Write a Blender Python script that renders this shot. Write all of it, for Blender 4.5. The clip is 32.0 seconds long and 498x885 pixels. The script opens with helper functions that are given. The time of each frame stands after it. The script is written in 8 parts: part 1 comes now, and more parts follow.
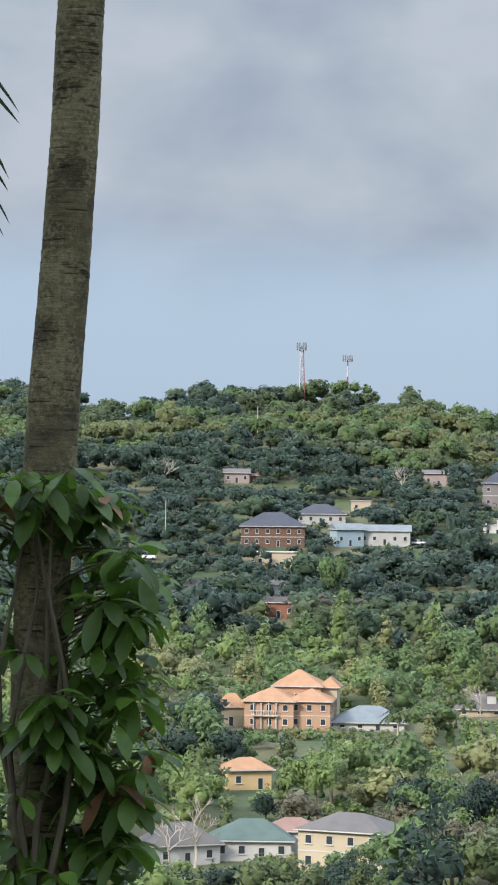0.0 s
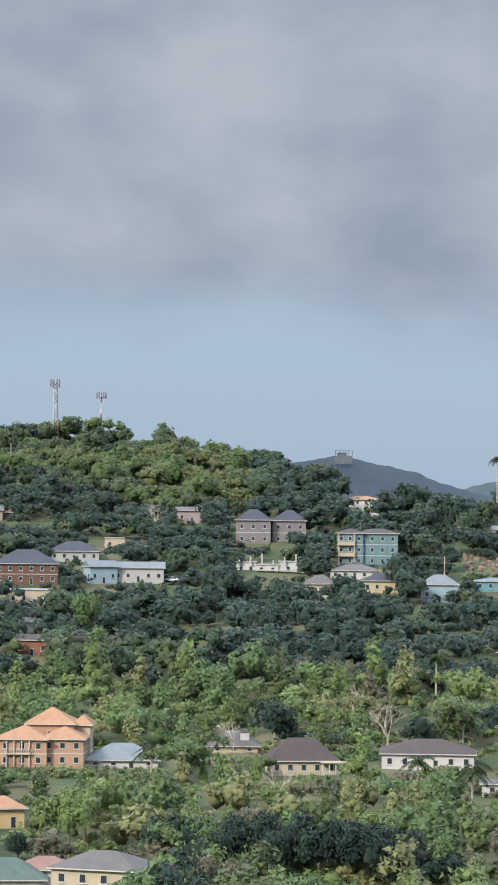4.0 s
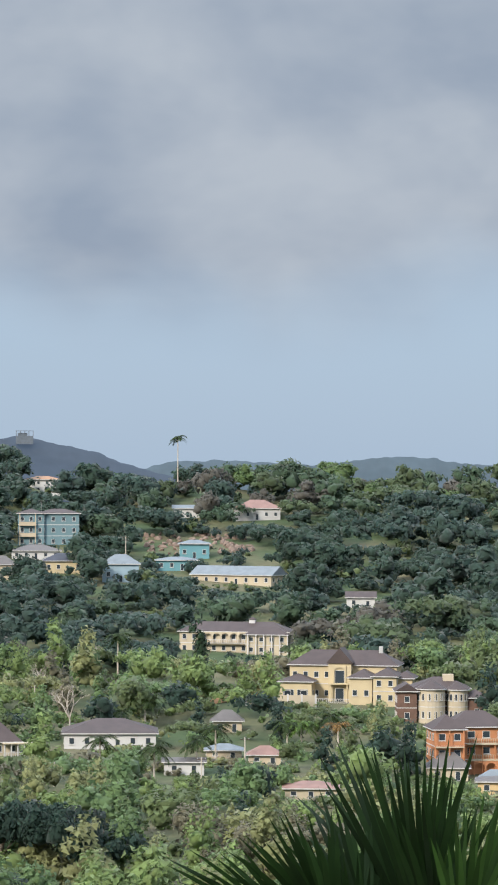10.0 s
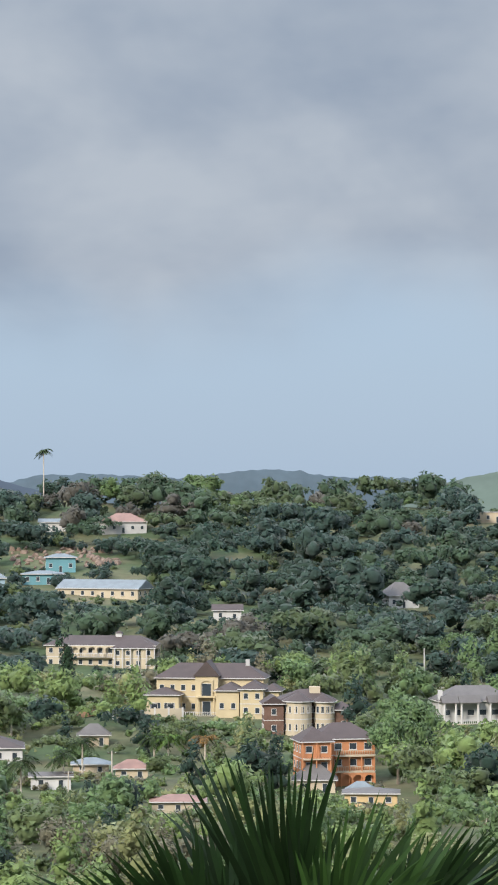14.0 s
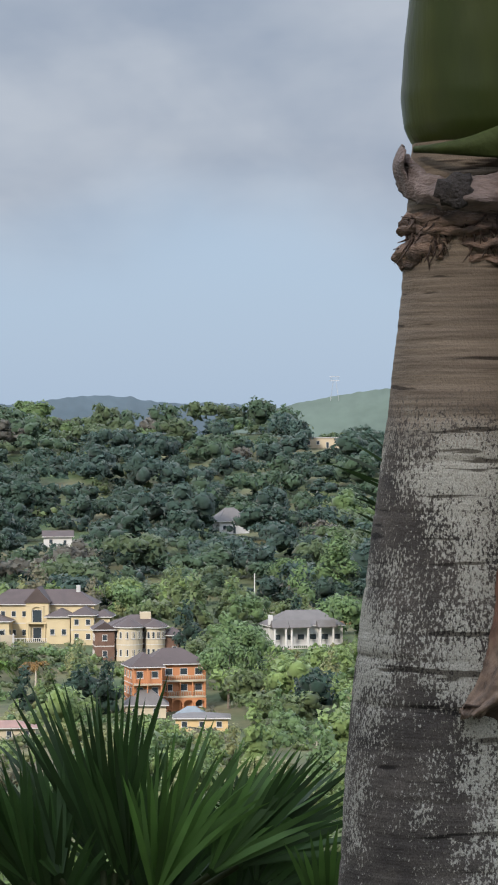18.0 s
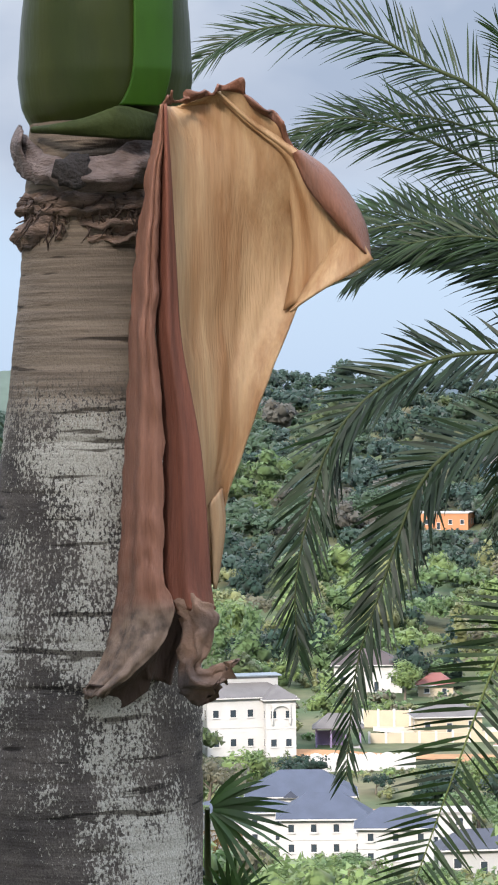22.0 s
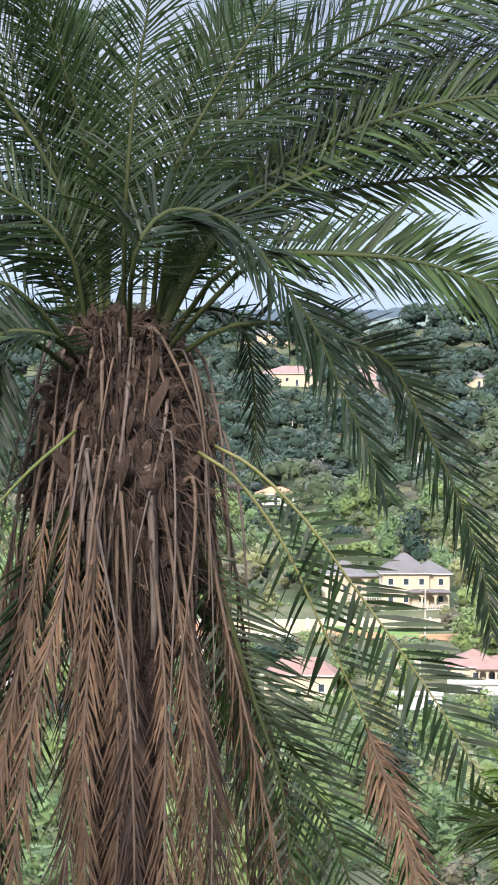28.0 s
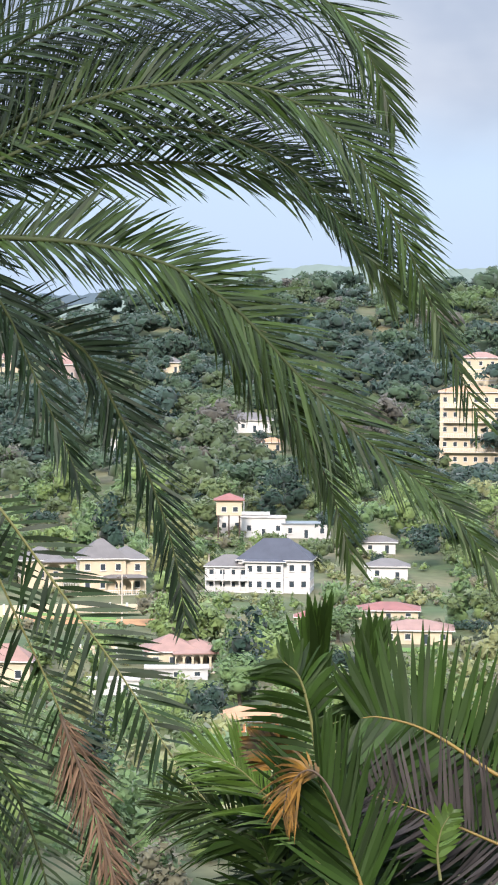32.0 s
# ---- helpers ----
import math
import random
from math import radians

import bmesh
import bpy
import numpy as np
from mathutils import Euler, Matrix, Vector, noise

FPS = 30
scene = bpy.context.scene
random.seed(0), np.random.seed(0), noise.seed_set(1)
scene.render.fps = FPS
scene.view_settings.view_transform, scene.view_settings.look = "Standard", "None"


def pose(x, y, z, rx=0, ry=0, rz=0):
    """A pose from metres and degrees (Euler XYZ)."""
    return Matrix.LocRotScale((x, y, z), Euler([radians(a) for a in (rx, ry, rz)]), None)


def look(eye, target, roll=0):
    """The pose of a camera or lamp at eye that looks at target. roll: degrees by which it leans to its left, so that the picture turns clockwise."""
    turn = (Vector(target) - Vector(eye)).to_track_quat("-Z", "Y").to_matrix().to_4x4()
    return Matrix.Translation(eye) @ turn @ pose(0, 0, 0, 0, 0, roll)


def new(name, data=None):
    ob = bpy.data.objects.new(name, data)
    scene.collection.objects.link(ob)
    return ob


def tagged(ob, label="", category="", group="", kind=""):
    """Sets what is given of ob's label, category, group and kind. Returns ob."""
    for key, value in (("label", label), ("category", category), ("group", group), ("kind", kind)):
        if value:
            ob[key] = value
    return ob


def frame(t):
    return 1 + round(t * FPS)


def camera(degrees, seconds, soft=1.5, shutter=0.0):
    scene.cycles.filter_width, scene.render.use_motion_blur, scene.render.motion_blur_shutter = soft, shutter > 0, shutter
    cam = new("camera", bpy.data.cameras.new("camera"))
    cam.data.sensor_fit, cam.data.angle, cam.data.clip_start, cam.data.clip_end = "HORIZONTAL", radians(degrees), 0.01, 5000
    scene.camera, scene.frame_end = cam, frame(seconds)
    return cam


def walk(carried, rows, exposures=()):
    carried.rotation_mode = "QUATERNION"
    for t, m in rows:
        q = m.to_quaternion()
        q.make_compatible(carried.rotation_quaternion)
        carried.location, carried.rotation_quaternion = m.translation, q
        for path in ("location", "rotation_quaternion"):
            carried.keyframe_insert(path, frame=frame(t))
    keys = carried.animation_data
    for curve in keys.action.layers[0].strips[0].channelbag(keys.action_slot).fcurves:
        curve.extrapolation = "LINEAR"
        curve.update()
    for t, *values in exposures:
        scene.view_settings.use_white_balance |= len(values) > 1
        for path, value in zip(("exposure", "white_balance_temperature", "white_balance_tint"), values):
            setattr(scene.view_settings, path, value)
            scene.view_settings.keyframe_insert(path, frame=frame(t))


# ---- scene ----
LENS = 10.0
ARM = 0.17
cam = camera(LENS, 32.0, soft=2.0)
# seconds, bearing to the right, upward tilt, roll: the camera turns at arm's length about a standing point
ROWS = [
    (0.0, 0.000, 0.458, 0.612),
    (0.5, 0.570, 0.760, 0.543),
    (1.0, 1.162, 0.950, 0.429),
    (1.5, 1.751, 1.028, 0.365),
    (2.0, 2.346, 1.131, 0.427),
    (2.5, 2.970, 1.153, 0.375),
    (3.0, 3.627, 1.168, 0.505),
    (3.5, 4.300, 1.212, 0.595),
    (4.0, 4.949, 1.253, 0.569),
    (4.5, 5.619, 1.276, 0.536),
    (6.5, 7.878, 1.509, 0.248),
    (7.0, 8.381, 1.415, 0.157),
    (7.5, 8.926, 1.208, -0.138),
    (8.0, 9.520, 1.163, 0.039),
    (8.5, 10.125, 1.216, 0.055),
    (9.0, 10.629, 1.146, 0.080),
    (9.5, 11.038, 0.991, 0.092),
    (10.0, 11.370, 0.891, 0.213),
    (10.5, 11.664, 0.909, 0.343),
    (11.0, 11.943, 0.946, 0.346),
    (11.5, 12.218, 0.959, 0.314),
    (12.0, 12.573, 0.974, 0.264),
    (12.5, 12.953, 1.022, 0.174),
    (13.0, 13.266, 1.169, 0.106),
    (13.5, 13.637, 1.249, 0.144),
    (14.0, 14.065, 1.159, -0.029),
    (14.5, 14.461, 0.956, -0.033),
    (16.5, 15.900, 0.044, -0.274),
    (17.0, 16.382, -0.237, -0.233),
    (17.5, 16.919, -0.343, -0.225),
    (18.0, 17.475, -0.337, -0.141),
    (18.5, 18.174, -0.359, -0.382),
    (19.0, 18.956, -0.425, -0.551),
    (19.5, 19.831, -0.454, -0.670),
    (20.0, 20.835, -0.491, -0.761),
    (20.5, 21.871, -0.608, -0.855),
    (21.0, 22.899, -0.706, -0.847),
    (21.5, 23.921, -0.698, -0.681),
    (22.0, 24.918, -0.783, -0.740),
    (22.5, 25.810, -0.996, -0.809),
    (23.0, 26.606, -1.200, -0.787),
    (23.5, 27.430, -1.399, -0.700),
    (24.0, 28.228, -1.516, -0.719),
    (24.5, 29.000, -1.593, -0.614),
    (26.5, 32.554, -1.901, 0.089),
    (27.0, 33.628, -2.038, 0.035),
    (27.5, 34.728, -2.123, 0.116),
    (28.0, 35.777, -2.278, 0.163),
    (28.5, 36.833, -2.411, 0.226),
    (29.0, 37.886, -2.441, 0.236),
    (29.5, 38.811, -2.517, 0.258),
    (30.0, 39.604, -2.583, 0.269),
    (30.5, 40.254, -2.604, 0.439),
    (31.0, 40.799, -2.661, 0.299),
    (31.5, 41.337, -2.652, 0.186),
    (32.0, 41.885, -2.543, 0.341),
]


def aim(bearing, tilt, roll):
    b, e = radians(bearing), radians(tilt)
    eye = Vector((ARM * math.sin(b), ARM * math.cos(b), 0.0))
    way = Vector((math.sin(b) * math.cos(e), math.cos(b) * math.cos(e), math.sin(e)))
    return look(eye, eye + way, roll)


EXPOSURES = [(0.0, 1.14, 6500, 10), (1.5, 1.10, 6500, 10), (3.0, 0.97, 6500, 10), (8.0, 0.97, 6500, 10), (10.5, 1.05, 6500, 10), (14.0, 1.06, 6500, 10), (17.5, 1.05, 6480, 11), (20.5, 1.42, 6440, 12), (24.0, 1.55, 6420, 14), (27.0, 1.74, 6380, 16), (30.0, 1.74, 6360, 16), (32.0, 1.58, 6400, 14)]
walk(cam, [(t, aim(b, e, r)) for t, b, e, r in ROWS], EXPOSURES)

# ---- sky and sun ----
SUN_BEARING, SUN_HEIGHT = -132.0, 33.0
world = bpy.data.worlds.new("sky")
scene.world = world
world.use_nodes = True
wn, wl = world.node_tree.nodes, world.node_tree.links
wn.clear()


def wnode(kind, **values):
    n = wn.new(kind)
    for key, value in values.items():
        n.inputs[key].default_value = value
    return n


sky = wn.new("ShaderNodeTexSky")
sky.sky_type = "NISHITA"
sky.sun_disc = False
sky.sun_elevation = radians(SUN_HEIGHT)
sky.sun_rotation = radians(SUN_BEARING)
sky.air_density, sky.dust_density, sky.ozone_density = 1.0, 1.5, 1.5
coord = wn.new("ShaderNodeTexCoord")
split = wn.new("ShaderNodeSeparateXYZ")
wl.new(coord.outputs["Generated"], split.inputs[0])
lift = wnode("ShaderNodeMath")
lift.operation = "ADD"
lift.inputs[1].default_value = 0.10
wl.new(split.outputs["Z"], lift.inputs[0])
flat = wn.new("ShaderNodeMath")
flat.operation = "MAXIMUM"
flat.inputs[1].default_value = 0.03
wl.new(lift.outputs[0], flat.inputs[0])
px, py = wn.new("ShaderNodeMath"), wn.new("ShaderNodeMath")
for n, axis in ((px, "X"), (py, "Y")):
    n.operation = "DIVIDE"
    wl.new(split.outputs[axis], n.inputs[0])
    wl.new(flat.outputs[0], n.inputs[1])
plane = wn.new("ShaderNodeCombineXYZ")
wl.new(px.outputs[0], plane.inputs[0])
wl.new(py.outputs[0], plane.inputs[1])
# large banks and their finer billows
banks = wnode("ShaderNodeTexNoise", Scale=0.95, Detail=5.0, Roughness=0.52, Distortion=0.4)
wl.new(plane.outputs[0], banks.inputs["Vector"])
edge = wnode("ShaderNodeTexNoise", Scale=9.0, Detail=3.0, Roughness=0.5)
wl.new(coord.outputs["Generated"], edge.inputs["Vector"])
# the deck's lower rim, wavering round four degrees above the horizon
rim = wn.new("ShaderNodeMath")
rim.operation = "MULTIPLY_ADD"
rim.inputs[1].default_value = 0.07
wl.new(edge.outputs["Fac"], rim.inputs[0])
wl.new(split.outputs["Z"], rim.inputs[2])
deck = wnode("ShaderNodeMapRange", **{"From Min": 0.078, "From Max": 0.125})
deck.interpolation_type = "SMOOTHSTEP"
wl.new(rim.outputs[0], deck.inputs["Value"])
puffs = wnode("ShaderNodeTexNoise", Scale=13.0, Detail=4.0, Roughness=0.5, Distortion=0.15)
slant = wnode("ShaderNodeMapping", Scale=(1.0, 1.0, 1.5), Rotation=(0.0, 0.6, 0.0))
wl.new(coord.outputs["Generated"], slant.inputs["Vector"])
wl.new(slant.outputs[0], puffs.inputs["Vector"])
blend = wn.new("ShaderNodeMix")
blend.inputs["Factor"].default_value = 0.7
wl.new(banks.outputs["Fac"], blend.inputs["A"])
wl.new(puffs.outputs["Fac"], blend.inputs["B"])
tone = wn.new("ShaderNodeValToRGB")
tone.color_ramp.elements[0].position, tone.color_ramp.elements[0].color = 0.38, (0.148, 0.180, 0.228, 1)
tone.color_ramp.elements[1].position, tone.color_ramp.elements[1].color = 0.62, (0.226, 0.252, 0.287, 1)
wl.new(blend.outputs["Result"], tone.inputs[0])
clear = wn.new("ShaderNodeMix")
clear.data_type = "RGBA"
clear.blend_type = "MULTIPLY"
clear.inputs["Factor"].default_value = 1.0
wl.new(sky.outputs[0], clear.inputs["A"])
clear.inputs["B"].default_value = (0.05, 0.05, 0.05, 1)
haze = wn.new("ShaderNodeMix")
haze.data_type = "RGBA"
haze.inputs["Factor"].default_value = 0.85
wl.new(clear.outputs["Result"], haze.inputs["A"])
haze.inputs["B"].default_value = (0.209, 0.271, 0.352, 1)
# an overcast sky grows brighter from the horizon to the zenith
high = wnode("ShaderNodeMapRange", **{"From Min": 0.16, "From Max": 0.75, "To Min": 1.0, "To Max": 5.2})
high.interpolation_type = "SMOOTHSTEP"
wl.new(split.outputs["Z"], high.inputs["Value"])
bright = wn.new("ShaderNodeVectorMath")
bright.operation = "SCALE"
wl.new(tone.outputs["Color"], bright.inputs[0])
wl.new(high.outputs["Result"], bright.inputs["Scale"])
cover = wn.new("ShaderNodeMix")
cover.data_type = "RGBA"
wl.new(deck.outputs["Result"], cover.inputs["Factor"])
wl.new(haze.outputs["Result"], cover.inputs["A"])
wl.new(bright.outputs["Vector"], cover.inputs["B"])
back = wnode("ShaderNodeBackground", Strength=1.0)
wl.new(cover.outputs["Result"], back.inputs["Color"])
out = wn.new("ShaderNodeOutputWorld")
wl.new(back.outputs[0], out.inputs["Surface"])

sun = new("sun", bpy.data.lights.new("sun", "SUN"))
sun.data.energy, sun.data.angle, sun.data.color = 2.6, radians(12.0), (1.0, 0.93, 0.82)
sb, sh = radians(SUN_BEARING), radians(SUN_HEIGHT)
to_sun = Vector((math.sin(sb) * math.cos(sh), math.cos(sb) * math.cos(sh), math.sin(sh)))
sun.matrix_world = look(to_sun * 100, (0, 0, 0))

# ---- materials ----
MATS = {}


def material(name, base, rough=0.8, spread=0.25, grain=2.0, fine=30.0, bump=0.0, metal=0.0, through_light=0.0, per_piece=0.0, second=None, gloss=0.3, stretch=None, sheen=0.0):
    """Procedural surface: base colour varied by broad stains and fine grain, with relief; second is the stain's colour."""
    if name in MATS:
        return MATS[name]
    m = bpy.data.materials.new(name)
    m.use_nodes = True
    t = m.node_tree
    bsdf = t.nodes["Principled BSDF"]
    bsdf.inputs["Roughness"].default_value = rough
    bsdf.inputs["Metallic"].default_value = metal
    bsdf.inputs["Specular IOR Level"].default_value = gloss
    if sheen:
        bsdf.inputs["Sheen Weight"].default_value, bsdf.inputs["Sheen Roughness"].default_value = sheen, 0.6
    tc = t.nodes.new("ShaderNodeTexCoord")
    broad, small = t.nodes.new("ShaderNodeTexNoise"), t.nodes.new("ShaderNodeTexNoise")
    where = tc.outputs["Object"]
    if stretch:
        mp = t.nodes.new("ShaderNodeMapping")
        mp.inputs["Scale"].default_value = stretch
        t.links.new(where, mp.inputs["Vector"])
        where = mp.outputs[0]
    for n, s in ((broad, grain), (small, fine)):
        n.inputs["Scale"].default_value = s
        n.inputs["Detail"].default_value = 4.0
        t.links.new(where, n.inputs["Vector"])
    ramp = t.nodes.new("ShaderNodeValToRGB")
    lo = second or tuple(c * (1 - spread) for c in base)
    ramp.color_ramp.elements[0].position, ramp.color_ramp.elements[0].color = 0.34, (*lo, 1)
    ramp.color_ramp.elements[1].position, ramp.color_ramp.elements[1].color = 0.62, (*base, 1)
    t.links.new(broad.outputs["Fac"], ramp.inputs[0])
    hsv = t.nodes.new("ShaderNodeHueSaturation")
    t.links.new(ramp.outputs[0], hsv.inputs["Color"])
    val = t.nodes.new("ShaderNodeMapRange")
    val.inputs["To Min"].default_value, val.inputs["To Max"].default_value = 1 - spread, 1 + spread
    t.links.new(small.outputs["Fac"], val.inputs["Value"])
    last = val.outputs[0]
    if per_piece:
        geo = t.nodes.new("ShaderNodeNewGeometry")
        r = t.nodes.new("ShaderNodeMapRange")
        r.inputs["To Min"].default_value, r.inputs["To Max"].default_value = 1 - per_piece, 1 + per_piece
        t.links.new(geo.outputs["Random Per Island"], r.inputs["Value"])
        mul = t.nodes.new("ShaderNodeMath")
        mul.operation = "MULTIPLY"
        t.links.new(last, mul.inputs[0])
        t.links.new(r.outputs[0], mul.inputs[1])
        last = mul.outputs[0]
    t.links.new(last, hsv.inputs["Value"])
    t.links.new(hsv.outputs[0], bsdf.inputs["Base Color"])
    if bump:
        b = t.nodes.new("ShaderNodeBump")
        b.inputs["Strength"].default_value = bump
        b.inputs["Distance"].default_value = 0.02
        t.links.new(small.outputs["Fac"], b.inputs["Height"])
        t.links.new(b.outputs[0], bsdf.inputs["Normal"])
    if through_light:
        mix, tr = t.nodes.new("ShaderNodeMixShader"), t.nodes.new("ShaderNodeBsdfTranslucent")
        mix.inputs[0].default_value = through_light
        t.links.new(hsv.outputs[0], tr.inputs["Color"])
        t.links.new(bsdf.outputs[0], mix.inputs[1])
        t.links.new(tr.outputs[0], mix.inputs[2])
        t.links.new(mix.outputs[0], t.nodes["Material Output"].inputs["Surface"])
    MATS[name] = m
    return m


def paint(name, colour):
    return material("stucco " + name, colour, 0.85, 0.10, 0.35, 6.0, 0.15)


def roofing(name, colour):
    return material("roof " + name, colour, 0.6, 0.18, 0.5, 9.0, 0.2)


GLASS = material("window glass", (0.035, 0.045, 0.055), 0.12, 0.2, 0.5, 5.0, gloss=0.5)
TRIM = material("white trim", (0.46, 0.44, 0.42), 0.7, 0.08, 0.8, 12.0)
DARKWOOD = material("dark timber", (0.06, 0.04, 0.03), 0.7, 0.3, 2.0, 20.0)
BARK = material("grey bark", (0.16, 0.13, 0.10), 0.9, 0.35, 1.2, 14.0, 0.5)
PALEBARK = material("bleached bark", (0.42, 0.37, 0.31), 0.9, 0.25, 1.2, 14.0, 0.4)
STEEL = material("galvanised steel", (0.42, 0.42, 0.43), 0.5, 0.15, 2.0, 20.0, metal=0.6)
REDPAINT = material("red tower paint", (0.30, 0.088, 0.07), 0.6, 0.15, 2.0, 20.0)
CONCRETE = material("bare concrete", (0.36, 0.34, 0.32), 0.9, 0.25, 0.5, 8.0, 0.3)


# ---- helpers for shapes ----
def mesh_from(name, verts, tris, mats, index=None, smooth=False, normals=None):
    """A mesh from arrays of corners and triangles."""
    verts, tris = np.asarray(verts, np.float32), np.asarray(tris, np.int32)
    me = bpy.data.meshes.new(name)
    me.vertices.add(len(verts))
    me.vertices.foreach_set("co", verts.ravel())
    me.loops.add(tris.size)
    me.loops.foreach_set("vertex_index", tris.ravel())
    me.polygons.add(len(tris))
    me.polygons.foreach_set("loop_start", np.arange(0, tris.size, 3, dtype=np.int32))
    if index is not None:
        me.polygons.foreach_set("material_index", np.asarray(index, np.int32))
    for m in mats if isinstance(mats, (list, tuple)) else [mats]:
        me.materials.append(m)
    me.update(calc_edges=True)
    if smooth:
        me.polygons.foreach_set("use_smooth", np.ones(len(tris), bool))
    if normals is not None:
        me.attributes.new("custom_normal", "FLOAT_VECTOR", "POINT").data.foreach_set("vector", np.asarray(normals, np.float32).ravel())
    return me


def part(name, bm, mat, parent=None, label="", smooth=False, at=None):
    """Links a bmesh (or a ready mesh) as one object under a thing or a part."""
    if isinstance(bm, bmesh.types.BMesh):
        me = bpy.data.meshes.new(name)
        if smooth:
            for f in bm.faces:
                f.smooth = True
        bm.to_mesh(me)
        bm.free()
        me.materials.append(mat)
    else:
        me = bm
    ob = new(name, me)
    if at is not None:
        ob.matrix_basis = at
    if parent is not None:
        ob.parent = parent
    if label:
        ob["label"] = label
    return ob


def thing(name, m, label, category, group="", kind=""):
    return tagged(posed(new(name), m), label, category, group, kind)


def posed(ob, m):
    ob.matrix_basis = m
    return ob


def box(bm, x0, x1, y0, y1, z0, z1):
    v = [bm.verts.new(c) for c in ((x0, y0, z0), (x1, y0, z0), (x1, y1, z0), (x0, y1, z0), (x0, y0, z1), (x1, y0, z1), (x1, y1, z1), (x0, y1, z1))]
    for f in ((3, 2, 1, 0), (4, 5, 6, 7), (0, 1, 5, 4), (1, 2, 6, 5), (2, 3, 7, 6), (3, 0, 4, 7)):
        bm.faces.new([v[i] for i in f])
    return bm


def boxes(*sizes):
    bm = bmesh.new()
    for s in sizes:
        box(bm, *s)
    return bm


def tube(bm, points, radii, sides=8, cap=True):
    """A round limb through points with a radius at each."""
    rings = []
    for i, p in enumerate(points):
        a, b = Vector(points[max(i - 1, 0)]), Vector(points[min(i + 1, len(points) - 1)])
        way = (b - a).normalized()
        side = way.cross(Vector((0.31, 0.95, 0.05))).normalized()
        up = side.cross(way)
        rings.append([bm.verts.new(Vector(p) + (side * math.cos(k * math.tau / sides) + up * math.sin(k * math.tau / sides)) * radii[i]) for k in range(sides)])
    for r, s in zip(rings, rings[1:]):
        for k in range(sides):
            bm.faces.new((r[k], r[(k + 1) % sides], s[(k + 1) % sides], s[k]))
    if cap:
        bm.faces.new(rings[0])
        bm.faces.new(rings[-1][::-1])
    return bm


# ---- the lie of the land: one sheet, from the hillside under the camera over the valley to the wooded ridge ----
CREST_AT = [-14, -8, -5, -2.7, -1, 1.4, 2.4, 2.9, 3.7, 4.5, 5.6, 6.3, 6.8, 7.6, 8.1, 9.1, 10.4, 11.8, 13.8, 14.7, 15.3, 16, 16.9, 17.7, 18.7, 19.4, 20.2, 21.5, 23, 24.8, 25.5, 26.6, 30, 34.3, 36, 37.5, 39, 42.5, 43.2, 44.1, 46.5, 56]
CREST_UP = [1.5, 1.6, 1.65, 1.33, 1.57, 1.68, 1.6, 1.35, 1.42, 1.22, 1.0, .88, .5, .05, .06, .17, .40, .35, .3, .2, .05, .05, .33, .2, .15, 0, -.2, -.25, 0, .4, .65, .55, .45, .4, .25, .15, .35, .8, .9, .65, .8, .9]
SLOPE_UP = np.array([-9.5, -8, -6.5, -5, -3.5, -2, -1, 0, .5, 1, 1.7])
SLOPE_AT = np.array([345, 425, 495, 600, 715, 840, 920, 1010, 1105, 1210, 1380.0])
NEAR_AT, NEAR_Z = [0, 2.5, 6, 10, 16, 30, 100, 220], [-1.65, -1.7, -4.2, -6.4, -8.5, -12.5, -28, -46]
PROFILE_AT = np.concatenate([NEAR_AT, SLOPE_AT])
PROFILE_Z = np.concatenate([NEAR_Z, SLOPE_AT * np.tan(np.radians(SLOPE_UP))])


def land(bearing, r):
    """Height of the ground at a bearing (degrees) and a distance."""
    bearing, r = np.asarray(bearing, float), np.asarray(r, float)
    crest = np.interp(np.interp(bearing, CREST_AT, CREST_UP) - 0.38, SLOPE_UP, SLOPE_AT)
    z = np.interp(np.minimum(r, crest), PROFILE_AT, PROFILE_Z)
    over = np.maximum(r - crest, 0)
    z = np.where(over > 0, np.maximum(z - 0.10 * over, -45 + 0 * z), z)
    x, y = r * np.sin(np.radians(bearing)), r * np.cos(np.radians(bearing))
    rough = np.sin(x / 37 + 1) * np.sin(y / 29 + 2) + 0.5 * np.sin(x / 13 + y / 17)
    return z + rough * np.clip((r - 60) / 300, 0, 1) * 0.8


def spot(bearing, r, lift=0.0):
    b = radians(bearing)
    return Vector((r * math.sin(b), r * math.cos(b), float(land(bearing, r)) + lift))


ground_mat = material("meadow and bare soil", (0.042, 0.064, 0.026), 0.95, 0.40, 0.05, 0.45, 0.5, second=(0.105, 0.094, 0.052))
bearings = np.concatenate([np.arange(-180, -14, 4.0), np.arange(-14, 56, 0.4), np.arange(56, 181, 4.0)])
reach = np.concatenate([[0.01, 1.2, 2.5, 4, 6, 8, 10, 13, 16, 22, 30, 45, 70, 100, 150, 220, 280], np.arange(330, 1420, 9.0), [1500, 1700, 2100, 2800, 3600, 4700]])
gb, gr = np.meshgrid(bearings, reach)
gz = land(gb, gr)
gv = np.stack([gr * np.sin(np.radians(gb)), gr * np.cos(np.radians(gb)), gz], -1).reshape(-1, 3)
nb = len(bearings)
i, j = np.meshgrid(np.arange(len(reach) - 1), np.arange(nb - 1), indexing="ij")
q = (i * nb + j).ravel()
gt = np.concatenate([np.stack([q, q + nb, q + 1], -1), np.stack([q + 1, q + nb, q + nb + 1], -1)])
tagged(new("ground", mesh_from("ground", gv, gt[:, ::-1], ground_mat, smooth=True)), "green and brown valley floor rising to a wooded hill", "ground", kind="structure")

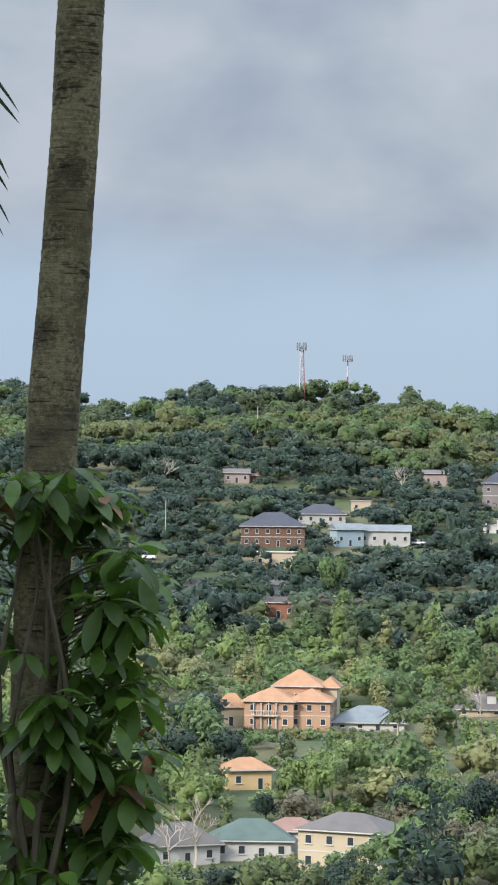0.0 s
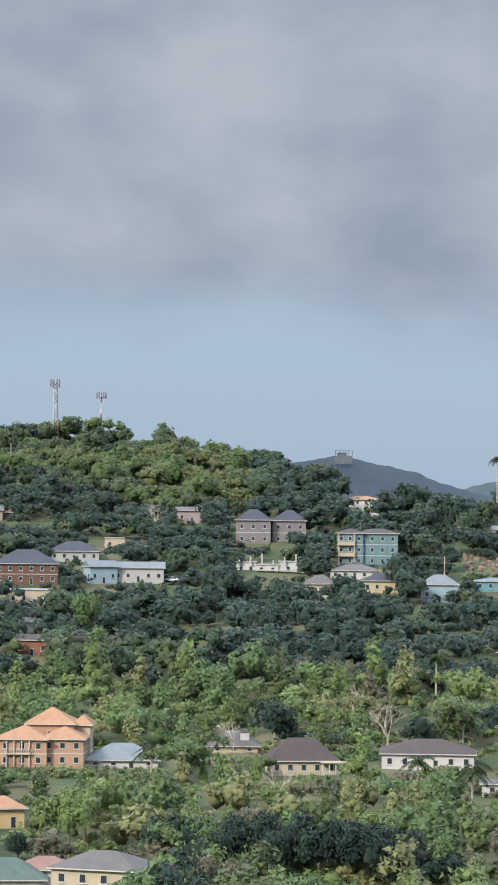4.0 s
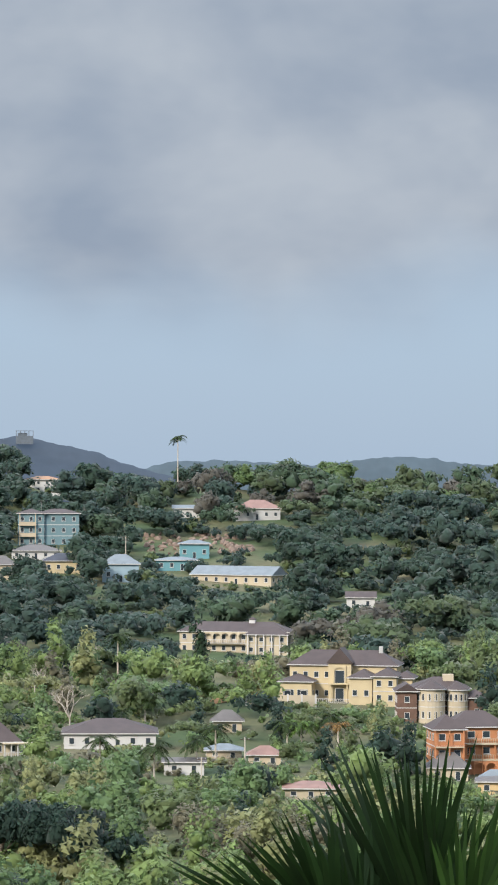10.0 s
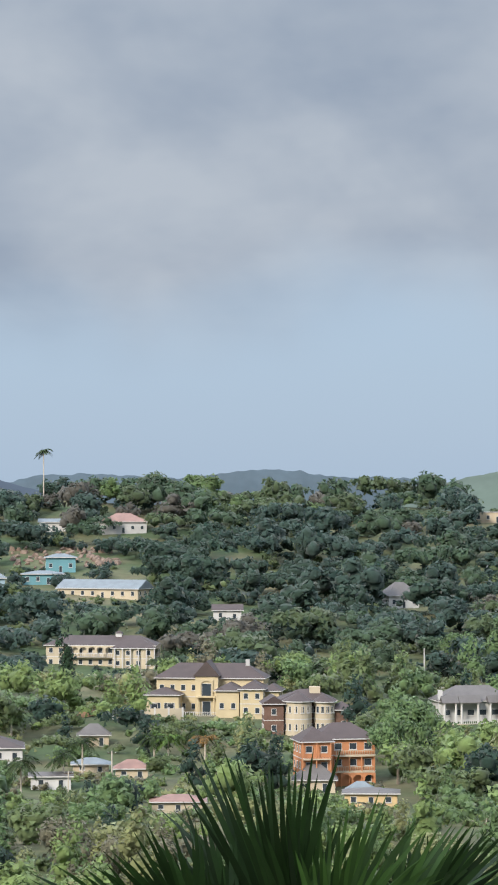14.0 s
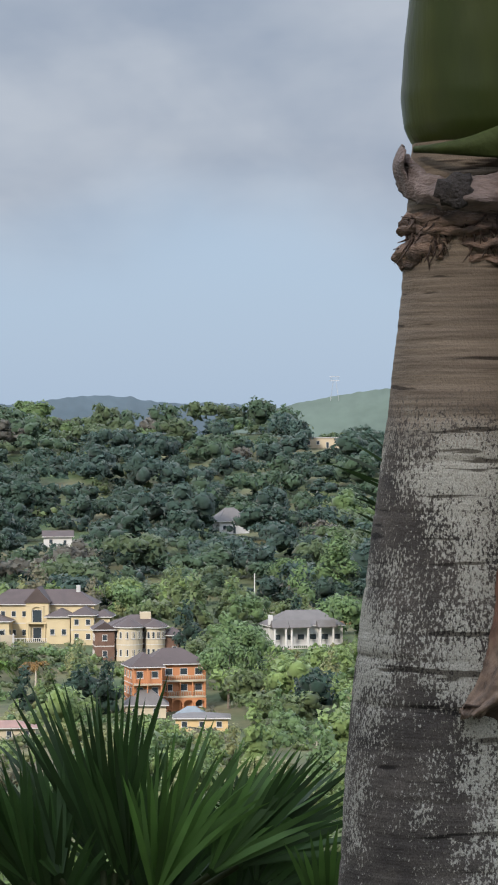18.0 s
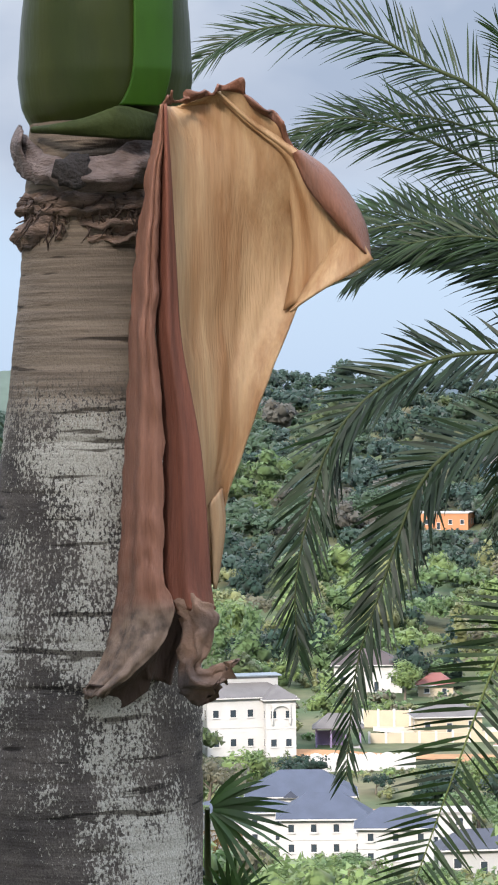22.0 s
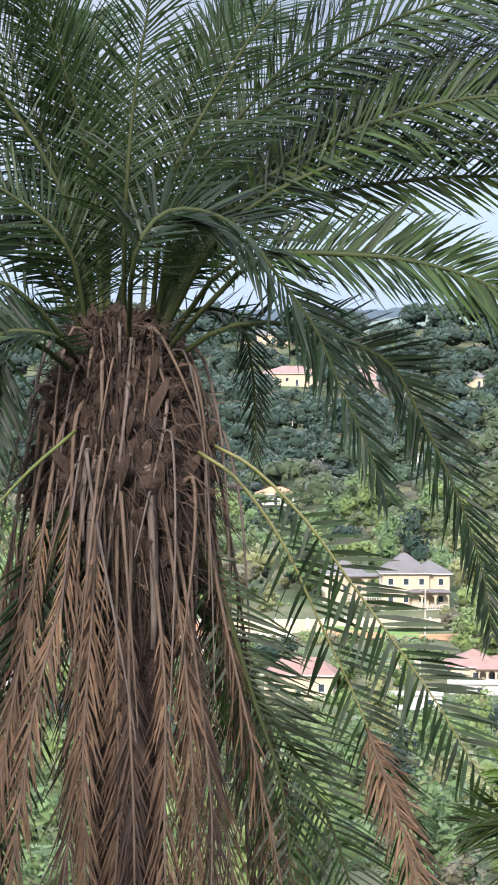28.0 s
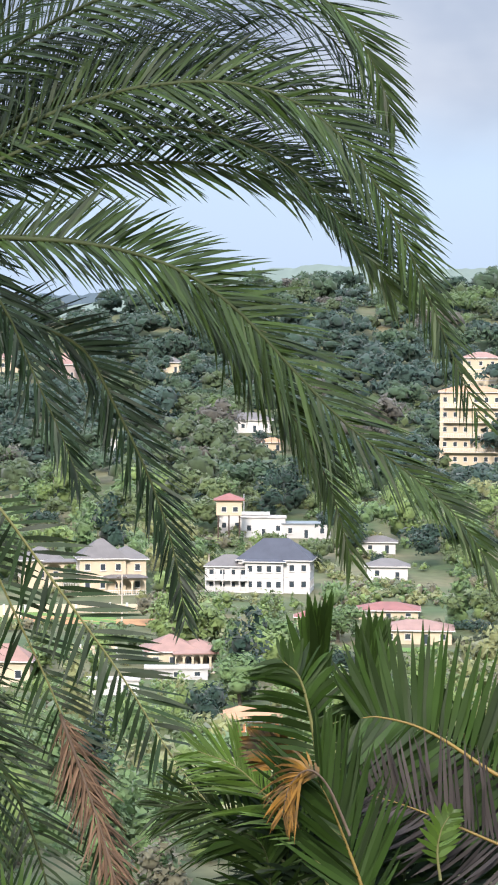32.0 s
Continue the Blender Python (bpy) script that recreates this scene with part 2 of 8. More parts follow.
# ---- houses ----
FOOT = []  # bearing, distance and half width of what trees must leave free
WIN = {}


def window_mesh(w, h, kind):
    key = (round(w, 2), round(h, 2), kind)
    if key not in WIN:
        e = 0.09
        bm = bmesh.new()
        rings = [[bm.verts.new((x, y, z)) for x, z in ((-a, c), (a, c), (a, h - c), (-a, h - c))] for a, c, y in ((w / 2, 0, 0.0), (w / 2, 0, -0.07), (w / 2 - e, e, -0.07), (w / 2 - e, e, 0.0))]
        for p, q in zip(rings, rings[1:]):
            for k in range(4):
                bm.faces.new((p[k], p[(k + 1) % 4], q[(k + 1) % 4], q[k]))
        frame_me = bpy.data.meshes.new("window_frame")
        bm.to_mesh(frame_me)
        bm.free()
        frame_me.materials.append(TRIM)
        bm = boxes((-w / 2 + e, w / 2 - e, -0.025, 0.02, e, h - e))
        pane = bpy.data.meshes.new("pane")
        bm.to_mesh(pane)
        bm.free()
        pane.materials.append(GLASS)
        WIN[key] = frame_me, pane
    return WIN[key]


def window(owner, m, w=1.1, h=1.25, kind="window"):
    frame_me, pane = window_mesh(w, h, kind)
    f = part(kind, frame_me, None, owner, at=m)
    part("pane", pane, None, f)
    if kind == "window":
        if (round(w, 2), "sill") not in WIN:
            WIN[round(w, 2), "sill"] = bpy.data.meshes.new("sill")
            bm = boxes((-w / 2 - 0.1, w / 2 + 0.1, -0.16, 0.0, -0.1, -0.002))
            bm.to_mesh(WIN[round(w, 2), "sill"])
            bm.free()
            WIN[round(w, 2), "sill"].materials.append(TRIM)
        part("sill", WIN[round(w, 2), "sill"], None, f)
    return f


def hip_roof(w, d, rh, z, over=0.55, gable=False, thick=0.16):
    """Hipped (or gabled) roof over a w by d plan whose eaves lie at z."""
    bm = bmesh.new()
    a, b = w / 2 + over, d / 2 + over
    low = [bm.verts.new((x, y, z)) for x, y in ((-a, -b), (a, -b), (a, b), (-a, b))]
    top = [bm.verts.new((x, y, z + thick)) for x, y in ((-a, -b), (a, -b), (a, b), (-a, b))]
    if a >= b:
        run = a if gable else max(a - b, 0.02)
        ridge = [bm.verts.new((-run, 0, z + thick + rh)), bm.verts.new((run, 0, z + thick + rh))]
        bm.faces.new((top[0], top[1], ridge[1], ridge[0]))
        bm.faces.new((top[2], top[3], ridge[0], ridge[1]))
        bm.faces.new((top[1], top[2], ridge[1]))
        bm.faces.new((top[3], top[0], ridge[0]))
    else:
        run = b if gable else max(b - a, 0.02)
        ridge = [bm.verts.new((0, -run, z + thick + rh)), bm.verts.new((0, run, z + thick + rh))]
        bm.faces.new((top[1], top[2], ridge[1], ridge[0]))
        bm.faces.new((top[3], top[0], ridge[0], ridge[1]))
        bm.faces.new((top[0], top[1], ridge[0]))
        bm.faces.new((top[2], top[3], ridge[1]))
    for k in range(4):
        bm.faces.new((low[k], low[(k + 1) % 4], top[(k + 1) % 4], top[k]))
    bm.faces.new(low[::-1])
    return bm


def fascia(w, d, z, over=0.55):
    a, b, t = w / 2 + over, d / 2 + over, 0.03
    return boxes((-a - t, a + t, -b - t, -b, z - 0.06, z + 0.13), (-a - t, a + t, b, b + t, z - 0.06, z + 0.13), (-a - t, -a, -b, b, z - 0.06, z + 0.13), (a, a + t, -b, b, z - 0.06, z + 0.13))


def face_windows(owner, w, y, z0, h, floors, turn=0.0, gap=2.9, door=False, wide=1.1, skip=()):
    """Rows of windows, storey by storey, on a wall w wide that stands y out from the middle."""
    n = max(1, int(w / gap))
    storey = h / floors
    for f in range(floors):
        for k in range(n):
            if (f, k) in skip:
                continue
            x = (k + 0.5) * w / n - w / 2
            hi = min(1.35, storey * 0.46)
            m = pose(0, 0, 0, 0, 0, turn) @ pose(x, -y, z0 + f * storey + storey * 0.34)
            if door and f == 0 and k == n // 2:
                window(owner, pose(0, 0, 0, 0, 0, turn) @ pose(x, -y, z0 + 0.02), 1.0, min(2.05, storey * 0.78), "door")
            else:
                window(owner, m, min(wide, w / n * 0.6), hi)


def columns(owner, xs, y, z0, z1, r=0.14, mat=None):
    for x in xs:
        bm = tube(bmesh.new(), [(x, y, z0), (x, y, z0 + 0.12), (x, y, z0 + 0.121), (x, y, z1 - 0.15), (x, y, z1 - 0.149), (x, y, z1)], [r * 1.5, r * 1.5, r, r * 0.9, r * 1.5, r * 1.5], 8)
        part("column", bm, mat or TRIM, owner)


def balustrade(owner, x0, x1, y, z, mat=None):
    n = max(2, int((x1 - x0) / 0.45))
    rail = boxes((x0, x1, y - 0.06, y + 0.06, z + 0.85, z + 0.95), (x0, x1, y - 0.06, y + 0.06, z, z + 0.08))
    for k in range(n + 1):
        x = x0 + (x1 - x0) * k / n
        box(rail, x - 0.05, x + 0.05, y - 0.05, y + 0.05, z + 0.081, z + 0.849)
    part("balustrade", rail, mat or TRIM, owner)


def arch_wall(x0, x1, y, z0, z1, n, thick=0.25, pier=0.35, rise=0.9):
    """An arcade of n round-headed openings."""
    bm = bmesh.new()
    w = (x1 - x0) / n
    for k in range(n):
        a, b = x0 + k * w, x0 + (k + 1) * w
        box(bm, a, a + pier / 2, y - thick / 2, y + thick / 2, z0, z1)
        box(bm, b - pier / 2, b, y - thick / 2, y + thick / 2, z0, z1)
        m, r = (a + b) / 2, (w - pier) / 2
        spring = z1 - 0.3 - min(r, rise)
        steps = 8
        for s in range(steps):
            u0, u1 = math.pi * s / steps, math.pi * (s + 1) / steps
            xa, xb = m - r * math.cos(u0), m - r * math.cos(u1)
            za, zb = spring + min(r, rise) * math.sin(u0), spring + min(r, rise) * math.sin(u1)
            v = [bm.verts.new(c) for c in ((xa, y - thick / 2, za), (xb, y - thick / 2, zb), (xb, y - thick / 2, z1), (xa, y - thick / 2, z1), (xa, y + thick / 2, za), (xb, y + thick / 2, zb), (xb, y + thick / 2, z1), (xa, y + thick / 2, z1))]
            for f in ((0, 1, 2, 3), (7, 6, 5, 4), (4, 5, 1, 0), (3, 2, 6, 7)):
                bm.faces.new([v[i] for i in f])
    return bm


def wing(owner, x, y, w, d, h, rh, wall, roof_m, floors, kind="hip", z0=0.0, door=False, gap=2.9, sides=True, over=0.55, turn=0.0, wide=1.1, skip=()):
    """One block of a house: walls, windows on three faces, roof and fascia."""
    base = pose(x, y, 0, 0, 0, turn)
    body = part("wall", boxes((-w / 2, w / 2, -d / 2, d / 2, z0 - (2.5 if z0 == 0 else 0), z0 + h)), wall, owner, at=base)
    face_windows(body, w, d / 2, z0, h, floors, 0, gap, door, wide, skip)
    if sides:
        face_windows(body, d, w / 2, z0, h, floors, 90, gap)
        face_windows(body, d, w / 2, z0, h, floors, -90, gap)
    if floors > 1:
        part("band", boxes(*[(-w / 2 - 0.06, w / 2 + 0.06, -d / 2 - 0.06, d / 2 + 0.06, z0 + h * f / floors - 0.09, z0 + h * f / floors + 0.09) for f in range(1, floors)]), TRIM, body)
    if kind == "flat":
        part("roof", boxes((-w / 2 - 0.25, w / 2 + 0.25, -d / 2 - 0.25, d / 2 + 0.25, z0 + h, z0 + h + 0.25)), roof_m, owner, at=base)
    else:
        roof = part("roof", hip_roof(w, d, max(rh, 0.3), z0 + h, over, kind == "gable"), roof_m, owner, at=base)
        part("fascia", fascia(w, d, z0 + h, over), TRIM, roof)
    return body


def house_at(label, bearing, r, w, turn=0.0, h=4.0, show=None):
    """An empty at the house's foot; show: how much of its height nearer trees may hide."""
    FOOT.append((bearing, r, w / 2, float(land(bearing, r)), h, show if show is not None else 0.22 + 0.34 * ((bearing * 7.3 + r * 0.37) % 1)))
    p = spot(bearing, r + w * 0.3)
    return thing("house", pose(p.x, p.y, float(land(bearing, r)), 0, 0, turn - bearing), label, "house", "houses of the valley")


def house(label, bearing, r, w, h, rh, wall, roof_m, floors=1, kind="hip", turn=0.0, deep=0.7, door=True, **more):
    ob = house_at(label, bearing, r, w, turn, h)
    t = radians(turn)
    d = w * deep
    across = w / (abs(math.cos(t)) + deep * abs(math.sin(t)))
    wing(ob, 0, 0, across, across * deep, h, rh, wall, roof_m, floors, kind, door=door, **more)
    return ob


CREAM, WHITE, YELLOW = paint("cream", (0.41, 0.345, 0.25)), paint("white", (0.45, 0.435, 0.42)), paint("yellow", (0.50, 0.36, 0.19))
TERRA, ORANGE, BRICK = paint("terracotta", (0.38, 0.232, 0.152)), paint("orange", (0.43, 0.185, 0.088)), material("red brick", (0.135, 0.078, 0.057), 0.85, 0.25, 1.0, 12.0, 0.3)
AQUA, SKYBLUE, TEAL = paint("aqua", (0.120, 0.190, 0.210)), paint("pale blue", (0.24, 0.32, 0.37)), paint("teal", (0.11, 0.24, 0.27))
GREYW, MAUVE, PINK = paint("grey", (0.36, 0.35, 0.34)), paint("mauve grey", (0.185, 0.162, 0.165)), paint("pink", (0.29, 0.230, 0.215))
MUSTARD, REDW, SAND = paint("mustard", (0.43, 0.35, 0.22)), paint("red", (0.20, 0.088, 0.060)), paint("sand", (0.41, 0.335, 0.24))
SLATE, BROWNR, TILE = roofing("slate blue", (0.044, 0.047, 0.062)), roofing("dark brown", (0.060, 0.043, 0.040)), roofing("orange tile", (0.33, 0.180, 0.098))
ZINC, GREENR, REDR = roofing("pale zinc", (0.150, 0.172, 0.188)), roofing("green sheet", (0.072, 0.105, 0.092)), roofing("red sheet", (0.19, 0.072, 0.062))
GREYR, PINKR, NAVY = roofing("grey", (0.108, 0.097, 0.093)), roofing("faded pink", (0.215, 0.125, 0.102)), roofing("navy shingle", (0.050, 0.058, 0.084))

house("two-storey brown brick house with slate hipped roof", 0.5, 864, 19.2, 6.2, 4.1, BRICK, SLATE, 2)
house("grey hillside house with dark hipped roof", 1.46, 903, 15.6, 3.2, 3.0, GREYW, SLATE, 1)
house("small flat-roofed beige concrete house", 2.27, 922, 6.4, 3.7, 0.0, SAND, CONCRETE, 1, "flat")
house("pale blue hillside house with white gable roof", 1.99, 867, 10.3, 5.2, 1.7, SKYBLUE, ZINC, 1, "gable", 20)
house("long grey house under pale metal roof", 2.75, 871, 15.5, 4.5, 1.7, GREYW, ZINC, 1, "gable")
house("cream flat-roofed house among trees", 0.57, 837, 12.5, 4.6, 0.3, SAND, CONCRETE, 1, "flat")
house("small grey-roofed hillside house", 0.6, 785, 6.2, 3.3, 1.2, GREYW, GREYR, 1)
house("red-walled hillside house with brown roof", 0.68, 743, 9.9, 4.1, 1.3, REDW, BROWNR, 1, "gable", -12)
house("small pink house high on the hill", -0.24, 977, 8.7, 3.5, 1.4, PINK, GREYR, 1, "gable")
house("tiny red hut beside pink house", 0.13, 979, 3.9, 2.3, 0.6, REDW, REDR, 1, "gable")
house("pinkish unfinished house high on the hill", 3.82, 976, 10.5, 4.3, 1.2, PINK, GREYR, 1, "gable")
house("white-walled house with pale zinc roof", 2.47, 579, 14.4, 1.6, 3.0, WHITE, ZINC, 1)
house("bright yellow house with orange tiled roof", 0.0, 496, 9.1, 3.4, 1.9, YELLOW, TILE, 1, turn=15)
house("cream house with brown hipped roof", 2.13, 419, 15.6, 6.1, 2.2, CREAM, GREYR, 2, turn=-20)
house("white house under green sheet roof", 0.14, 432, 12.0, 3.0, 2.8, WHITE, GREENR, 1)
house("white house with red sheet roof", 0.97, 437, 8.0, 3.5, 1.7, WHITE, PINKR, 1)
house("white bungalow behind bare trees", -1.31, 428, 12.3, 3.1, 3.0, WHITE, GREYR, 1, turn=20)
house("house with bright orange tiled roof", -0.3, 578, 5.3, 3.9, 2.6, SAND, TILE, 1)
house("white ridge house with terracotta roof", 7.23, 1011, 12.4, 4.8, 1.2, WHITE, TILE, 2)
house("flat white house on the hillside", 7.1, 883, 14.9, 2.6, 1.8, WHITE, GREYR, 1)
house("orange house with blue-grey roof", 7.65, 857, 11.6, 3.6, 2.2, MUSTARD, SLATE, 1)
house("beige hillside house with grey roof", 6.4, 848, 8.7, 4.4, 2.5, SAND, GREYR, 1)
house("pale blue house with pyramid roof", 8.8, 841, 10.8, 5.3, 2.8, SKYBLUE, ZINC, 1)
house("yellow and teal painted house", 10.28, 883, 9.2, 4.6, 1.1, TEAL, ZINC, 1)
house("low teal house on the slope", 9.93, 865, 12.6, 3.1, 0.9, TEAL, ZINC, 1)
house("long cream hall with blue metal gable roof", 11.17, 840, 28.0, 3.0, 2.5, CREAM, ZINC, 1, "gable", turn=-25, deep=0.4)
house("small white house below the ridge", 10.14, 954, 9.5, 3.0, 1.1, WHITE, ZINC, 1, "gable")
house("grey house with pale roof below the ridge", 11.54, 948, 15.4, 3.8, 2.8, GREYW, PINKR, 1)
house("white open-porched hut with dark roof", 13.63, 801, 7.9, 2.9, 1.6, WHITE, BROWNR, 1, "gable")
house("white bungalow with brown hipped roof", 8.6, 577, 18.5, 3.2, 2.5, WHITE, BROWNR, 1)
house("small white shed among palms", 10.09, 541, 7.5, 2.4, 0.6, WHITE, GREYR, 1, "gable")
house("small house with grey hipped roof", 10.95, 604, 6.2, 2.3, 2.2, SAND, GREYR, 1)
house("cream house with red sheet roof", 12.64, 511, 9.3, 1.9, 1.0, CREAM, PINKR, 1)
house("small house with white sheet roof", 10.89, 568, 7.0, 1.6, 1.1, SAND, ZINC, 1)
house("small house with faded pink roof", 11.71, 561, 6.3, 1.8, 1.6, SAND, PINKR, 1)
house("white house with pale grey roof in the woods", 17.08, 825, 11.5, 3.6, 3.8, WHITE, GREYR, 1, turn=25)
house("pale flat-roofed concrete house on the hill", 18.96, 966, 12.8, 3.4, 0.2, SAND, CONCRETE, 1, "flat")
house("cream bungalow with grey hipped roof", 15.38, 543, 7.8, 2.4, 2.7, CREAM, GREYR, 1)
house("small house with pale green roof", 16.3, 526, 4.7, 2.2, 1.5, YELLOW, ZINC, 1)
house("low yellow house behind the palms", 16.51, 518, 9.5, 2.4, 0.7, YELLOW, GREYR, 1)
house("white house with brown roof beside a round tree", 27.25, 540, 12.9, 5.1, 2.7, WHITE, BROWNR, 1)
house("cream house with red sheet roof", 28.61, 535, 6.6, 2.1, 2.1, CREAM, REDR, 1)
house("orange flat-roofed house on the green hill", 28.78, 788, 18.3, 4.5, 2.0, ORANGE, CONCRETE, 1, "flat", turn=-10)
house("long white hall with columns", 41.78, 644, 11.6, 4.5, 0.4, WHITE, CONCRETE, 1, "flat")
house("white building below the hill", 42.19, 640, 9.8, 4.4, 0.8, WHITE, CONCRETE, 1, "flat")
house("grey flat-roofed building below the hill", 43.05, 640, 10.8, 3.2, 1.0, GREYW, ZINC, 1, "flat")
house("small cream house with red roof", 43.16, 517, 5.3, 1.6, 1.0, CREAM, REDR, 1)
house("orange house with blue roof patch", 41.92, 403, 9.4, 1.6, 1.6, ORANGE, TILE, 1)
house("white house with grey roof among trees", 44.69, 576, 8.2, 3.0, 1.4, WHITE, GREYR, 1)
house("long cream house with red roof", 44.72, 525, 10.9, 1.6, 1.2, CREAM, REDR, 1)
house("cream bungalow with faded pink roof", 45.29, 498, 12.3, 2.4, 1.4, CREAM, PINKR, 1)
house("white house on the blue hillside", 41.88, 806, 13.1, 3.5, 1.9, WHITE, GREYR, 1)
house("pink house on the hillside", 38.21, 896, 13.5, 4.4, 2.8, PINK, PINKR, 1)
house("sandy white house on the hillside", 37.1, 912, 7.2, 3.1, 1.4, SAND, GREYR, 1)
house("hillside house with terracotta roof", 42.35, 778, 6.2, 2.2, 1.2, SAND, TILE, 1)
house("small white hut on the hillside", 39.1, 777, 3.4, 3.4, 0.3, WHITE, GREYR, 1)
house("white house with orange roof on the hillside", 36.32, 711, 9.5, 2.8, 1.7, WHITE, TILE, 1)
house("long beige house near the ridge", 36.17, 979, 17.9, 3.1, 1.6, SAND, GREYR, 1)
house("beige terrace house near the ridge", 36.64, 907, 18.9, 4.0, 2.2, SAND, PINKR, 1)
house("pink roofed house near the ridge", 38.21, 904, 12.6, 4.3, 2.5, SAND, PINKR, 1)
house("small cream house near the ridge", 40.29, 912, 6.9, 3.3, 1.6, CREAM, GREYR, 1)
house("white house with grey hipped roof", 44.51, 615, 7.3, 2.4, 1.2, WHITE, GREYR, 1)
house("aqua house on the far hillside", 29.8, 875, 7.8, 4.2, 2.3, AQUA, GREYR, 1)
house("pinkish house on the far hillside", 30.37, 872, 9.5, 4.0, 2.1, PINK, GREYR, 1)
house("cream apartment house on the hill", 46.53, 876, 10.8, 10.4, 1.7, CREAM, PINKR, 3)

# ---- houses with forms of their own ----
def cupola(owner, x, y, z, s, wall, roof_m):
    body = part("cupola", boxes((x - s / 2, x + s / 2, y - s / 2, y + s / 2, z, z + s * 0.9)), wall, owner)
    part("cupola_roof", hip_roof(s, s, s * 0.4, z + s * 0.9, 0.15, thick=0.08), roof_m, body, at=pose(x, y, 0))


def turret(owner, x, y, r, h, wall, roof_m, floors, roof_h=1.8):
    """A round tower with rows of narrow windows and a faceted cone roof."""
    body = part("turret", tube(bmesh.new(), [(0, 0, -2), (0, 0, h)], [r, r], 24), wall, owner, at=pose(x, y, 0))
    for f in range(floors):
        for a in range(-70, 71, 28):
            window(body, pose(0, 0, 0, 0, 0, a) @ pose(0, -r * 0.985, h * f / floors + h / floors * 0.35), 0.75, min(1.5, h / floors * 0.5))
        part("band", tube(bmesh.new(), [(0, 0, h * f / floors - 0.08), (0, 0, h * f / floors + 0.08)], [r + 0.05, r + 0.05], 24), TRIM, body)
    roof = part("turret_roof", tube(bmesh.new(), [(0, 0, h), (0, 0, h + 0.12), (0, 0, h + roof_h)], [r + 0.45, r + 0.45, 0.05], 12), roof_m, body)
    part("fascia", tube(bmesh.new(), [(0, 0, h - 0.15), (0, 0, h + 0.06)], [r + 0.5, r + 0.5], 12), TRIM, roof)


def porch(owner, x0, x1, y, z, h, depth, roof_m, n, wall=None, arches=False):
    """A columned or arched porch in front of a wall at y."""
    if arches:
        part("arcade", arch_wall(x0, x1, y - depth, z, z + h, n), wall or TRIM, owner)
    else:
        columns(owner, [x0 + 0.2 + (x1 - x0 - 0.4) * k / (n - 1) for k in range(n)], y - depth + 0.2, z, z + h, mat=wall)
    part("porch_roof", boxes((x0 - 0.2, x1 + 0.2, y - depth - 0.2, y - 0.01, z + h, z + h + 0.22)), roof_m, owner)
    part("porch_floor", boxes((x0 - 0.1, x1 + 0.1, y - depth - 0.1, y - 0.01, z - 2.0, z - 0.01)), CONCRETE, owner)


def yellow_mansion(bearing, r, w, h, rh):
    ob = house_at("large pale yellow mansion with dark hipped roofs and arched gable", bearing, r, w, -8, h, 0.05)
    wing(ob, -1.0, 4, w * 0.80, 9, h * 0.86, rh * 0.75, MUSTARD, BROWNR, 2, gap=2.3)
    wing(ob, -w * 0.36, -2, w * 0.24, 8, h * 0.50, 1.5, MUSTARD, BROWNR, 1, wide=1.6)
    wing(ob, w * 0.13, -3, w * 0.17, 9, h * 0.62, 1.6, MUSTARD, BROWNR, 1, gap=2.0)
    wing(ob, w * 0.31, -3.5, w * 0.17, 9, h * 0.66, 1.7, MUSTARD, BROWNR, 2, gap=2.4)
    wing(ob, w * 0.44, -1, w * 0.12, 7, h * 0.60, 1.5, MUSTARD, BROWNR, 2)
    mid = part("gable_tower", boxes((-2.6, 2.6, -3.2, 3.0, -2, h * 0.92)), MUSTARD, ob, at=pose(-w * 0.045, 0, 0))
    part("gable_roof", hip_roof(6.2, 5.2, rh * 0.8, h * 0.92, 0.4, True), BROWNR, mid, at=pose(0, 0, 0, 0, 0, 90))
    bm = bmesh.new()
    a = [bm.verts.new(c) for c in ((-2.6, -3.21, h * 0.92), (2.6, -3.21, h * 0.92), (0, -3.21, h * 0.92 + rh * 0.72))]
    bm.faces.new(a)
    bmesh.ops.solidify(bm, geom=bm.faces[:], thickness=0.2)
    part("pediment", bm, MUSTARD, mid)
    part("arch", arch_wall(-1.5, 1.5, -3.35, h * 0.45, h * 0.86, 1, 0.3, 0.5, 1.2), MUSTARD, mid)
    window(mid, pose(0, -3.2, h * 0.46), 2.2, h * 0.30, "door")
    for k in (0, 1):
        window(ob, pose(-w * 0.36 + (k - 0.5) * 3.2, -6.0, 0.1), 2.5, h * 0.32, "garage_door")
    window(ob, pose(-w * 0.045, -3.2, 0.1), 2.0, h * 0.34, "door")
    columns(ob, [-w * 0.045 - 1.9, -w * 0.045 + 1.9], -4.3, 0, h * 0.44, 0.2, MUSTARD)
    part("entrance_canopy", boxes((-w * 0.045 - 2.3, -w * 0.045 + 2.3, -4.6, -3.21, h * 0.44, h * 0.44 + 0.3)), MUSTARD, ob)
    part("chimney", boxes((w * 0.22, w * 0.22 + 0.9, 3, 3.9, h * 0.9, h * 0.86 + rh)), GREYW, ob)
    balustrade(ob, -w * 0.2, w * 0.04, -6.5, 0.3)
    return ob


yellow_mansion(13.37, 640, 30.7, 9.8, 4.2)


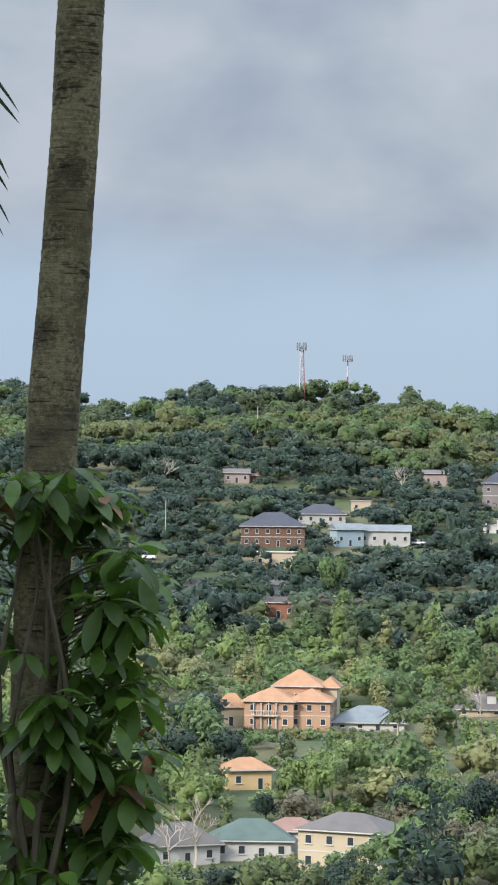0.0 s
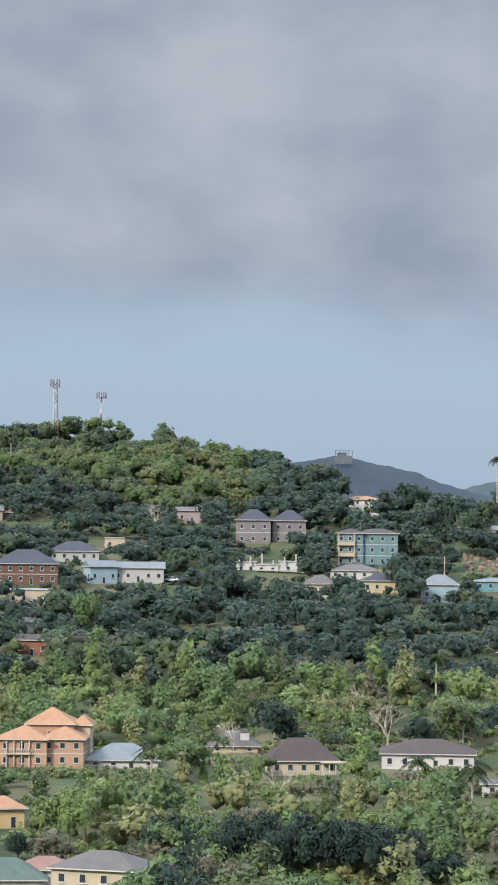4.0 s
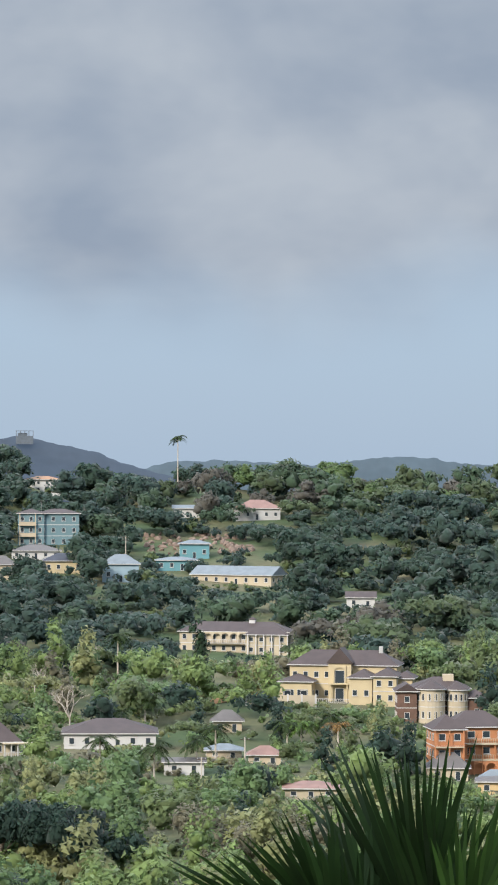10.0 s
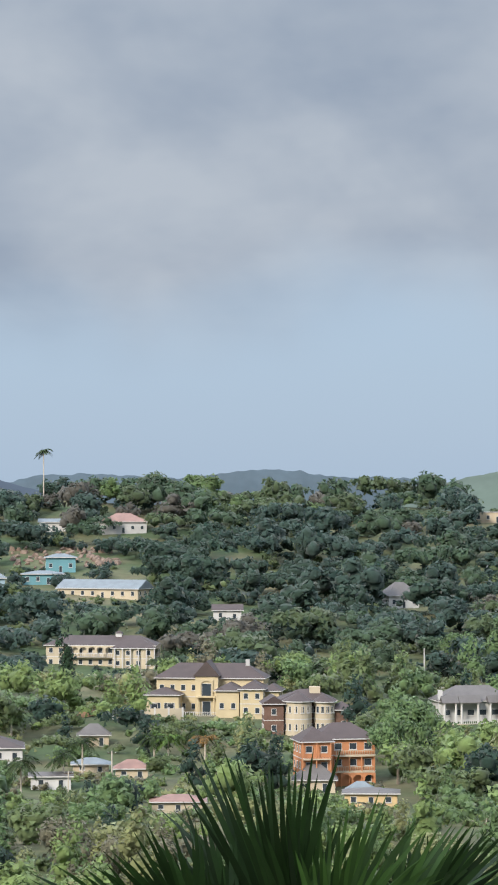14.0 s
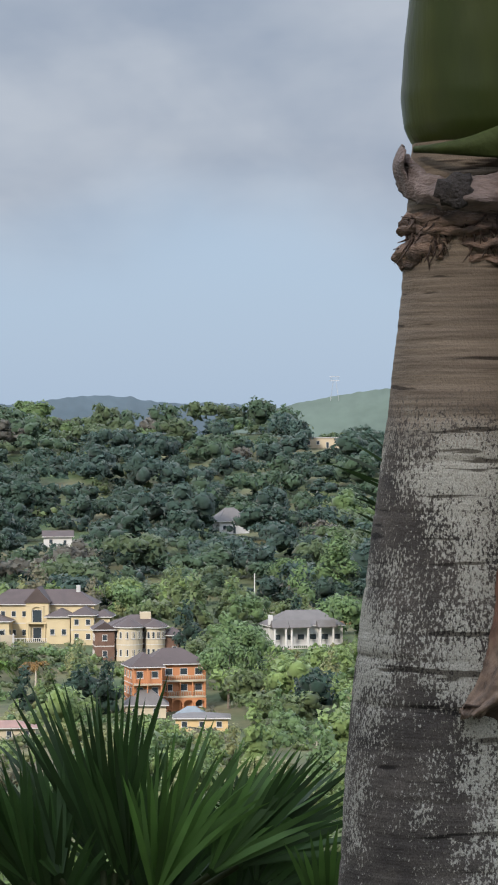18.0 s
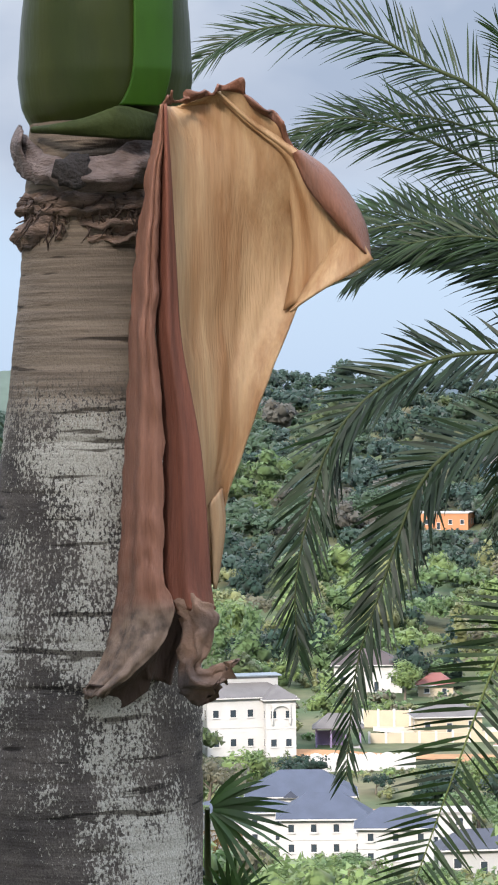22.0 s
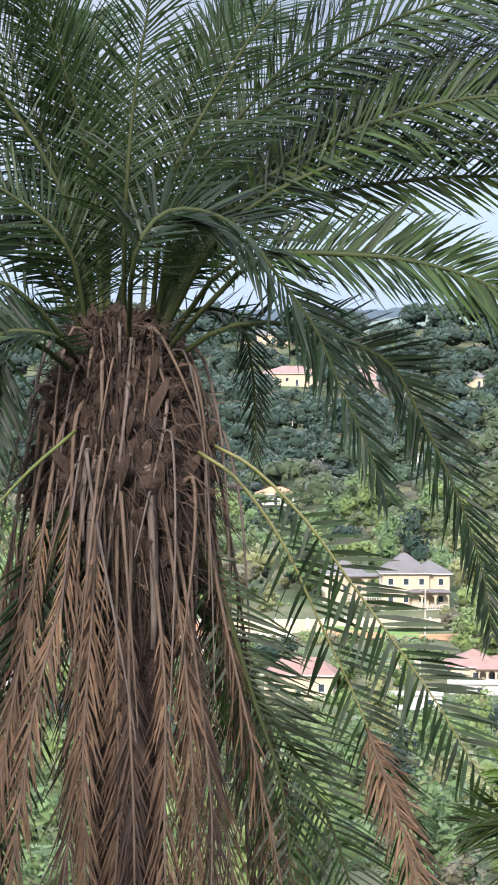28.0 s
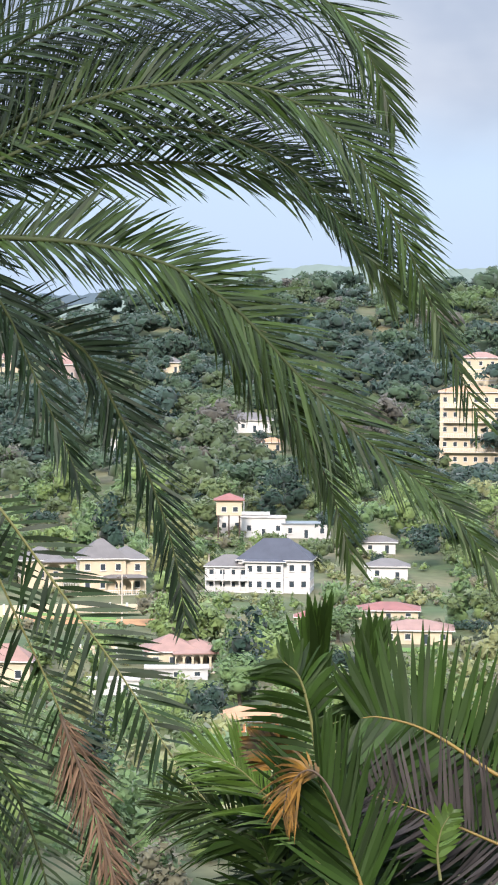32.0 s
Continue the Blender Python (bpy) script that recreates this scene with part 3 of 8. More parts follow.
def turret_house(bearing, r, w, h, rh):
    ob = house_at("brick and cream house with two round turrets", bearing, r, w, 5, h, 0.05)
    wing(ob, -w * 0.38, 0, w * 0.22, 7, h * 0.92, 1.6, BRICK, BROWNR, 2, "gable", gap=2.2)
    wing(ob, w * 0.02, 4, w * 0.62, 9, h * 0.98, rh, BRICK, BROWNR, 2)
    turret(ob, -w * 0.10, -2.0, w * 0.155, h, CREAM, BROWNR, 2, 1.9)
    turret(ob, w * 0.20, -1.0, w * 0.12, h * 0.97, CREAM, BROWNR, 2, 1.7)
    wing(ob, w * 0.42, 2, w * 0.22, 7, h * 0.72, 1.5, BRICK, BROWNR, 1)
    part("parapet", boxes((w * 0.05, w * 0.17, 2, 4, h + 0.2, h + rh + 0.6)), CREAM, ob)


turret_house(15.21, 615, 19.2, 7.6, 2.2)


def orange_house(bearing, r, w, h, rh):
    ob = house_at("three-storey orange house with balconies and dark hipped roof", bearing, r, w, 12, h, 0.05)
    skip = {(0, 1), (0, 2)}
    wing(ob, w * 0.12, 3, w * 0.72, 8, h, rh, ORANGE, BROWNR, 3, gap=2.6, wide=1.5, skip=skip)
    left = wing(ob, -w * 0.30, -2.5, w * 0.36, 8, h, rh * 0.9, ORANGE, BROWNR, 3, gap=2.2, wide=1.3)
    for f in (1, 2):
        z = h * f / 3
        part("balcony", boxes((-w * 0.48, -w * 0.14, -7.6, -6.52, z - 0.25, z)), CREAM, left, at=pose(w * 0.30, 2.5, 0))
        balustrade(ob, -w * 0.48, -w * 0.14, -7.5, z, ORANGE)
        balustrade(ob, w * 0.0, w * 0.46, -1.6, z, CREAM)
        part("gallery", boxes((w * -0.02, w * 0.47, -1.8, -1.02, z - 0.25, z)), CREAM, ob)
    columns(ob, [-w * 0.48, -w * 0.31, -w * 0.14], -7.4, h / 3, h * 0.98, 0.13, ORANGE)
    columns(ob, [0.0, w * 0.16, w * 0.31, w * 0.46], -1.6, 0, h * 0.66, 0.13, ORANGE)
    part("arcade", arch_wall(w * 0.05, w * 0.47, -1.9, 0, h * 0.30, 3), ORANGE, ob)


orange_house(15.78, 548, 16.3, 9.3, 2.8)


def terracotta_mansion(bearing, r, w, h, rh):
    ob = house_at("large terracotta house with layered orange tile roofs", bearing, r, w, -6, h, 0.05)
    wing(ob, -w * 0.20, -1, w * 0.52, 10, h, rh * 0.45, TERRA, TILE, 2, gap=2.5)
    wing(ob, w * 0.22, 0, w * 0.44, 9, h, rh * 0.40, TERRA, TILE, 2, gap=2.6)
    wing(ob, w * 0.05, 7, w * 0.50, 9, h + rh * 0.45, rh * 0.55, TERRA, TILE, 2)
    wing(ob, w * 0.38, 8, w * 0.18, 7, h + rh * 0.40, rh * 0.35, CREAM, TILE, 1, z0=0.0)
    columns(ob, [-w * 0.36, -w * 0.28, -w * 0.20, -w * 0.12], -6.3, 0, h * 0.95, 0.16)
    part("balcony", boxes((-w * 0.38, -w * 0.10, -6.8, -6.02, h * 0.48, h * 0.52)), CREAM, ob)
    balustrade(ob, -w * 0.38, -w * 0.10, -6.6, h * 0.52)


terracotta_mansion(0.9, 574, 19.1, 5.7, 5.5)


def verandah_mansion(bearing, r, w, h, rh):
    ob = house_at("long cream mansion with arcaded verandah and brown roof", bearing, r, w, -10, h, 0.15)
    wing(ob, 0, 2, w * 0.96, 9, h, rh, CREAM, BROWNR, 2, gap=2.4)
    wing(ob, w * 0.30, -1.5, w * 0.36, 6, h * 0.9, rh * 0.8, CREAM, BROWNR, 2, gap=2.4)
    part("arcade", arch_wall(-w * 0.26, w * 0.12, -3.4, h * 0.5, h, 5), CREAM, ob)
    part("gallery", boxes((-w * 0.26, w * 0.12, -3.6, -2.52, h * 0.46, h * 0.5)), CREAM, ob)
    balustrade(ob, -w * 0.26, w * 0.12, -3.7, h * 0.5)
    columns(ob, [w * (0.14 + 0.07 * k) for k in range(6)], -5.2, 0, h * 0.9, 0.16)
    cupola(ob, w * 0.14, 2, h + rh * 0.7, 1.6, WHITE, BROWNR)


verandah_mansion(11.11, 725, 29.5, 5.8, 2.3)


def portico_house(bearing, r, w, h, rh):
    ob = house_at("white house with gabled portico and dark grey roof", bearing, r, w, 14, h, 0.1)
    wing(ob, 0, 3, w * 0.96, 9, h, rh, WHITE, GREYR, 1, gap=2.6, wide=1.7)
    for x, ww in ((-w * 0.12, 4.4), (w * 0.24, 3.6), (-w * 0.38, 3.2)):
        part("portico", hip_roof(2.6, ww, 1.5, h * 0.95, 0.3, True), GREYR, ob, at=pose(x, -2.4, 0, 0, 0, 90))
        columns(ob, [x - ww / 2 + 0.3, x + ww / 2 - 0.3], -3.5, 0, h * 0.93, 0.28)
    part("chimney", boxes((-w * 0.5, -w * 0.5 + 0.9, -1.0, 0.0, -1, h + rh * 0.8)), WHITE, ob)
    part("terrace", boxes((-w * 0.5, w * 0.5, -5.5, -1.6, -2.5, -0.02)), CREAM, ob)
    balustrade(ob, -w * 0.5, w * 0.45, -5.4, 0)


portico_house(18.6, 635, 17.3, 4.7, 3.2)


def aqua_house(bearing, r, w, h, rh):
    ob = house_at("three-storey aqua house with cream balcony tower", bearing, r, w, 0, h, 0.05)
    wing(ob, w * 0.16, 2, w * 0.66, 9, h, rh, AQUA, BROWNR, 3, gap=3.2)
    wing(ob, -w * 0.28, 0.5, w * 0.42, 8, h * 1.0, rh, AQUA, BROWNR, 3, gap=2.6)
    for f in (1, 2):
        part("balcony", boxes((-w * 0.47, -w * 0.20, -4.6, -3.52, h * f / 3 - 0.3, h * f / 3 + 0.9)), SAND, ob)
    columns(ob, [-w * 0.46, -w * 0.21], -4.4, 0, h, 0.16, SAND)
    part("mast", tube(bmesh.new(), [(-w * 0.12, 0, h), (-w * 0.12, 0, h + 4.2)], [0.05, 0.04], 6), STEEL, ob)
    part("aerial", boxes((-w * 0.12 - 1.0, -w * 0.12 + 1.0, -0.04, 0.04, h + 4.0, h + 4.1)), STEEL, ob)


aqua_house(7.35, 906, 19.8, 10.6, 1.4)


def twin_roofs(bearing, r, w, h, rh):
    ob = house_at("mauve concrete house under two slate hipped roofs", bearing, r, w, 0, h, 0.1)
    wing(ob, -w * 0.24, 0, w * 0.48, 9, h, rh, MAUVE, SLATE, 2)
    wing(ob, w * 0.26, 3, w * 0.46, 9, h * 0.98, rh, MAUVE, SLATE, 2)
    part("link", boxes((-w * 0.08, w * 0.10, 1, 8, -1, h * 1.05)), MAUVE, ob)
    part("yard_wall", boxes((-w * 0.62, -w * 0.48, -3, -2.7, -1.5, 1.8)), CONCRETE, ob)


twin_roofs(5.4, 938, 23.8, 8.2, 3.5)


def bare_terraces(bearing, r, w, h, rh):
    ob = house_at("unfinished white concrete terraces with standing pillars", bearing, r, w, 0, h, 0.1)
    for x, ww, hh in ((-0.36, 0.26, 1.0), (-0.08, 0.30, 0.8), (0.20, 0.24, 1.05), (0.42, 0.14, 0.9)):
        wing(ob, w * x, 2 + 2 * hh, w * ww, 6, h * hh, 0, WHITE, CONCRETE, 1, "flat", sides=False)
    for k in range(7):
        part("pillar", boxes((w * (-0.45 + 0.15 * k) - 0.2, w * (-0.45 + 0.15 * k) + 0.2, 0, 0.4, h * 0.8, h * (1.2 + 0.25 * (k % 3)))), WHITE, ob)
    part("slab", boxes((-w * 0.2, w * 0.5, -2.5, -0.6, h * 0.35, h * 0.45)), CONCRETE, ob)


bare_terraces(5.46, 883, 23.6, 3.9, 0.5)


def navy_house(bearing, r, w, h, rh, label, floors=2, turn=0):
    ob = house_at(label, bearing, r, w, turn, h, 0.2)
    wing(ob, 0, 0, w * 0.92, w * 0.55, h, rh, WHITE, NAVY, floors, gap=2.7, wide=0.9)
    return ob


a = navy_house(25.88, 400, 16.3, 4.0, 3.2, "white house with broad navy roof and dormer", 1)
part("dormer", hip_roof(1.6, 1.8, 0.8, 3.6, 0.2, True), NAVY, a, at=pose(-1.5, -4, 0.4))
navy_house(26.35, 364, 12.6, 5.1, 2.9, "white two-storey house with navy hipped roof", 2)
navy_house(27.77, 355, 10.2, 4.9, 2.2, "white two-storey house under low navy roof", 2)
navy_house(24.7, 377, 13.5, 4.5, 1.5, "long white house with navy roof behind palms", 2)


def tall_white(bearing, r, w, h, rh):
    ob = house_at("tall white house with arched windows and grey roof", bearing, r, w, 12, h, 0.1)
    wing(ob, 0, 2, w * 0.92, 9, h, rh * 0.6, WHITE, GREYR, 2, gap=2.7)
    wing(ob, w * 0.30, -1.5, w * 0.32, 6, h * 0.97, rh * 0.5, WHITE, GREYR, 2, gap=2.0)
    part("attic", boxes((-w * 0.2, w * 0.35, 1, 5, h + 0.8, h + rh * 0.75)), GREYW, ob)
    part("attic_roof", boxes((-w * 0.24, w * 0.39, 0.6, 5.4, h + rh * 0.75, h + rh * 0.75 + 0.2)), ZINC, ob)
    part("arch", arch_wall(w * 0.20, w * 0.40, -4.7, h * 0.55, h * 0.9, 1, 0.25, 0.4, 1.0), TRIM, ob)


tall_white(24.81, 462, 15.6, 9.5, 4.2)


def gazebo(bearing, r, w, h, rh):
    FOOT.append((bearing, r, w / 2, float(land(bearing, r)), h, 0.1))
    p = spot(bearing, r)
    ob = thing("gazebo", pose(p.x, p.y, p.z, 0, 0, -bearing), "open purple-posted pavilion with grey hipped roof", "gazebo")
    LILAC = paint("lilac", (0.24, 0.18, 0.30))
    for x in (-0.46, -0.15, 0.15, 0.46):
        for y in (0.2, 4.2):
            part("post", boxes((w * x - 0.14, w * x + 0.14, y - 0.14, y + 0.14, -1.5, h)), LILAC, ob)
    part("roof", hip_roof(w, 4.6, rh, h, 0.4), GREYR, ob, at=pose(0, 2.2, 0))
    part("floor", boxes((-w / 2, w / 2, 0, 4.4, -1.5, -0.02)), CONCRETE, ob)
    part("back_wall", boxes((-w * 0.45, w * 0.1, 3.6, 3.8, 0, h * 0.8)), LILAC, ob)


gazebo(26.64, 476, 8.0, 3.2, 2.3)


def arcade_house(bearing, r, w, h, rh, label, wall, roof_m, n=3, floors=2, split=True):
    ob = house_at(label, bearing, r, w, 6, h, 0.1)
    wing(ob, -w * 0.12, 1, w * 0.66, 8, h, rh, wall, roof_m, floors, gap=2.4)
    if split:
        wing(ob, w * 0.26, 2, w * 0.50, 8, h * 0.97, rh * 0.62, wall, roof_m, floors, gap=2.4)
    lo = h / floors
    part("arcade", arch_wall(-w * 0.10, w * 0.48, -4.6, 0, lo * 0.95, n), wall, ob)
    part("porch_roof", hip_roof(w * 0.60, 2.4, 0.5, lo * 0.95, 0.3), roof_m, ob, at=pose(w * 0.19, -3.9, 0))
    balustrade(ob, -w * 0.10, w * 0.48, -4.9, 0)
    part("terrace", boxes((-w * 0.5, w * 0.52, -5.2, -3.1, -2.4, -0.02)), CREAM, ob)


arcade_house(39.09, 546, 13.5, 6.8, 3.5, "yellow two-storey house with arched loggia and grey roofs", SAND, GREYR)
arcade_house(37.85, 556, 12.1, 5.2, 2.5, "cream garage house with arched front and grey roof", CREAM, GREYR, 2, 1, False)
arcade_house(40.51, 461, 12.4, 3.2, 2.4, "cream bungalow with arched porch and faded pink roof", CREAM, PINKR, 5, 1)


def lookout(bearing, r, w, h, rh):
    FOOT.append((bearing, r, w / 2, float(land(bearing, r)), h, 0.3))
    p = spot(bearing, r)
    ob = thing("lookout_tower", pose(p.x, p.y, p.z, 0, 0, -bearing), "cream lookout room on stilts under red roof", "tower")
    for x in (-0.42, 0.0, 0.42):
        for y in (0.3, w - 0.3):
            part("stilt", boxes((w * x - 0.16, w * x + 0.16, y - 0.16, y + 0.16, -2, h * 0.68)), DARKWOOD, ob)
    room = part("room", boxes((-w / 2, w / 2, 0, w, h * 0.66, h)), CREAM, ob)
    window(room, pose(-w * 0.2, 0, h * 0.74), 1.2, 1.2)
    window(room, pose(w * 0.25, 0, h * 0.74), 1.2, 1.2)
    part("roof", hip_roof(w, w, rh, h, 0.6), REDR, ob, at=pose(0, w / 2, 0))


lookout(41.49, 626, 5.6, 9.6, 1.4)


def big_white(bearing, r, w, h, rh):
    ob = house_at("large white two-storey house with wide slate roof", bearing, r, w, -6, h, 0.1)
    wing(ob, 0, 1, w * 0.94, 9, h, rh, WHITE, SLATE, 2, gap=2.2)
    wing(ob, -w * 0.12, -3, w * 0.5, 3, h * 0.96, 0.6, WHITE, SLATE, 2, gap=1.6)


big_white(42.44, 551, 14.9, 6.3, 3.9)


def balcony_house(bearing, r, w, h, rh):
    ob = house_at("white house with two-tier columned balcony", bearing, r, w, -6, h, 0.1)
    wing(ob, 0, 2, w * 0.9, 6, h, rh, WHITE, GREYR, 2, gap=1.8)
    for f in (0, 1):
        part("gallery", boxes((-w * 0.46, w * 0.46, -2.6, -1.02, h * f / 2 - 0.2, h * f / 2)), WHITE, ob)
        balustrade(ob, -w * 0.46, w * 0.46, -2.5, h * f / 2)
        columns(ob, [w * (-0.45 + 0.18 * k) for k in range(6)], -2.4, h * f / 2, h * (f + 1) / 2 - 0.2, 0.12)


balcony_house(41.48, 551, 9.2, 4.8, 2.0)


def porch_house(bearing, r, w, h, rh):
    ob = house_at("cream house with dark hipped roof and columned porch", bearing, r, w, 8, h, 0.15)
    wing(ob, -w * 0.10, 2, w * 0.78, 8, h, rh, CREAM, BROWNR, 1, gap=2.4)
    porch(ob, w * 0.10, w * 0.50, -1.0, 0, h * 0.9, 2.4, CREAM, 6)
    balustrade(ob, w * 0.10, w * 0.50, -3.3, 0)


porch_house(6.26, 563, 17.3, 2.9, 4.2)


def cupola_house(bearing, r, w, h, rh):
    ob = house_at("sand house with grey roof and white cupola", bearing, r, w, 0, h, 0.3)
    wing(ob, 0, 2, w * 0.95, 8, h, rh, SAND, GREYR, 1)
    cupola(ob, w * 0.22, 0, h + rh * 0.4, 1.9, WHITE, BROWNR)


cupola_house(4.7, 600, 10.7, 1.5, 3.0)


def apartments(bearing, r, w, h, rh):
    ob = house_at("tall yellow apartment building with balconies on the hill", bearing, r, w, 0, h, 0.1)
    wing(ob, 0, 2, w * 0.95, 9, h, rh, SAND, TILE, 5, gap=2.6)
    for f in range(1, 5):
        part("balcony", boxes((-w * 0.42, w * 0.42, -3.8, -2.52, h * f / 5 - 0.2, h * f / 5)), CREAM, ob)
        balustrade(ob, -w * 0.42, w * 0.42, -3.7, h * f / 5)


apartments(46.34, 752, 17.2, 19.7, 1.5)

# ---- walls, road, poles, masts, cars ----
def garden_wall(bearing, r, h, length, label, turn=0.0, scallop=False, mat=None):
    p = spot(bearing, r)
    ob = thing("garden_wall", pose(p.x, p.y, p.z, 0, 0, turn - bearing), label, "wall")
    part("wall", boxes((-length / 2, length / 2, 0, 0.25, -2.0, h)), mat or CREAM, ob)
    n = max(3, int(length / 2.8))
    for k in range(n + 1):
        x = -length / 2 + length * k / n
        part("pier", boxes((x - 0.2, x + 0.2, -0.08, 0.33, -2.0, h + 0.25)), TRIM, ob)
    if scallop:
        for k in range(n):
            x0, x1 = -length / 2 + length * k / n + 0.2, -length / 2 + length * (k + 1) / n - 0.2
            bm = bmesh.new()
            lo, hi = [], []
            for s in range(7):
                x = x0 + (x1 - x0) * s / 6
                z = h + 0.5 * math.sin(math.pi * s / 6)
                lo.append([bm.verts.new((x, y, h)) for y in (0, 0.25)])
                hi.append([bm.verts.new((x, y, z + 0.02)) for y in (0, 0.25)])
            for s in range(6):
                bm.faces.new((lo[s][0], lo[s + 1][0], hi[s + 1][0], hi[s][0]))
                bm.faces.new((lo[s + 1][1], lo[s][1], hi[s][1], hi[s + 1][1]))
                bm.faces.new((hi[s][0], hi[s + 1][0], hi[s + 1][1], hi[s][1]))
            part("scallop", bm, mat or CREAM, ob)
    return ob


garden_wall(12.03, 635, 2.5, 15.5, "cream retaining wall below the mansion")
garden_wall(27.09, 449, 2.4, 17.0, "white scalloped garden wall", 4, True, WHITE)
garden_wall(27.93, 498, 3.0, 14.0, "cream boundary wall beside bare earth", -6)
garden_wall(38.59, 528, 1.6, 22.0, "cream wall round the yellow house", 0)
garden_wall(0.99, 406, 1.1, 12.0, "low cream wall by the road", 8)
garden_wall(18.12, 695, 1.0, 12.0, "roadside wall below the woods", 10, False, CONCRETE)


def pole(bearing, r, h, arms=1, mat=None, lean=0.0):
    p = spot(bearing, r)
    ob = thing("utility_pole", pose(p.x, p.y, p.z, 0, lean, -bearing), "weathered utility pole with cross-arm among trees", "pole", "utility poles")
    part("post", tube(bmesh.new(), [(0, 0, -1), (0, 0, h)], [0.19, 0.13], 8), mat or PALEBARK, ob)
    for k in range(arms):
        part("cross_arm", boxes((-0.9, 0.9, -0.06, 0.06, h - 0.5 - 0.9 * k, h - 0.36 - 0.9 * k)), DARKWOOD, ob)
        for x in (-0.75, 0.75):
            part("insulator", tube(bmesh.new(), [(x, 0, h - 0.359 - 0.9 * k), (x, 0, h - 0.16 - 0.9 * k)], [0.06, 0.04], 6), TRIM, ob)


pole(-1.66, 856, 16.4), pole(0.17, 1084, 14.2), pole(-1.27, 836, 7.8), pole(17.58, 697, 9.4, 0, TRIM), pole(8.90, 872, 9.5, 2), pole(7.03, 967, 4.8)
pole(10.44, 529, 5.2), pole(11.31, 558, 5.5), pole(39.34, 506, 10.1), pole(36.65, 816, 6.0), pole(7.09, 625, 7.4), pole(18.82, 483, 3.8)
pole(41.79, 665, 5.7, 0, STEEL), pole(-0.37, 629, 5.0), pole(7.49, 527, 4.7)


ANTENNA = material("grey antenna casing", (0.17, 0.17, 0.18), 0.6, 0.15, 2.0, 20.0)


def lattice_mast(bearing, r, h):
    p = spot(bearing, r)
    ob = thing("radio_mast", pose(p.x, p.y, p.z, 0, 0, -bearing), "red and white lattice radio mast on the hilltop", "mast")
    for k in range(3):
        a = k * math.tau / 3
        part("leg", tube(bmesh.new(), [(1.7 * math.cos(a), 1.7 * math.sin(a), -1), (0.75 * math.cos(a), 0.75 * math.sin(a), h)], [0.24, 0.18], 6), TRIM if k == 2 else REDPAINT, ob)
    n = 9
    for j in range(n):
        bm = bmesh.new()
        z0, z1 = h * j / n, h * (j + 1) / n
        r0, r1 = 1.7 - 0.95 * j / n, 1.7 - 0.95 * (j + 1) / n
        for k in range(3):
            a, b = k * math.tau / 3, (k + 1) * math.tau / 3
            tube(bm, [(r0 * math.cos(a), r0 * math.sin(a), z0), (r1 * math.cos(b), r1 * math.sin(b), z1)], [0.08, 0.08], 5)
            tube(bm, [(r0 * math.cos(a), r0 * math.sin(a), z0), (r0 * math.cos(b), r0 * math.sin(b), z0)], [0.08, 0.08], 5)
        part("bracing", bm, REDPAINT if j % 2 == 0 else TRIM, ob)
    for k in range(6):
        a = k * math.tau / 6
        part("antenna", boxes((1.8 * math.cos(a) - 0.34, 1.8 * math.cos(a) + 0.34, 1.8 * math.sin(a) - 0.12, 1.8 * math.sin(a) + 0.12, h - 2.6, h + 0.8)), ANTENNA, ob)
    part("head", tube(bmesh.new(), [(0, 0, h - 1.4), (0, 0, h - 1.0)], [1.3, 1.3], 10), STEEL, ob)


def mono_mast(bearing, r, h):
    p = spot(bearing, r)
    ob = thing("radio_mast", pose(p.x, p.y, p.z, 0, 0, -bearing), "slim red and white banded radio mast", "mast")
    for j in range(5):
        part("section", tube(bmesh.new(), [(0, 0, h * j / 5 - (1 if j == 0 else 0)), (0, 0, h * (j + 1) / 5)], [0.50 - 0.05 * j, 0.46 - 0.05 * j], 10), REDPAINT if j % 2 == 0 and j else TRIM, ob)
    for k in range(6):
        a = k * math.tau / 6
        part("antenna", boxes((1.9 * math.cos(a) - 0.32, 1.9 * math.cos(a) + 0.32, 1.9 * math.sin(a) - 0.12, 1.9 * math.sin(a) + 0.12, h - 2.6, h + 0.1)), ANTENNA, ob)
    part("head", tube(bmesh.new(), [(0, 0, h - 1.9), (0, 0, h - 1.5)], [1.7, 1.7], 10), STEEL, ob)


lattice_mast(1.04, 1236, 28.4)
mono_mast(1.97, 1238, 23.1)

CARS = {"white": material("white car paint", (0.6, 0.6, 0.6), 0.3, 0.05, 1, 9, gloss=0.5), "black": material("black car paint", (0.02, 0.02, 0.025), 0.3, 0.1, 1, 9, gloss=0.5), "silver": material("silver car paint", (0.4, 0.42, 0.44), 0.3, 0.05, 1, 9, metal=0.5), "blue": material("blue car paint", (0.03, 0.08, 0.18), 0.3, 0.1, 1, 9, gloss=0.5)}
TYRE = material("tyre rubber", (0.02, 0.02, 0.02), 0.9, 0.2, 2, 20)


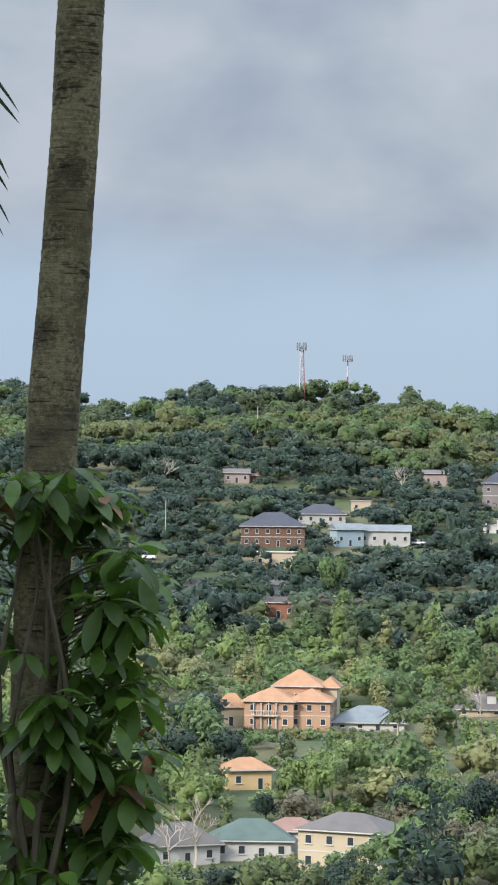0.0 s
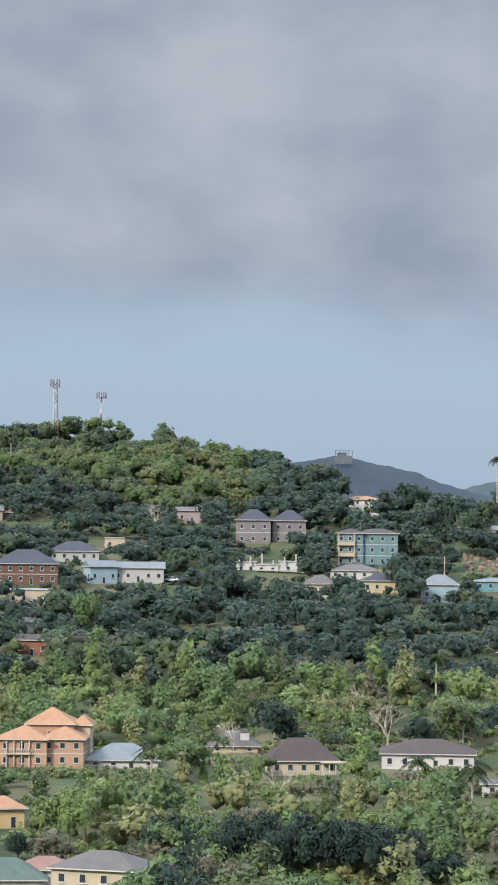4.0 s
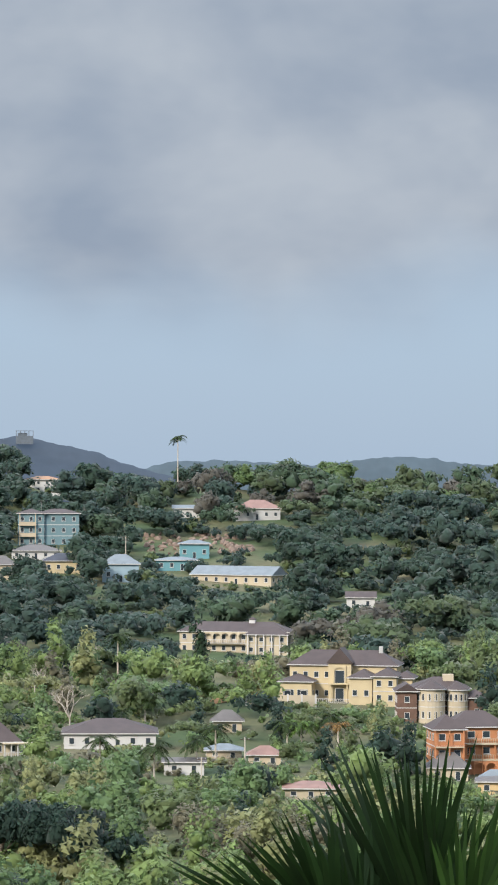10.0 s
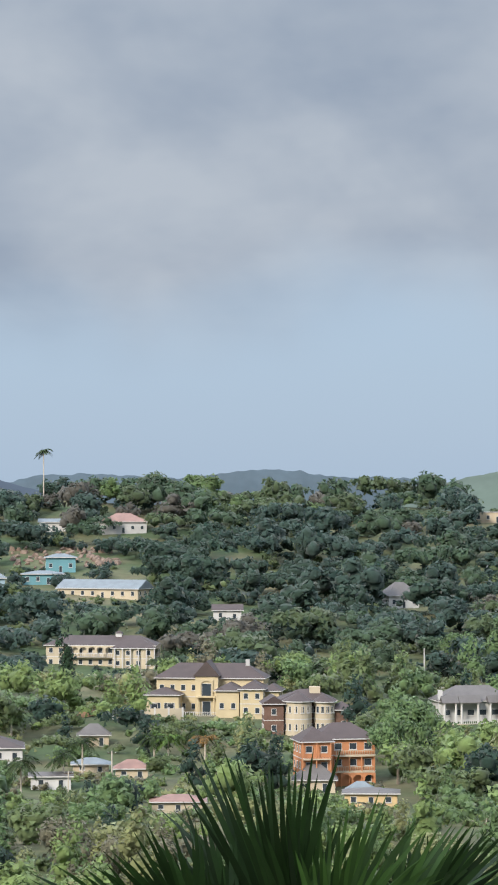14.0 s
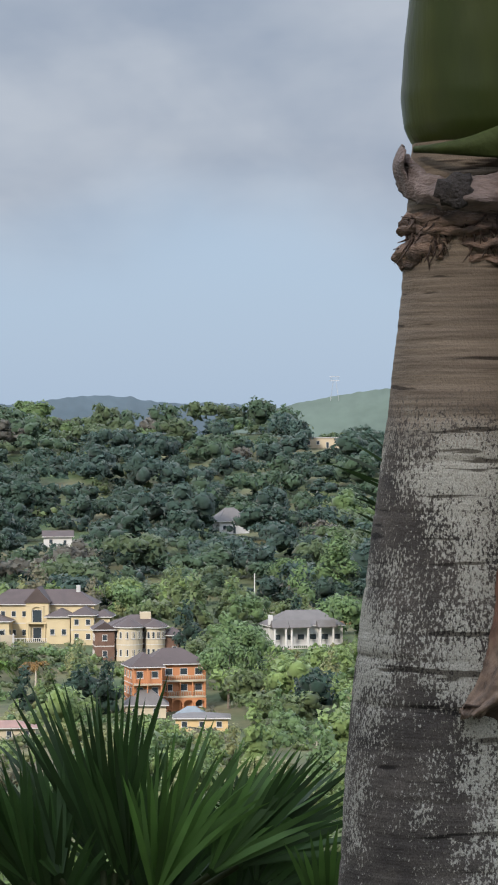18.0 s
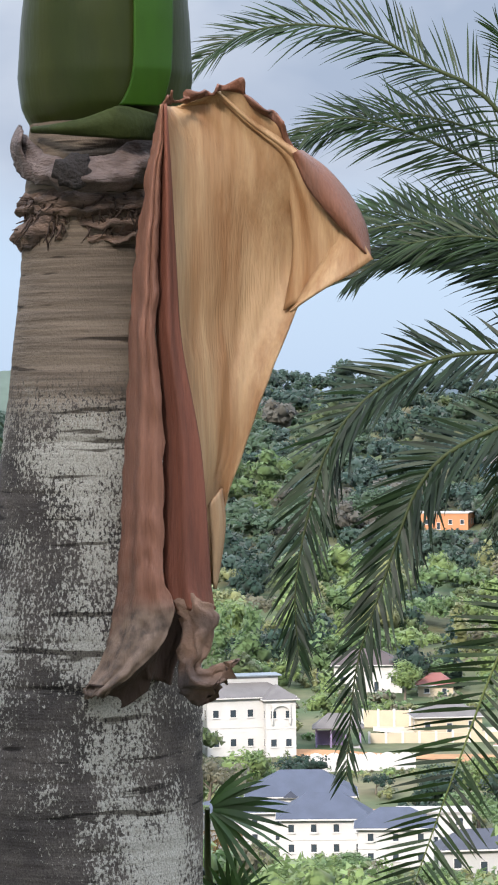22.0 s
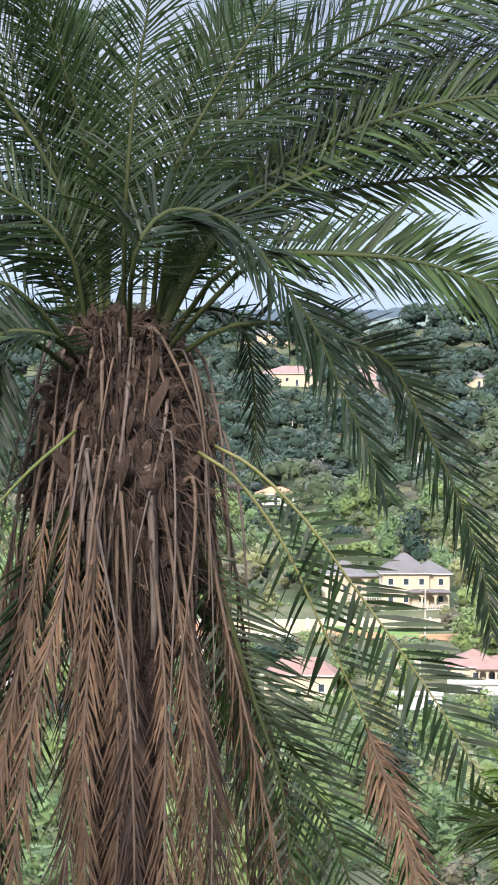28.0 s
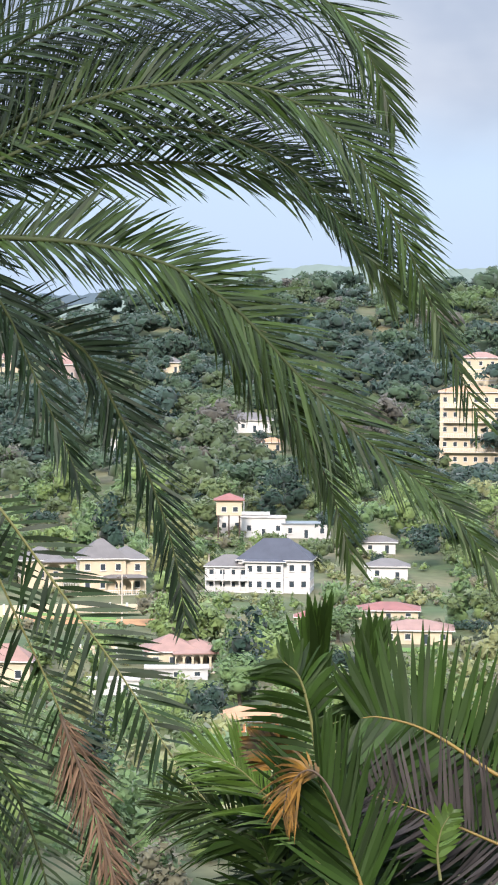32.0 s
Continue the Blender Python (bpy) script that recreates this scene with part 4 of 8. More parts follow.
def car(bearing, r, _, colour, turn=80.0, tall=0.0):
    p = spot(bearing, r)
    ob = thing("car", pose(p.x, p.y, p.z + 0.1, 0, 0, turn - bearing), colour + (" van" if tall else " car") + " parked on the hillside road", "car", "parked cars")
    bm = boxes((-0.85, 0.85, -2.1, 2.1, 0.35, 0.95 + tall * 0.4))
    bmesh.ops.bevel(bm, geom=bm.edges[:], offset=0.12, segments=2, affect="EDGES")
    part("body", bm, CARS[colour], ob)
    bm = boxes((-0.75, 0.75, -1.0, 1.5, 0.96 + tall * 0.4, 1.5 + tall))
    for v in bm.verts:
        if v.co.z > 1.2 + tall * 0.5:
            v.co.x *= 0.82
            v.co.y = v.co.y * 0.78 + 0.05
    part("cabin", bm, GLASS, ob)
    part("roof", boxes((-0.6, 0.6, -0.7, 1.2, 1.501 + tall, 1.55 + tall)), CARS[colour], ob)
    for x in (-0.82, 0.82):
        for y in (-1.35, 1.35):
            part("wheel", tube(bmesh.new(), [(x - 0.1, y, 0.32), (x + 0.1, y, 0.32)], [0.33, 0.33], 12), TYRE, ob)


car(3.29, 875, 2.1, "black"), car(3.43, 873, 2.1, "white", 70), car(3.58, 874, 1.9, "silver"), car(3.74, 875, 2.1, "white", 100), car(3.85, 879, 1.7, "blue", 60)
car(-1.98, 847, 2.3, "white", 75, 0.7), car(3.29, 876, 1.7, "silver", 85), car(3.78, 889, 1.8, "black", 95)

# bare earth, road verges and rocks, a little above the ground sheet
EARTH = material("bare orange earth", (0.34, 0.18, 0.085), 0.95, 0.3, 0.2, 2.0, 0.3)
ROADM = material("worn asphalt", (0.10, 0.095, 0.09), 0.9, 0.2, 0.3, 4.0)


def strip(name, b0, b1, r0, r1, mat, label, lift=0.18, n=24):
    """A band of other ground that follows the land between two bearings."""
    u = np.linspace(0, 1, n)
    rows = []
    for s in np.linspace(-1, 1, 4):
        b, r = b0 + (b1 - b0) * u, r0 + (r1 - r0) * u + s * 4.0 * (1 + 0.3 * np.sin(9 * u))
        rows.append(np.stack([r * np.sin(np.radians(b)), r * np.cos(np.radians(b)), land(b, r) + lift], -1))
    v, t = np.array(rows).reshape(-1, 3), []
    for i in range(3):
        for j in range(n - 1):
            q = i * n + j
            t += [(q, q + 1, q + n + 1), (q, q + n + 1, q + n)]
    tagged(new(name, mesh_from(name, v, t, mat)), label, name, kind="structure")


strip("bare_earth", 25.0, 27.6, 420, 412, EARTH, "cleared orange earth of a building site")
strip("bare_earth", 25.6, 30.0, 468, 462, EARTH, "orange earth bank beside the houses")
strip("road", -1.5, 1.5, 800, 838, ROADM, "narrow hillside road")
strip("road", -0.6, 3.0, 399, 392, ROADM, "valley road beside houses")
strip("road", 18.0, 20.5, 668, 690, EARTH, "earth track below the woods")
strip("bare_earth", 37.0, 41.0, 520, 515, EARTH, "sandy yard below the yellow house")
strip("bare_earth", 10.6, 12.0, 640, 660, EARTH, "scraped earth bank under the mansion")


# more of the built-up valley floor: low houses, walls and open yards
def cottage(label, bearing, r, h, share, wall, roof_m, floors=1, kind="hip", turn=0.0):
    """A low house of a given height; share: its breadth as seen, in thousandths of the distance."""
    w = share * r / 1000
    house(label, bearing, r, w, h * (0.62 if kind != "flat" else 0.95), h * 0.38, wall, roof_m, floors, kind, turn, 0.5)


def clearing(bearing, r, half):
    FOOT.append((bearing, r, half, float(land(bearing, r)), 1.6, 0.2))


cottage("long cream house above the retaining wall", 28.82, 490, 4.9, 25, CREAM, GREYR, turn=10)
cottage("white bungalow with faded pink roof", 30.47, 455, 4.7, 22, WHITE, PINKR, turn=-15)
cottage("sandy house with orange tiled roof", 34.29, 489, 5.5, 28, SAND, TILE)
cottage("small white house with faded pink roof", 36.81, 451, 5.4, 22, WHITE, PINKR, turn=12)
cottage("cream bungalow with faded pink hipped roof", 36.84, 445, 6.4, 26, CREAM, PINKR, turn=-8)
cottage("low white flat-roofed outbuilding", 39.17, 438, 2.3, 18, WHITE, CONCRETE, kind="flat")
cottage("low grey flat-roofed garage", 40.45, 454, 1.8, 22, GREYW, CONCRETE, kind="flat")
cottage("white flat-roofed block on the valley floor", 28.56, 368, 5.1, 26, WHITE, CONCRETE, 2, "flat")
cottage("pale house with slate hipped roof", 29.47, 345, 5.5, 30, GREYW, SLATE, turn=10)
garden_wall(35.65, 522, 2.6, 30.0, "long cream retaining wall beside the lawn", 0)
garden_wall(29.28, 483, 1.7, 34.0, "pale retaining wall below the houses", 4)
garden_wall(38.50, 471, 2.3, 12.0, "cream garden wall with a gate", 0)
# the walls and scraped plots stand free of bushes
for b, r, half in ((27.09, 449, 8), (27.93, 498, 7), (29.28, 483, 16), (35.65, 522, 14), (38.59, 528, 10), (26.4, 416, 7), (27.0, 466, 9), (28.9, 464, 9)):
    clearing(b, r, half)
PALEYARD = material("pale gravel yard", (0.42, 0.36, 0.27), 0.95, 0.25, 0.3, 3.0, 0.2)
LAWN = material("mown lawn", (0.085, 0.155, 0.035), 0.95, 0.25, 0.2, 2.0, 0.2)
strip("pale_yard", 27.34, 31.21, 498, 490, PALEYARD, "pale gravel yard between houses")
strip("pale_yard", 33.01, 36.65, 514, 520, PALEYARD, "pale gravel drive beside the houses")
strip("lawn", 36.61, 39.23, 530, 517, LAWN, "mown green lawn behind a wall")
strip("lawn", 44.41, 45.77, 487, 488, LAWN, "mown green lawn among red-roofed bungalows")
clearing(27.34, 498, 6.0)
clearing(29.28, 494, 6.0)
clearing(31.21, 490, 6.0)
clearing(33.01, 514, 6.0)
clearing(34.83, 517, 6.0)
clearing(36.65, 520, 6.0)
clearing(36.61, 530, 6.0)
clearing(37.92, 523, 6.0)
clearing(39.23, 517, 6.0)
clearing(44.41, 487, 6.0)
clearing(45.09, 487, 6.0)
clearing(45.77, 488, 6.0)

# bearing, distance and height of the palms that stand free of other trees
VALLEY_PALMS = ((8.75, 684, 10.8), (8.85, 597, 6.3), (10.34, 543, 6.9), (12.44, 586, 5.2), (13.18, 586, 5.0), (9.49, 511, 10.1), (9.30, 610, 7.2), (12.16, 586, 5.2), (-2.55, 1262, 6.3), (41.09, 592, 5.1),
                (37.96, 695, 6.5), (37.11, 695, 5.8), (24.34, 345, 6.2), (13.04, 599, 4.6), (10.72, 560, 7.4), (8.40, 545, 6.6), (3.05, 560, 6.2), (43.1, 560, 7.0))
for b, r, h in VALLEY_PALMS:
    FOOT.append((b, r, 1.4, float(land(b, r)), h, 0.35))
FOOT.append((9.94, 1002, 7.0, float(land(9.94, 1002)), 18.5, 0.2))
for b in (9.5, 9.9, 10.5, 11.0):
    clearing(b, 902, 5.0)
for b, r in ((3.6, 877), (3.3, 875), (-1.98, 846)):
    clearing(b, r, 3.0)

# ---- trees ----
ICO_V, ICO_F = [], []
bm = bmesh.new()
bmesh.ops.create_icosphere(bm, subdivisions=1, radius=1.0)
ICO_V = np.array([v.co[:] for v in bm.verts])
ICO_F = np.array([[v.index for v in f.verts] for f in bm.faces])
bm.free()


def leafage(rng, centres, radii, count, leaf, core=0.66, simple=False, cut=0.0, lumps=0):
    """Corners and triangles of count leaf sprays strewn through and over lumps, round small dark cores."""
    verts, tris, soft, n = [], [], [], 0
    order = np.argsort(-radii)[:lumps or (5 if simple else 10)]
    for c, r in zip(centres[order], radii[order]):
        v = ICO_V * r * core * (1 + rng.normal(0, 0.25, (len(ICO_V), 1))) * (1, 1, 0.85) + c
        verts.append(v)
        soft.append(v - c)
        tris.append(ICO_F + n)
        n += len(v)
    pick = rng.choice(len(centres), count, p=radii ** 2 / (radii ** 2).sum())
    way = rng.normal(size=(count, 3))
    way /= np.linalg.norm(way, axis=1, keepdims=True)
    way[:, 2] = np.where(way[:, 2] < -0.5, -way[:, 2], way[:, 2])
    at = centres[pick] + way * radii[pick, None] * rng.uniform(0.66, 1.22, (count, 1)) * (1, 1, 0.9)
    seen = at[:, 2] > cut * at[:, 2].max()
    at, way, count = at[seen], way[seen], int(seen.sum())
    nrm = way + (0, 0, 0.35) + rng.normal(0, 0.55, (count, 3))
    nrm /= np.linalg.norm(nrm, axis=1, keepdims=True)
    a = np.cross(nrm, rng.normal(size=(count, 3)))
    a /= np.linalg.norm(a, axis=1, keepdims=True)
    b = np.cross(nrm, a)
    s = leaf * rng.uniform(0.5, 1.35, (count, 1))
    mid = centres.mean(0)
    out = (at - mid) / (np.abs(at - mid).max() + 1e-6)
    soft.append(np.repeat(way * 0.75 + out * 0.6 + nrm * 0.28 + (0, 0, 0.2), 3 if simple else 4, axis=0))
    if simple:
        tri = np.stack([at - a * s * 0.6 - b * s * 0.35, at + b * s * 0.5 + nrm * s * 0.1, at + a * s * 0.7 - b * s * 0.25 - nrm * s * 0.1], 1)
        verts.append(tri.reshape(-1, 3))
        tris.append(n + np.arange(3 * count).reshape(-1, 3))
    else:
        kite = np.stack([at - a * s * 0.6, at + b * s * 0.38 + nrm * s * 0.14, at + a * s * 0.75 - nrm * s * 0.1, at - b * s * 0.38 + nrm * s * 0.14], 1)
        q = n + 4 * np.arange(count)[:, None]
        verts.append(kite.reshape(-1, 3))
        tris += [q + (0, 1, 2), q + (0, 2, 3)]
    soft, verts, tris = np.concatenate(soft), np.concatenate(verts), np.concatenate(tris)
    face = np.cross(verts[tris[:, 1]] - verts[tris[:, 0]], verts[tris[:, 2]] - verts[tris[:, 0]])
    away = (face * soft[tris[:, 0]]).sum(1) < 0
    tris[away] = tris[away][:, ::-1]
    return verts, tris, soft / (np.linalg.norm(soft, axis=1, keepdims=True) + 1e-6)


def crown_form(seed, kind, count, leaf, simple=False, **more):
    """Lumps of a crown of about 5 m radius whose foot is at the origin."""
    rng = np.random.default_rng(seed)
    if kind == "round":
        n = 17
        w = rng.normal(size=(n, 3))
        w /= np.linalg.norm(w, axis=1, keepdims=True)
        c = w * rng.uniform(0.55, 1.0, (n, 1)) * (3.1, 3.1, 2.2) + (0, 0, 5.4)
        r = rng.uniform(0.9, 1.75, n)
        r[0], c[0] = 2.4, (0, 0, 5.2)
    elif kind == "tall":
        n = 17
        h = np.linspace(2.6, 10.8, n)
        u = rng.uniform(0, math.tau, n)
        out = (1 - ((h - 5.5) / 6.5) ** 2) * rng.uniform(0.3, 1.9, n)
        c = np.stack([out * np.cos(u), out * np.sin(u), h], 1)
        r = np.linspace(1.6, 0.9, n) * rng.uniform(0.8, 1.25, n)
    elif kind == "spread":
        n = 20
        u = rng.uniform(0, math.tau, n)
        d = np.sqrt(rng.uniform(0.02, 1, n)) * 4.8
        c = np.stack([d * np.cos(u), d * np.sin(u), 6.2 - d * 0.25 + rng.normal(0, 0.45, n)], 1)
        r = rng.uniform(0.7, 1.45, n)
    elif kind == "cone":
        n = 13
        h = np.linspace(1.4, 11.6, n)
        c = np.stack([rng.normal(0, 0.35, n), rng.normal(0, 0.35, n), h], 1)
        r = np.linspace(2.0, 0.35, n) * rng.uniform(0.85, 1.15, n)
    else:  # shrub
        n = 6
        c = rng.normal(0, 1, (n, 3)) * (0.9, 0.9, 0.3) + (0, 0, 0.75)
        r = rng.uniform(0.35, 0.85, n)
    return leafage(rng, c, r, count, leaf, simple=simple, **more)


def trunk_form(seed, top, spread, n_limb=5, r=0.24):
    rng = random.Random(seed)
    bm = bmesh.new()
    lean = Vector((rng.uniform(-.3, .3), rng.uniform(-.3, .3), 0))
    pts = [lean * k * k * 0.25 + Vector((0, 0, top * k / 3 - (0.8 if k == 0 else 0))) for k in range(4)]
    tube(bm, pts, [r * 1.3, r, r * 0.85, r * 0.6], 7)
    for k in range(n_limb):
        u = k * math.tau / n_limb + rng.uniform(-.4, .4)
        out = Vector((math.cos(u), math.sin(u), 0)) * spread * rng.uniform(.6, 1)
        a = pts[2] + (pts[3] - pts[2]) * rng.random()
        tube(bm, [a, a + out * 0.5 + Vector((0, 0, top * 0.18)), a + out + Vector((0, 0, top * rng.uniform(.25, .5)))], [r * .45, r * .3, r * .12], 5)
    bmesh.ops.triangulate(bm, faces=bm.faces[:])
    v, f = np.array([x.co[:] for x in bm.verts]), np.array([[x.index for x in y.verts] for y in bm.faces])
    bm.free()
    return v, f


# sheen veils the crowns with a pale tone in place of distance haze
def leaf_mat(name, colour, t=0.46, sheen=0.16, vary=0.24):
    return material("foliage " + name, colour, 0.85, 0.26, 0.12, 1.1, 0.0, through_light=t, per_piece=vary, gloss=0.1, sheen=sheen)


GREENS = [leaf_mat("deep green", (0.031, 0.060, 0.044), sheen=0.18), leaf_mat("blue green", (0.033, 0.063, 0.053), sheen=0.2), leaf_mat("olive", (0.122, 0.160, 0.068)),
          leaf_mat("mid green", (0.138, 0.210, 0.088)), leaf_mat("spring green", (0.192, 0.262, 0.094)), leaf_mat("yellow green", (0.245, 0.258, 0.118)), leaf_mat("dusty brown green", (0.185, 0.174, 0.115))]
# hill greens darkened and blued in colour for cloud shade and distance haze
HAZEGREENS = [leaf_mat(n, c, 0.5, 0.18, 0.12) for n, c in (("hill deep green", (0.050, 0.086, 0.062)), ("hill haze-blue green", (0.056, 0.094, 0.076)), ("hill mid green", (0.072, 0.116, 0.068)),
              ("hill olive", (0.096, 0.132, 0.066)), ("hill light green", (0.120, 0.180, 0.070)), ("hill sunlit olive", (0.160, 0.185, 0.078)), ("hill grey brown", (0.130, 0.122, 0.102)))]

KINDS = ["round", "tall", "spread", "round", "cone"]
FAR = [crown_form(40 + k, ("round", "spread", "round", "round", "spread", "round", "round", "spread")[k], 310, 0.87, True, core=0.86, cut=0.48, lumps=6) for k in range(8)]
MID = [crown_form(60 + k, KINDS[k % 5], 400, 0.68, True, core=0.76, cut=0.3, lumps=6) for k in range(8)]
SHRUBS = [crown_form(80 + k, "shrub", 44, 0.60, True, core=0.75, lumps=3) for k in range(4)]
TRUNKS = [trunk_form(90 + k, 4.6, 2.6) for k in range(4)]


def headroom(b, r, z):
    """How tall a tree may grow here: nothing inside a house's plot, and low where it would hide one from the terrace."""
    most = 99.0
    for fb, fr, fw, fz, fh, show in FOOT:
        off = abs(b - fb) * math.pi / 180 * fr
        if off < fw + 0.5 and fr - 2.5 < r < fr + 1.5 * fw + 2.5:
            return 0.0
        if r <= fr - 2.5 and off < fw + 1.0:
            most = min(most, (fz + (show + 0.10) * fh) * r / fr - z)
    return most


def joined(name, items, mats, label, category):
    """Many plants in one mesh: items are (form, material index, x, y, z, size, turn, squat)."""
    V, T, M, S, n = [], [], [], [], 0
    for (v, t, soft), mi, x, y, z, s, a, h in items:
        c, d = math.cos(a) * s, math.sin(a) * s
        w = np.stack([v[:, 0] * c - v[:, 1] * d + x, v[:, 0] * d + v[:, 1] * c + y, v[:, 2] * s * h + z], 1)
        V.append(w.astype(np.float32))
        S.append(np.stack([soft[:, 0] * c - soft[:, 1] * d, soft[:, 0] * d + soft[:, 1] * c, soft[:, 2] * s / h], 1).astype(np.float32) / s)
        T.append(t + n)
        M.append(np.full(len(t), mi))
        n += len(v)
    me = mesh_from(name, np.concatenate(V), np.concatenate(T), mats, np.concatenate(M), normals=np.concatenate(S))
    return tagged(new(name, me), label, category, kind="stuff")


rng = random.Random(5)
hill, valley, trees, shrubs = [], [], [], []
TALL = [float(v[:, 2].max()) for v, _, _ in FAR], [float(v[:, 2].max()) for v, _, _ in MID]


def patch(x, y, s=90.0, k=0.0):
    return noise.noise(Vector((x / s + k, y / s - k, 3.1 * k)))


r = 215.0
while r < 1440:
    step = 10.8 if r > 700 else 9.8
    db = math.degrees(step / r)
    b = -6.5 if r > 340 else 8.0 if r > 296 else 21.0
    while b < 48.5:
        bb, rr = b + rng.uniform(-.5, .5) * db, r + rng.uniform(-.5, .5) * step
        b += db
        up = float(np.interp(bb, CREST_AT, CREST_UP)) - 0.47
        crest = float(np.interp(up, SLOPE_UP, SLOPE_AT))
        if rr > crest + 26:
            continue
        p = spot(bb, rr)
        room = headroom(bb, rr, p.z)
        dense = patch(p.x, p.y, 60, 1)
        far = rr > 690
        if room < 2.6 or (not far and dense < -0.28 and rng.random() < 0.7) or (far and room < 4):
            for _ in range(6 if not far else 3):
                if room > 0.5:
                    x, y = p.x + rng.uniform(-4, 4), p.y + rng.uniform(-4, 4)
                    s = min(rng.uniform(.7, 1.7), max(room, 0.6) / 1.8)
                    shrubs.append((rng.choice(SHRUBS), rng.choice((2, 3, 4, 5, 5, 6) if not far else (0, 1, 0, 2)), x, y, p.z - 0.3, s, rng.uniform(0, 6.28), rng.uniform(.7, 1.2)))
            continue
        if far:
            tint = patch(p.x, p.y, 95, 4) * 0.9 + patch(p.x, p.y, 30, 9) * 0.4 + rng.uniform(-.22, .22)
            mi = 0 if tint < -0.12 else 1 if tint < 0.12 else 2 if tint < 0.32 else 6 if tint < 0.37 else 3 if tint < 0.56 else 4
            # paler greens on the left crest paint a sunlit stretch of hill
            if bb < 5 and rr > 980 and tint > -0.2:
                mi = 5 if tint > 0.25 else 4 if tint > 0.0 else 3
            f = rng.randrange(8)
            s = min(rng.choice((0.8, 1.0, 1.15, 1.3, 1.45, 1.75)) * rng.uniform(0.9, 1.1), room / TALL[0][f])
            if rng.random() < 0.6:
                shrubs.append((rng.choice(SHRUBS), rng.choice((0, 1, 0, 2)), p.x + rng.uniform(-5, 5), p.y - rng.uniform(3, 6), p.z - 0.3, min(rng.uniform(1.6, 2.8), max(room, 1.0) / 2), rng.uniform(0, 6.28), 1.0))
            hill.append((FAR[f], mi, p.x, p.y, p.z - 1.8, s, rng.uniform(0, 6.28), rng.uniform(0.78, 1.05)))
        else:
            tint = patch(p.x, p.y, 40, 7) + rng.uniform(-.45, .45)
            mi = 0 if tint < -0.55 else 2 if tint < -.30 else 3 if tint < 0.0 else 4 if tint < 0.36 else 5 if tint < .62 else 6
            f = rng.randrange(8)
            s = min(rng.uniform(0.7, 1.5), room / TALL[1][f])
            item = (f, mi, p.x, p.y, p.z - 0.6, s, rng.uniform(0, 6.28), rng.uniform(0.8, 1.1))
            (trees if rr < 560 and s > 0.5 and len(trees) < 290 and rng.random() < 0.55 else valley).append(item)
            for _ in range(rng.choice((1, 1, 2))):
                shrubs.append((rng.choice(SHRUBS), rng.choice((2, 3, 4, 5)), p.x + rng.uniform(-5, 5), p.y - rng.uniform(1, 6), p.z - 0.3, min(rng.uniform(0.7, 1.6), max(room, 1.0) / 2), rng.uniform(0, 6.28), 1.0))
    r += step
joined("hillside_woods", hill, HAZEGREENS, "dense hillside woods, cloud shade and haze in their dark green", "woods")
joined("valley_woods", [(MID[i], *rest) for i, *rest in valley], GREENS, "mixed green trees of the valley", "woods")
joined("shrubs", shrubs, GREENS, "low yellow-green shrubs and undergrowth", "shrubs")
TREE_ME = {}
NEAR = [crown_form(60 + k, KINDS[k % 5], 760, 0.47, core=0.72) for k in range(8)]
for i, mi, x, y, z, s, a, h in trees:
    if (i, mi) not in TREE_ME:
        TREE_ME[i, mi] = mesh_from("crown", *NEAR[i][:2], GREENS[mi], normals=NEAR[i][2])
    if ("t", i % 4) not in TREE_ME:
        TREE_ME["t", i % 4] = mesh_from("trunk", *TRUNKS[i % 4], BARK)
    ob = thing("tree", Matrix.LocRotScale((x, y, z), Euler((0, 0, a)), (s, s, s * h)), ("tall" if KINDS[i % 5] in ("tall", "cone") else "spreading") + " " + ("dark green", "dark green", "olive", "green", "bright green", "yellow-green", "dry brownish")[mi] + " leafy tree in the valley", "tree", "valley trees")
    part("crown", TREE_ME[i, mi], None, ob)
    part("trunk", TREE_ME["t", i % 4], None, ob)

# ---- near plants ----
def smooth_path(pts, n=40):
    """A smooth line through points: n places and their headings."""
    p = np.array(pts, float)
    p = np.vstack([2 * p[0] - p[1], p, 2 * p[-1] - p[-2]])
    k = len(p) - 3
    u = np.linspace(0, k, n)
    i = np.minimum(u.astype(int), k - 1)
    t = (u - i)[:, None]
    a, b, c, d = p[i], p[i + 1], p[i + 2], p[i + 3]
    at = 0.5 * (2 * b + (c - a) * t + (2 * a - 5 * b + 4 * c - d) * t * t + (3 * b - a - 3 * c + d) * t ** 3)
    way = np.gradient(at, axis=0)
    return at, way / (np.linalg.norm(way, axis=1, keepdims=True) + 1e-9)


def unit(v):
    return v / (np.linalg.norm(v, axis=-1, keepdims=True) + 1e-9)


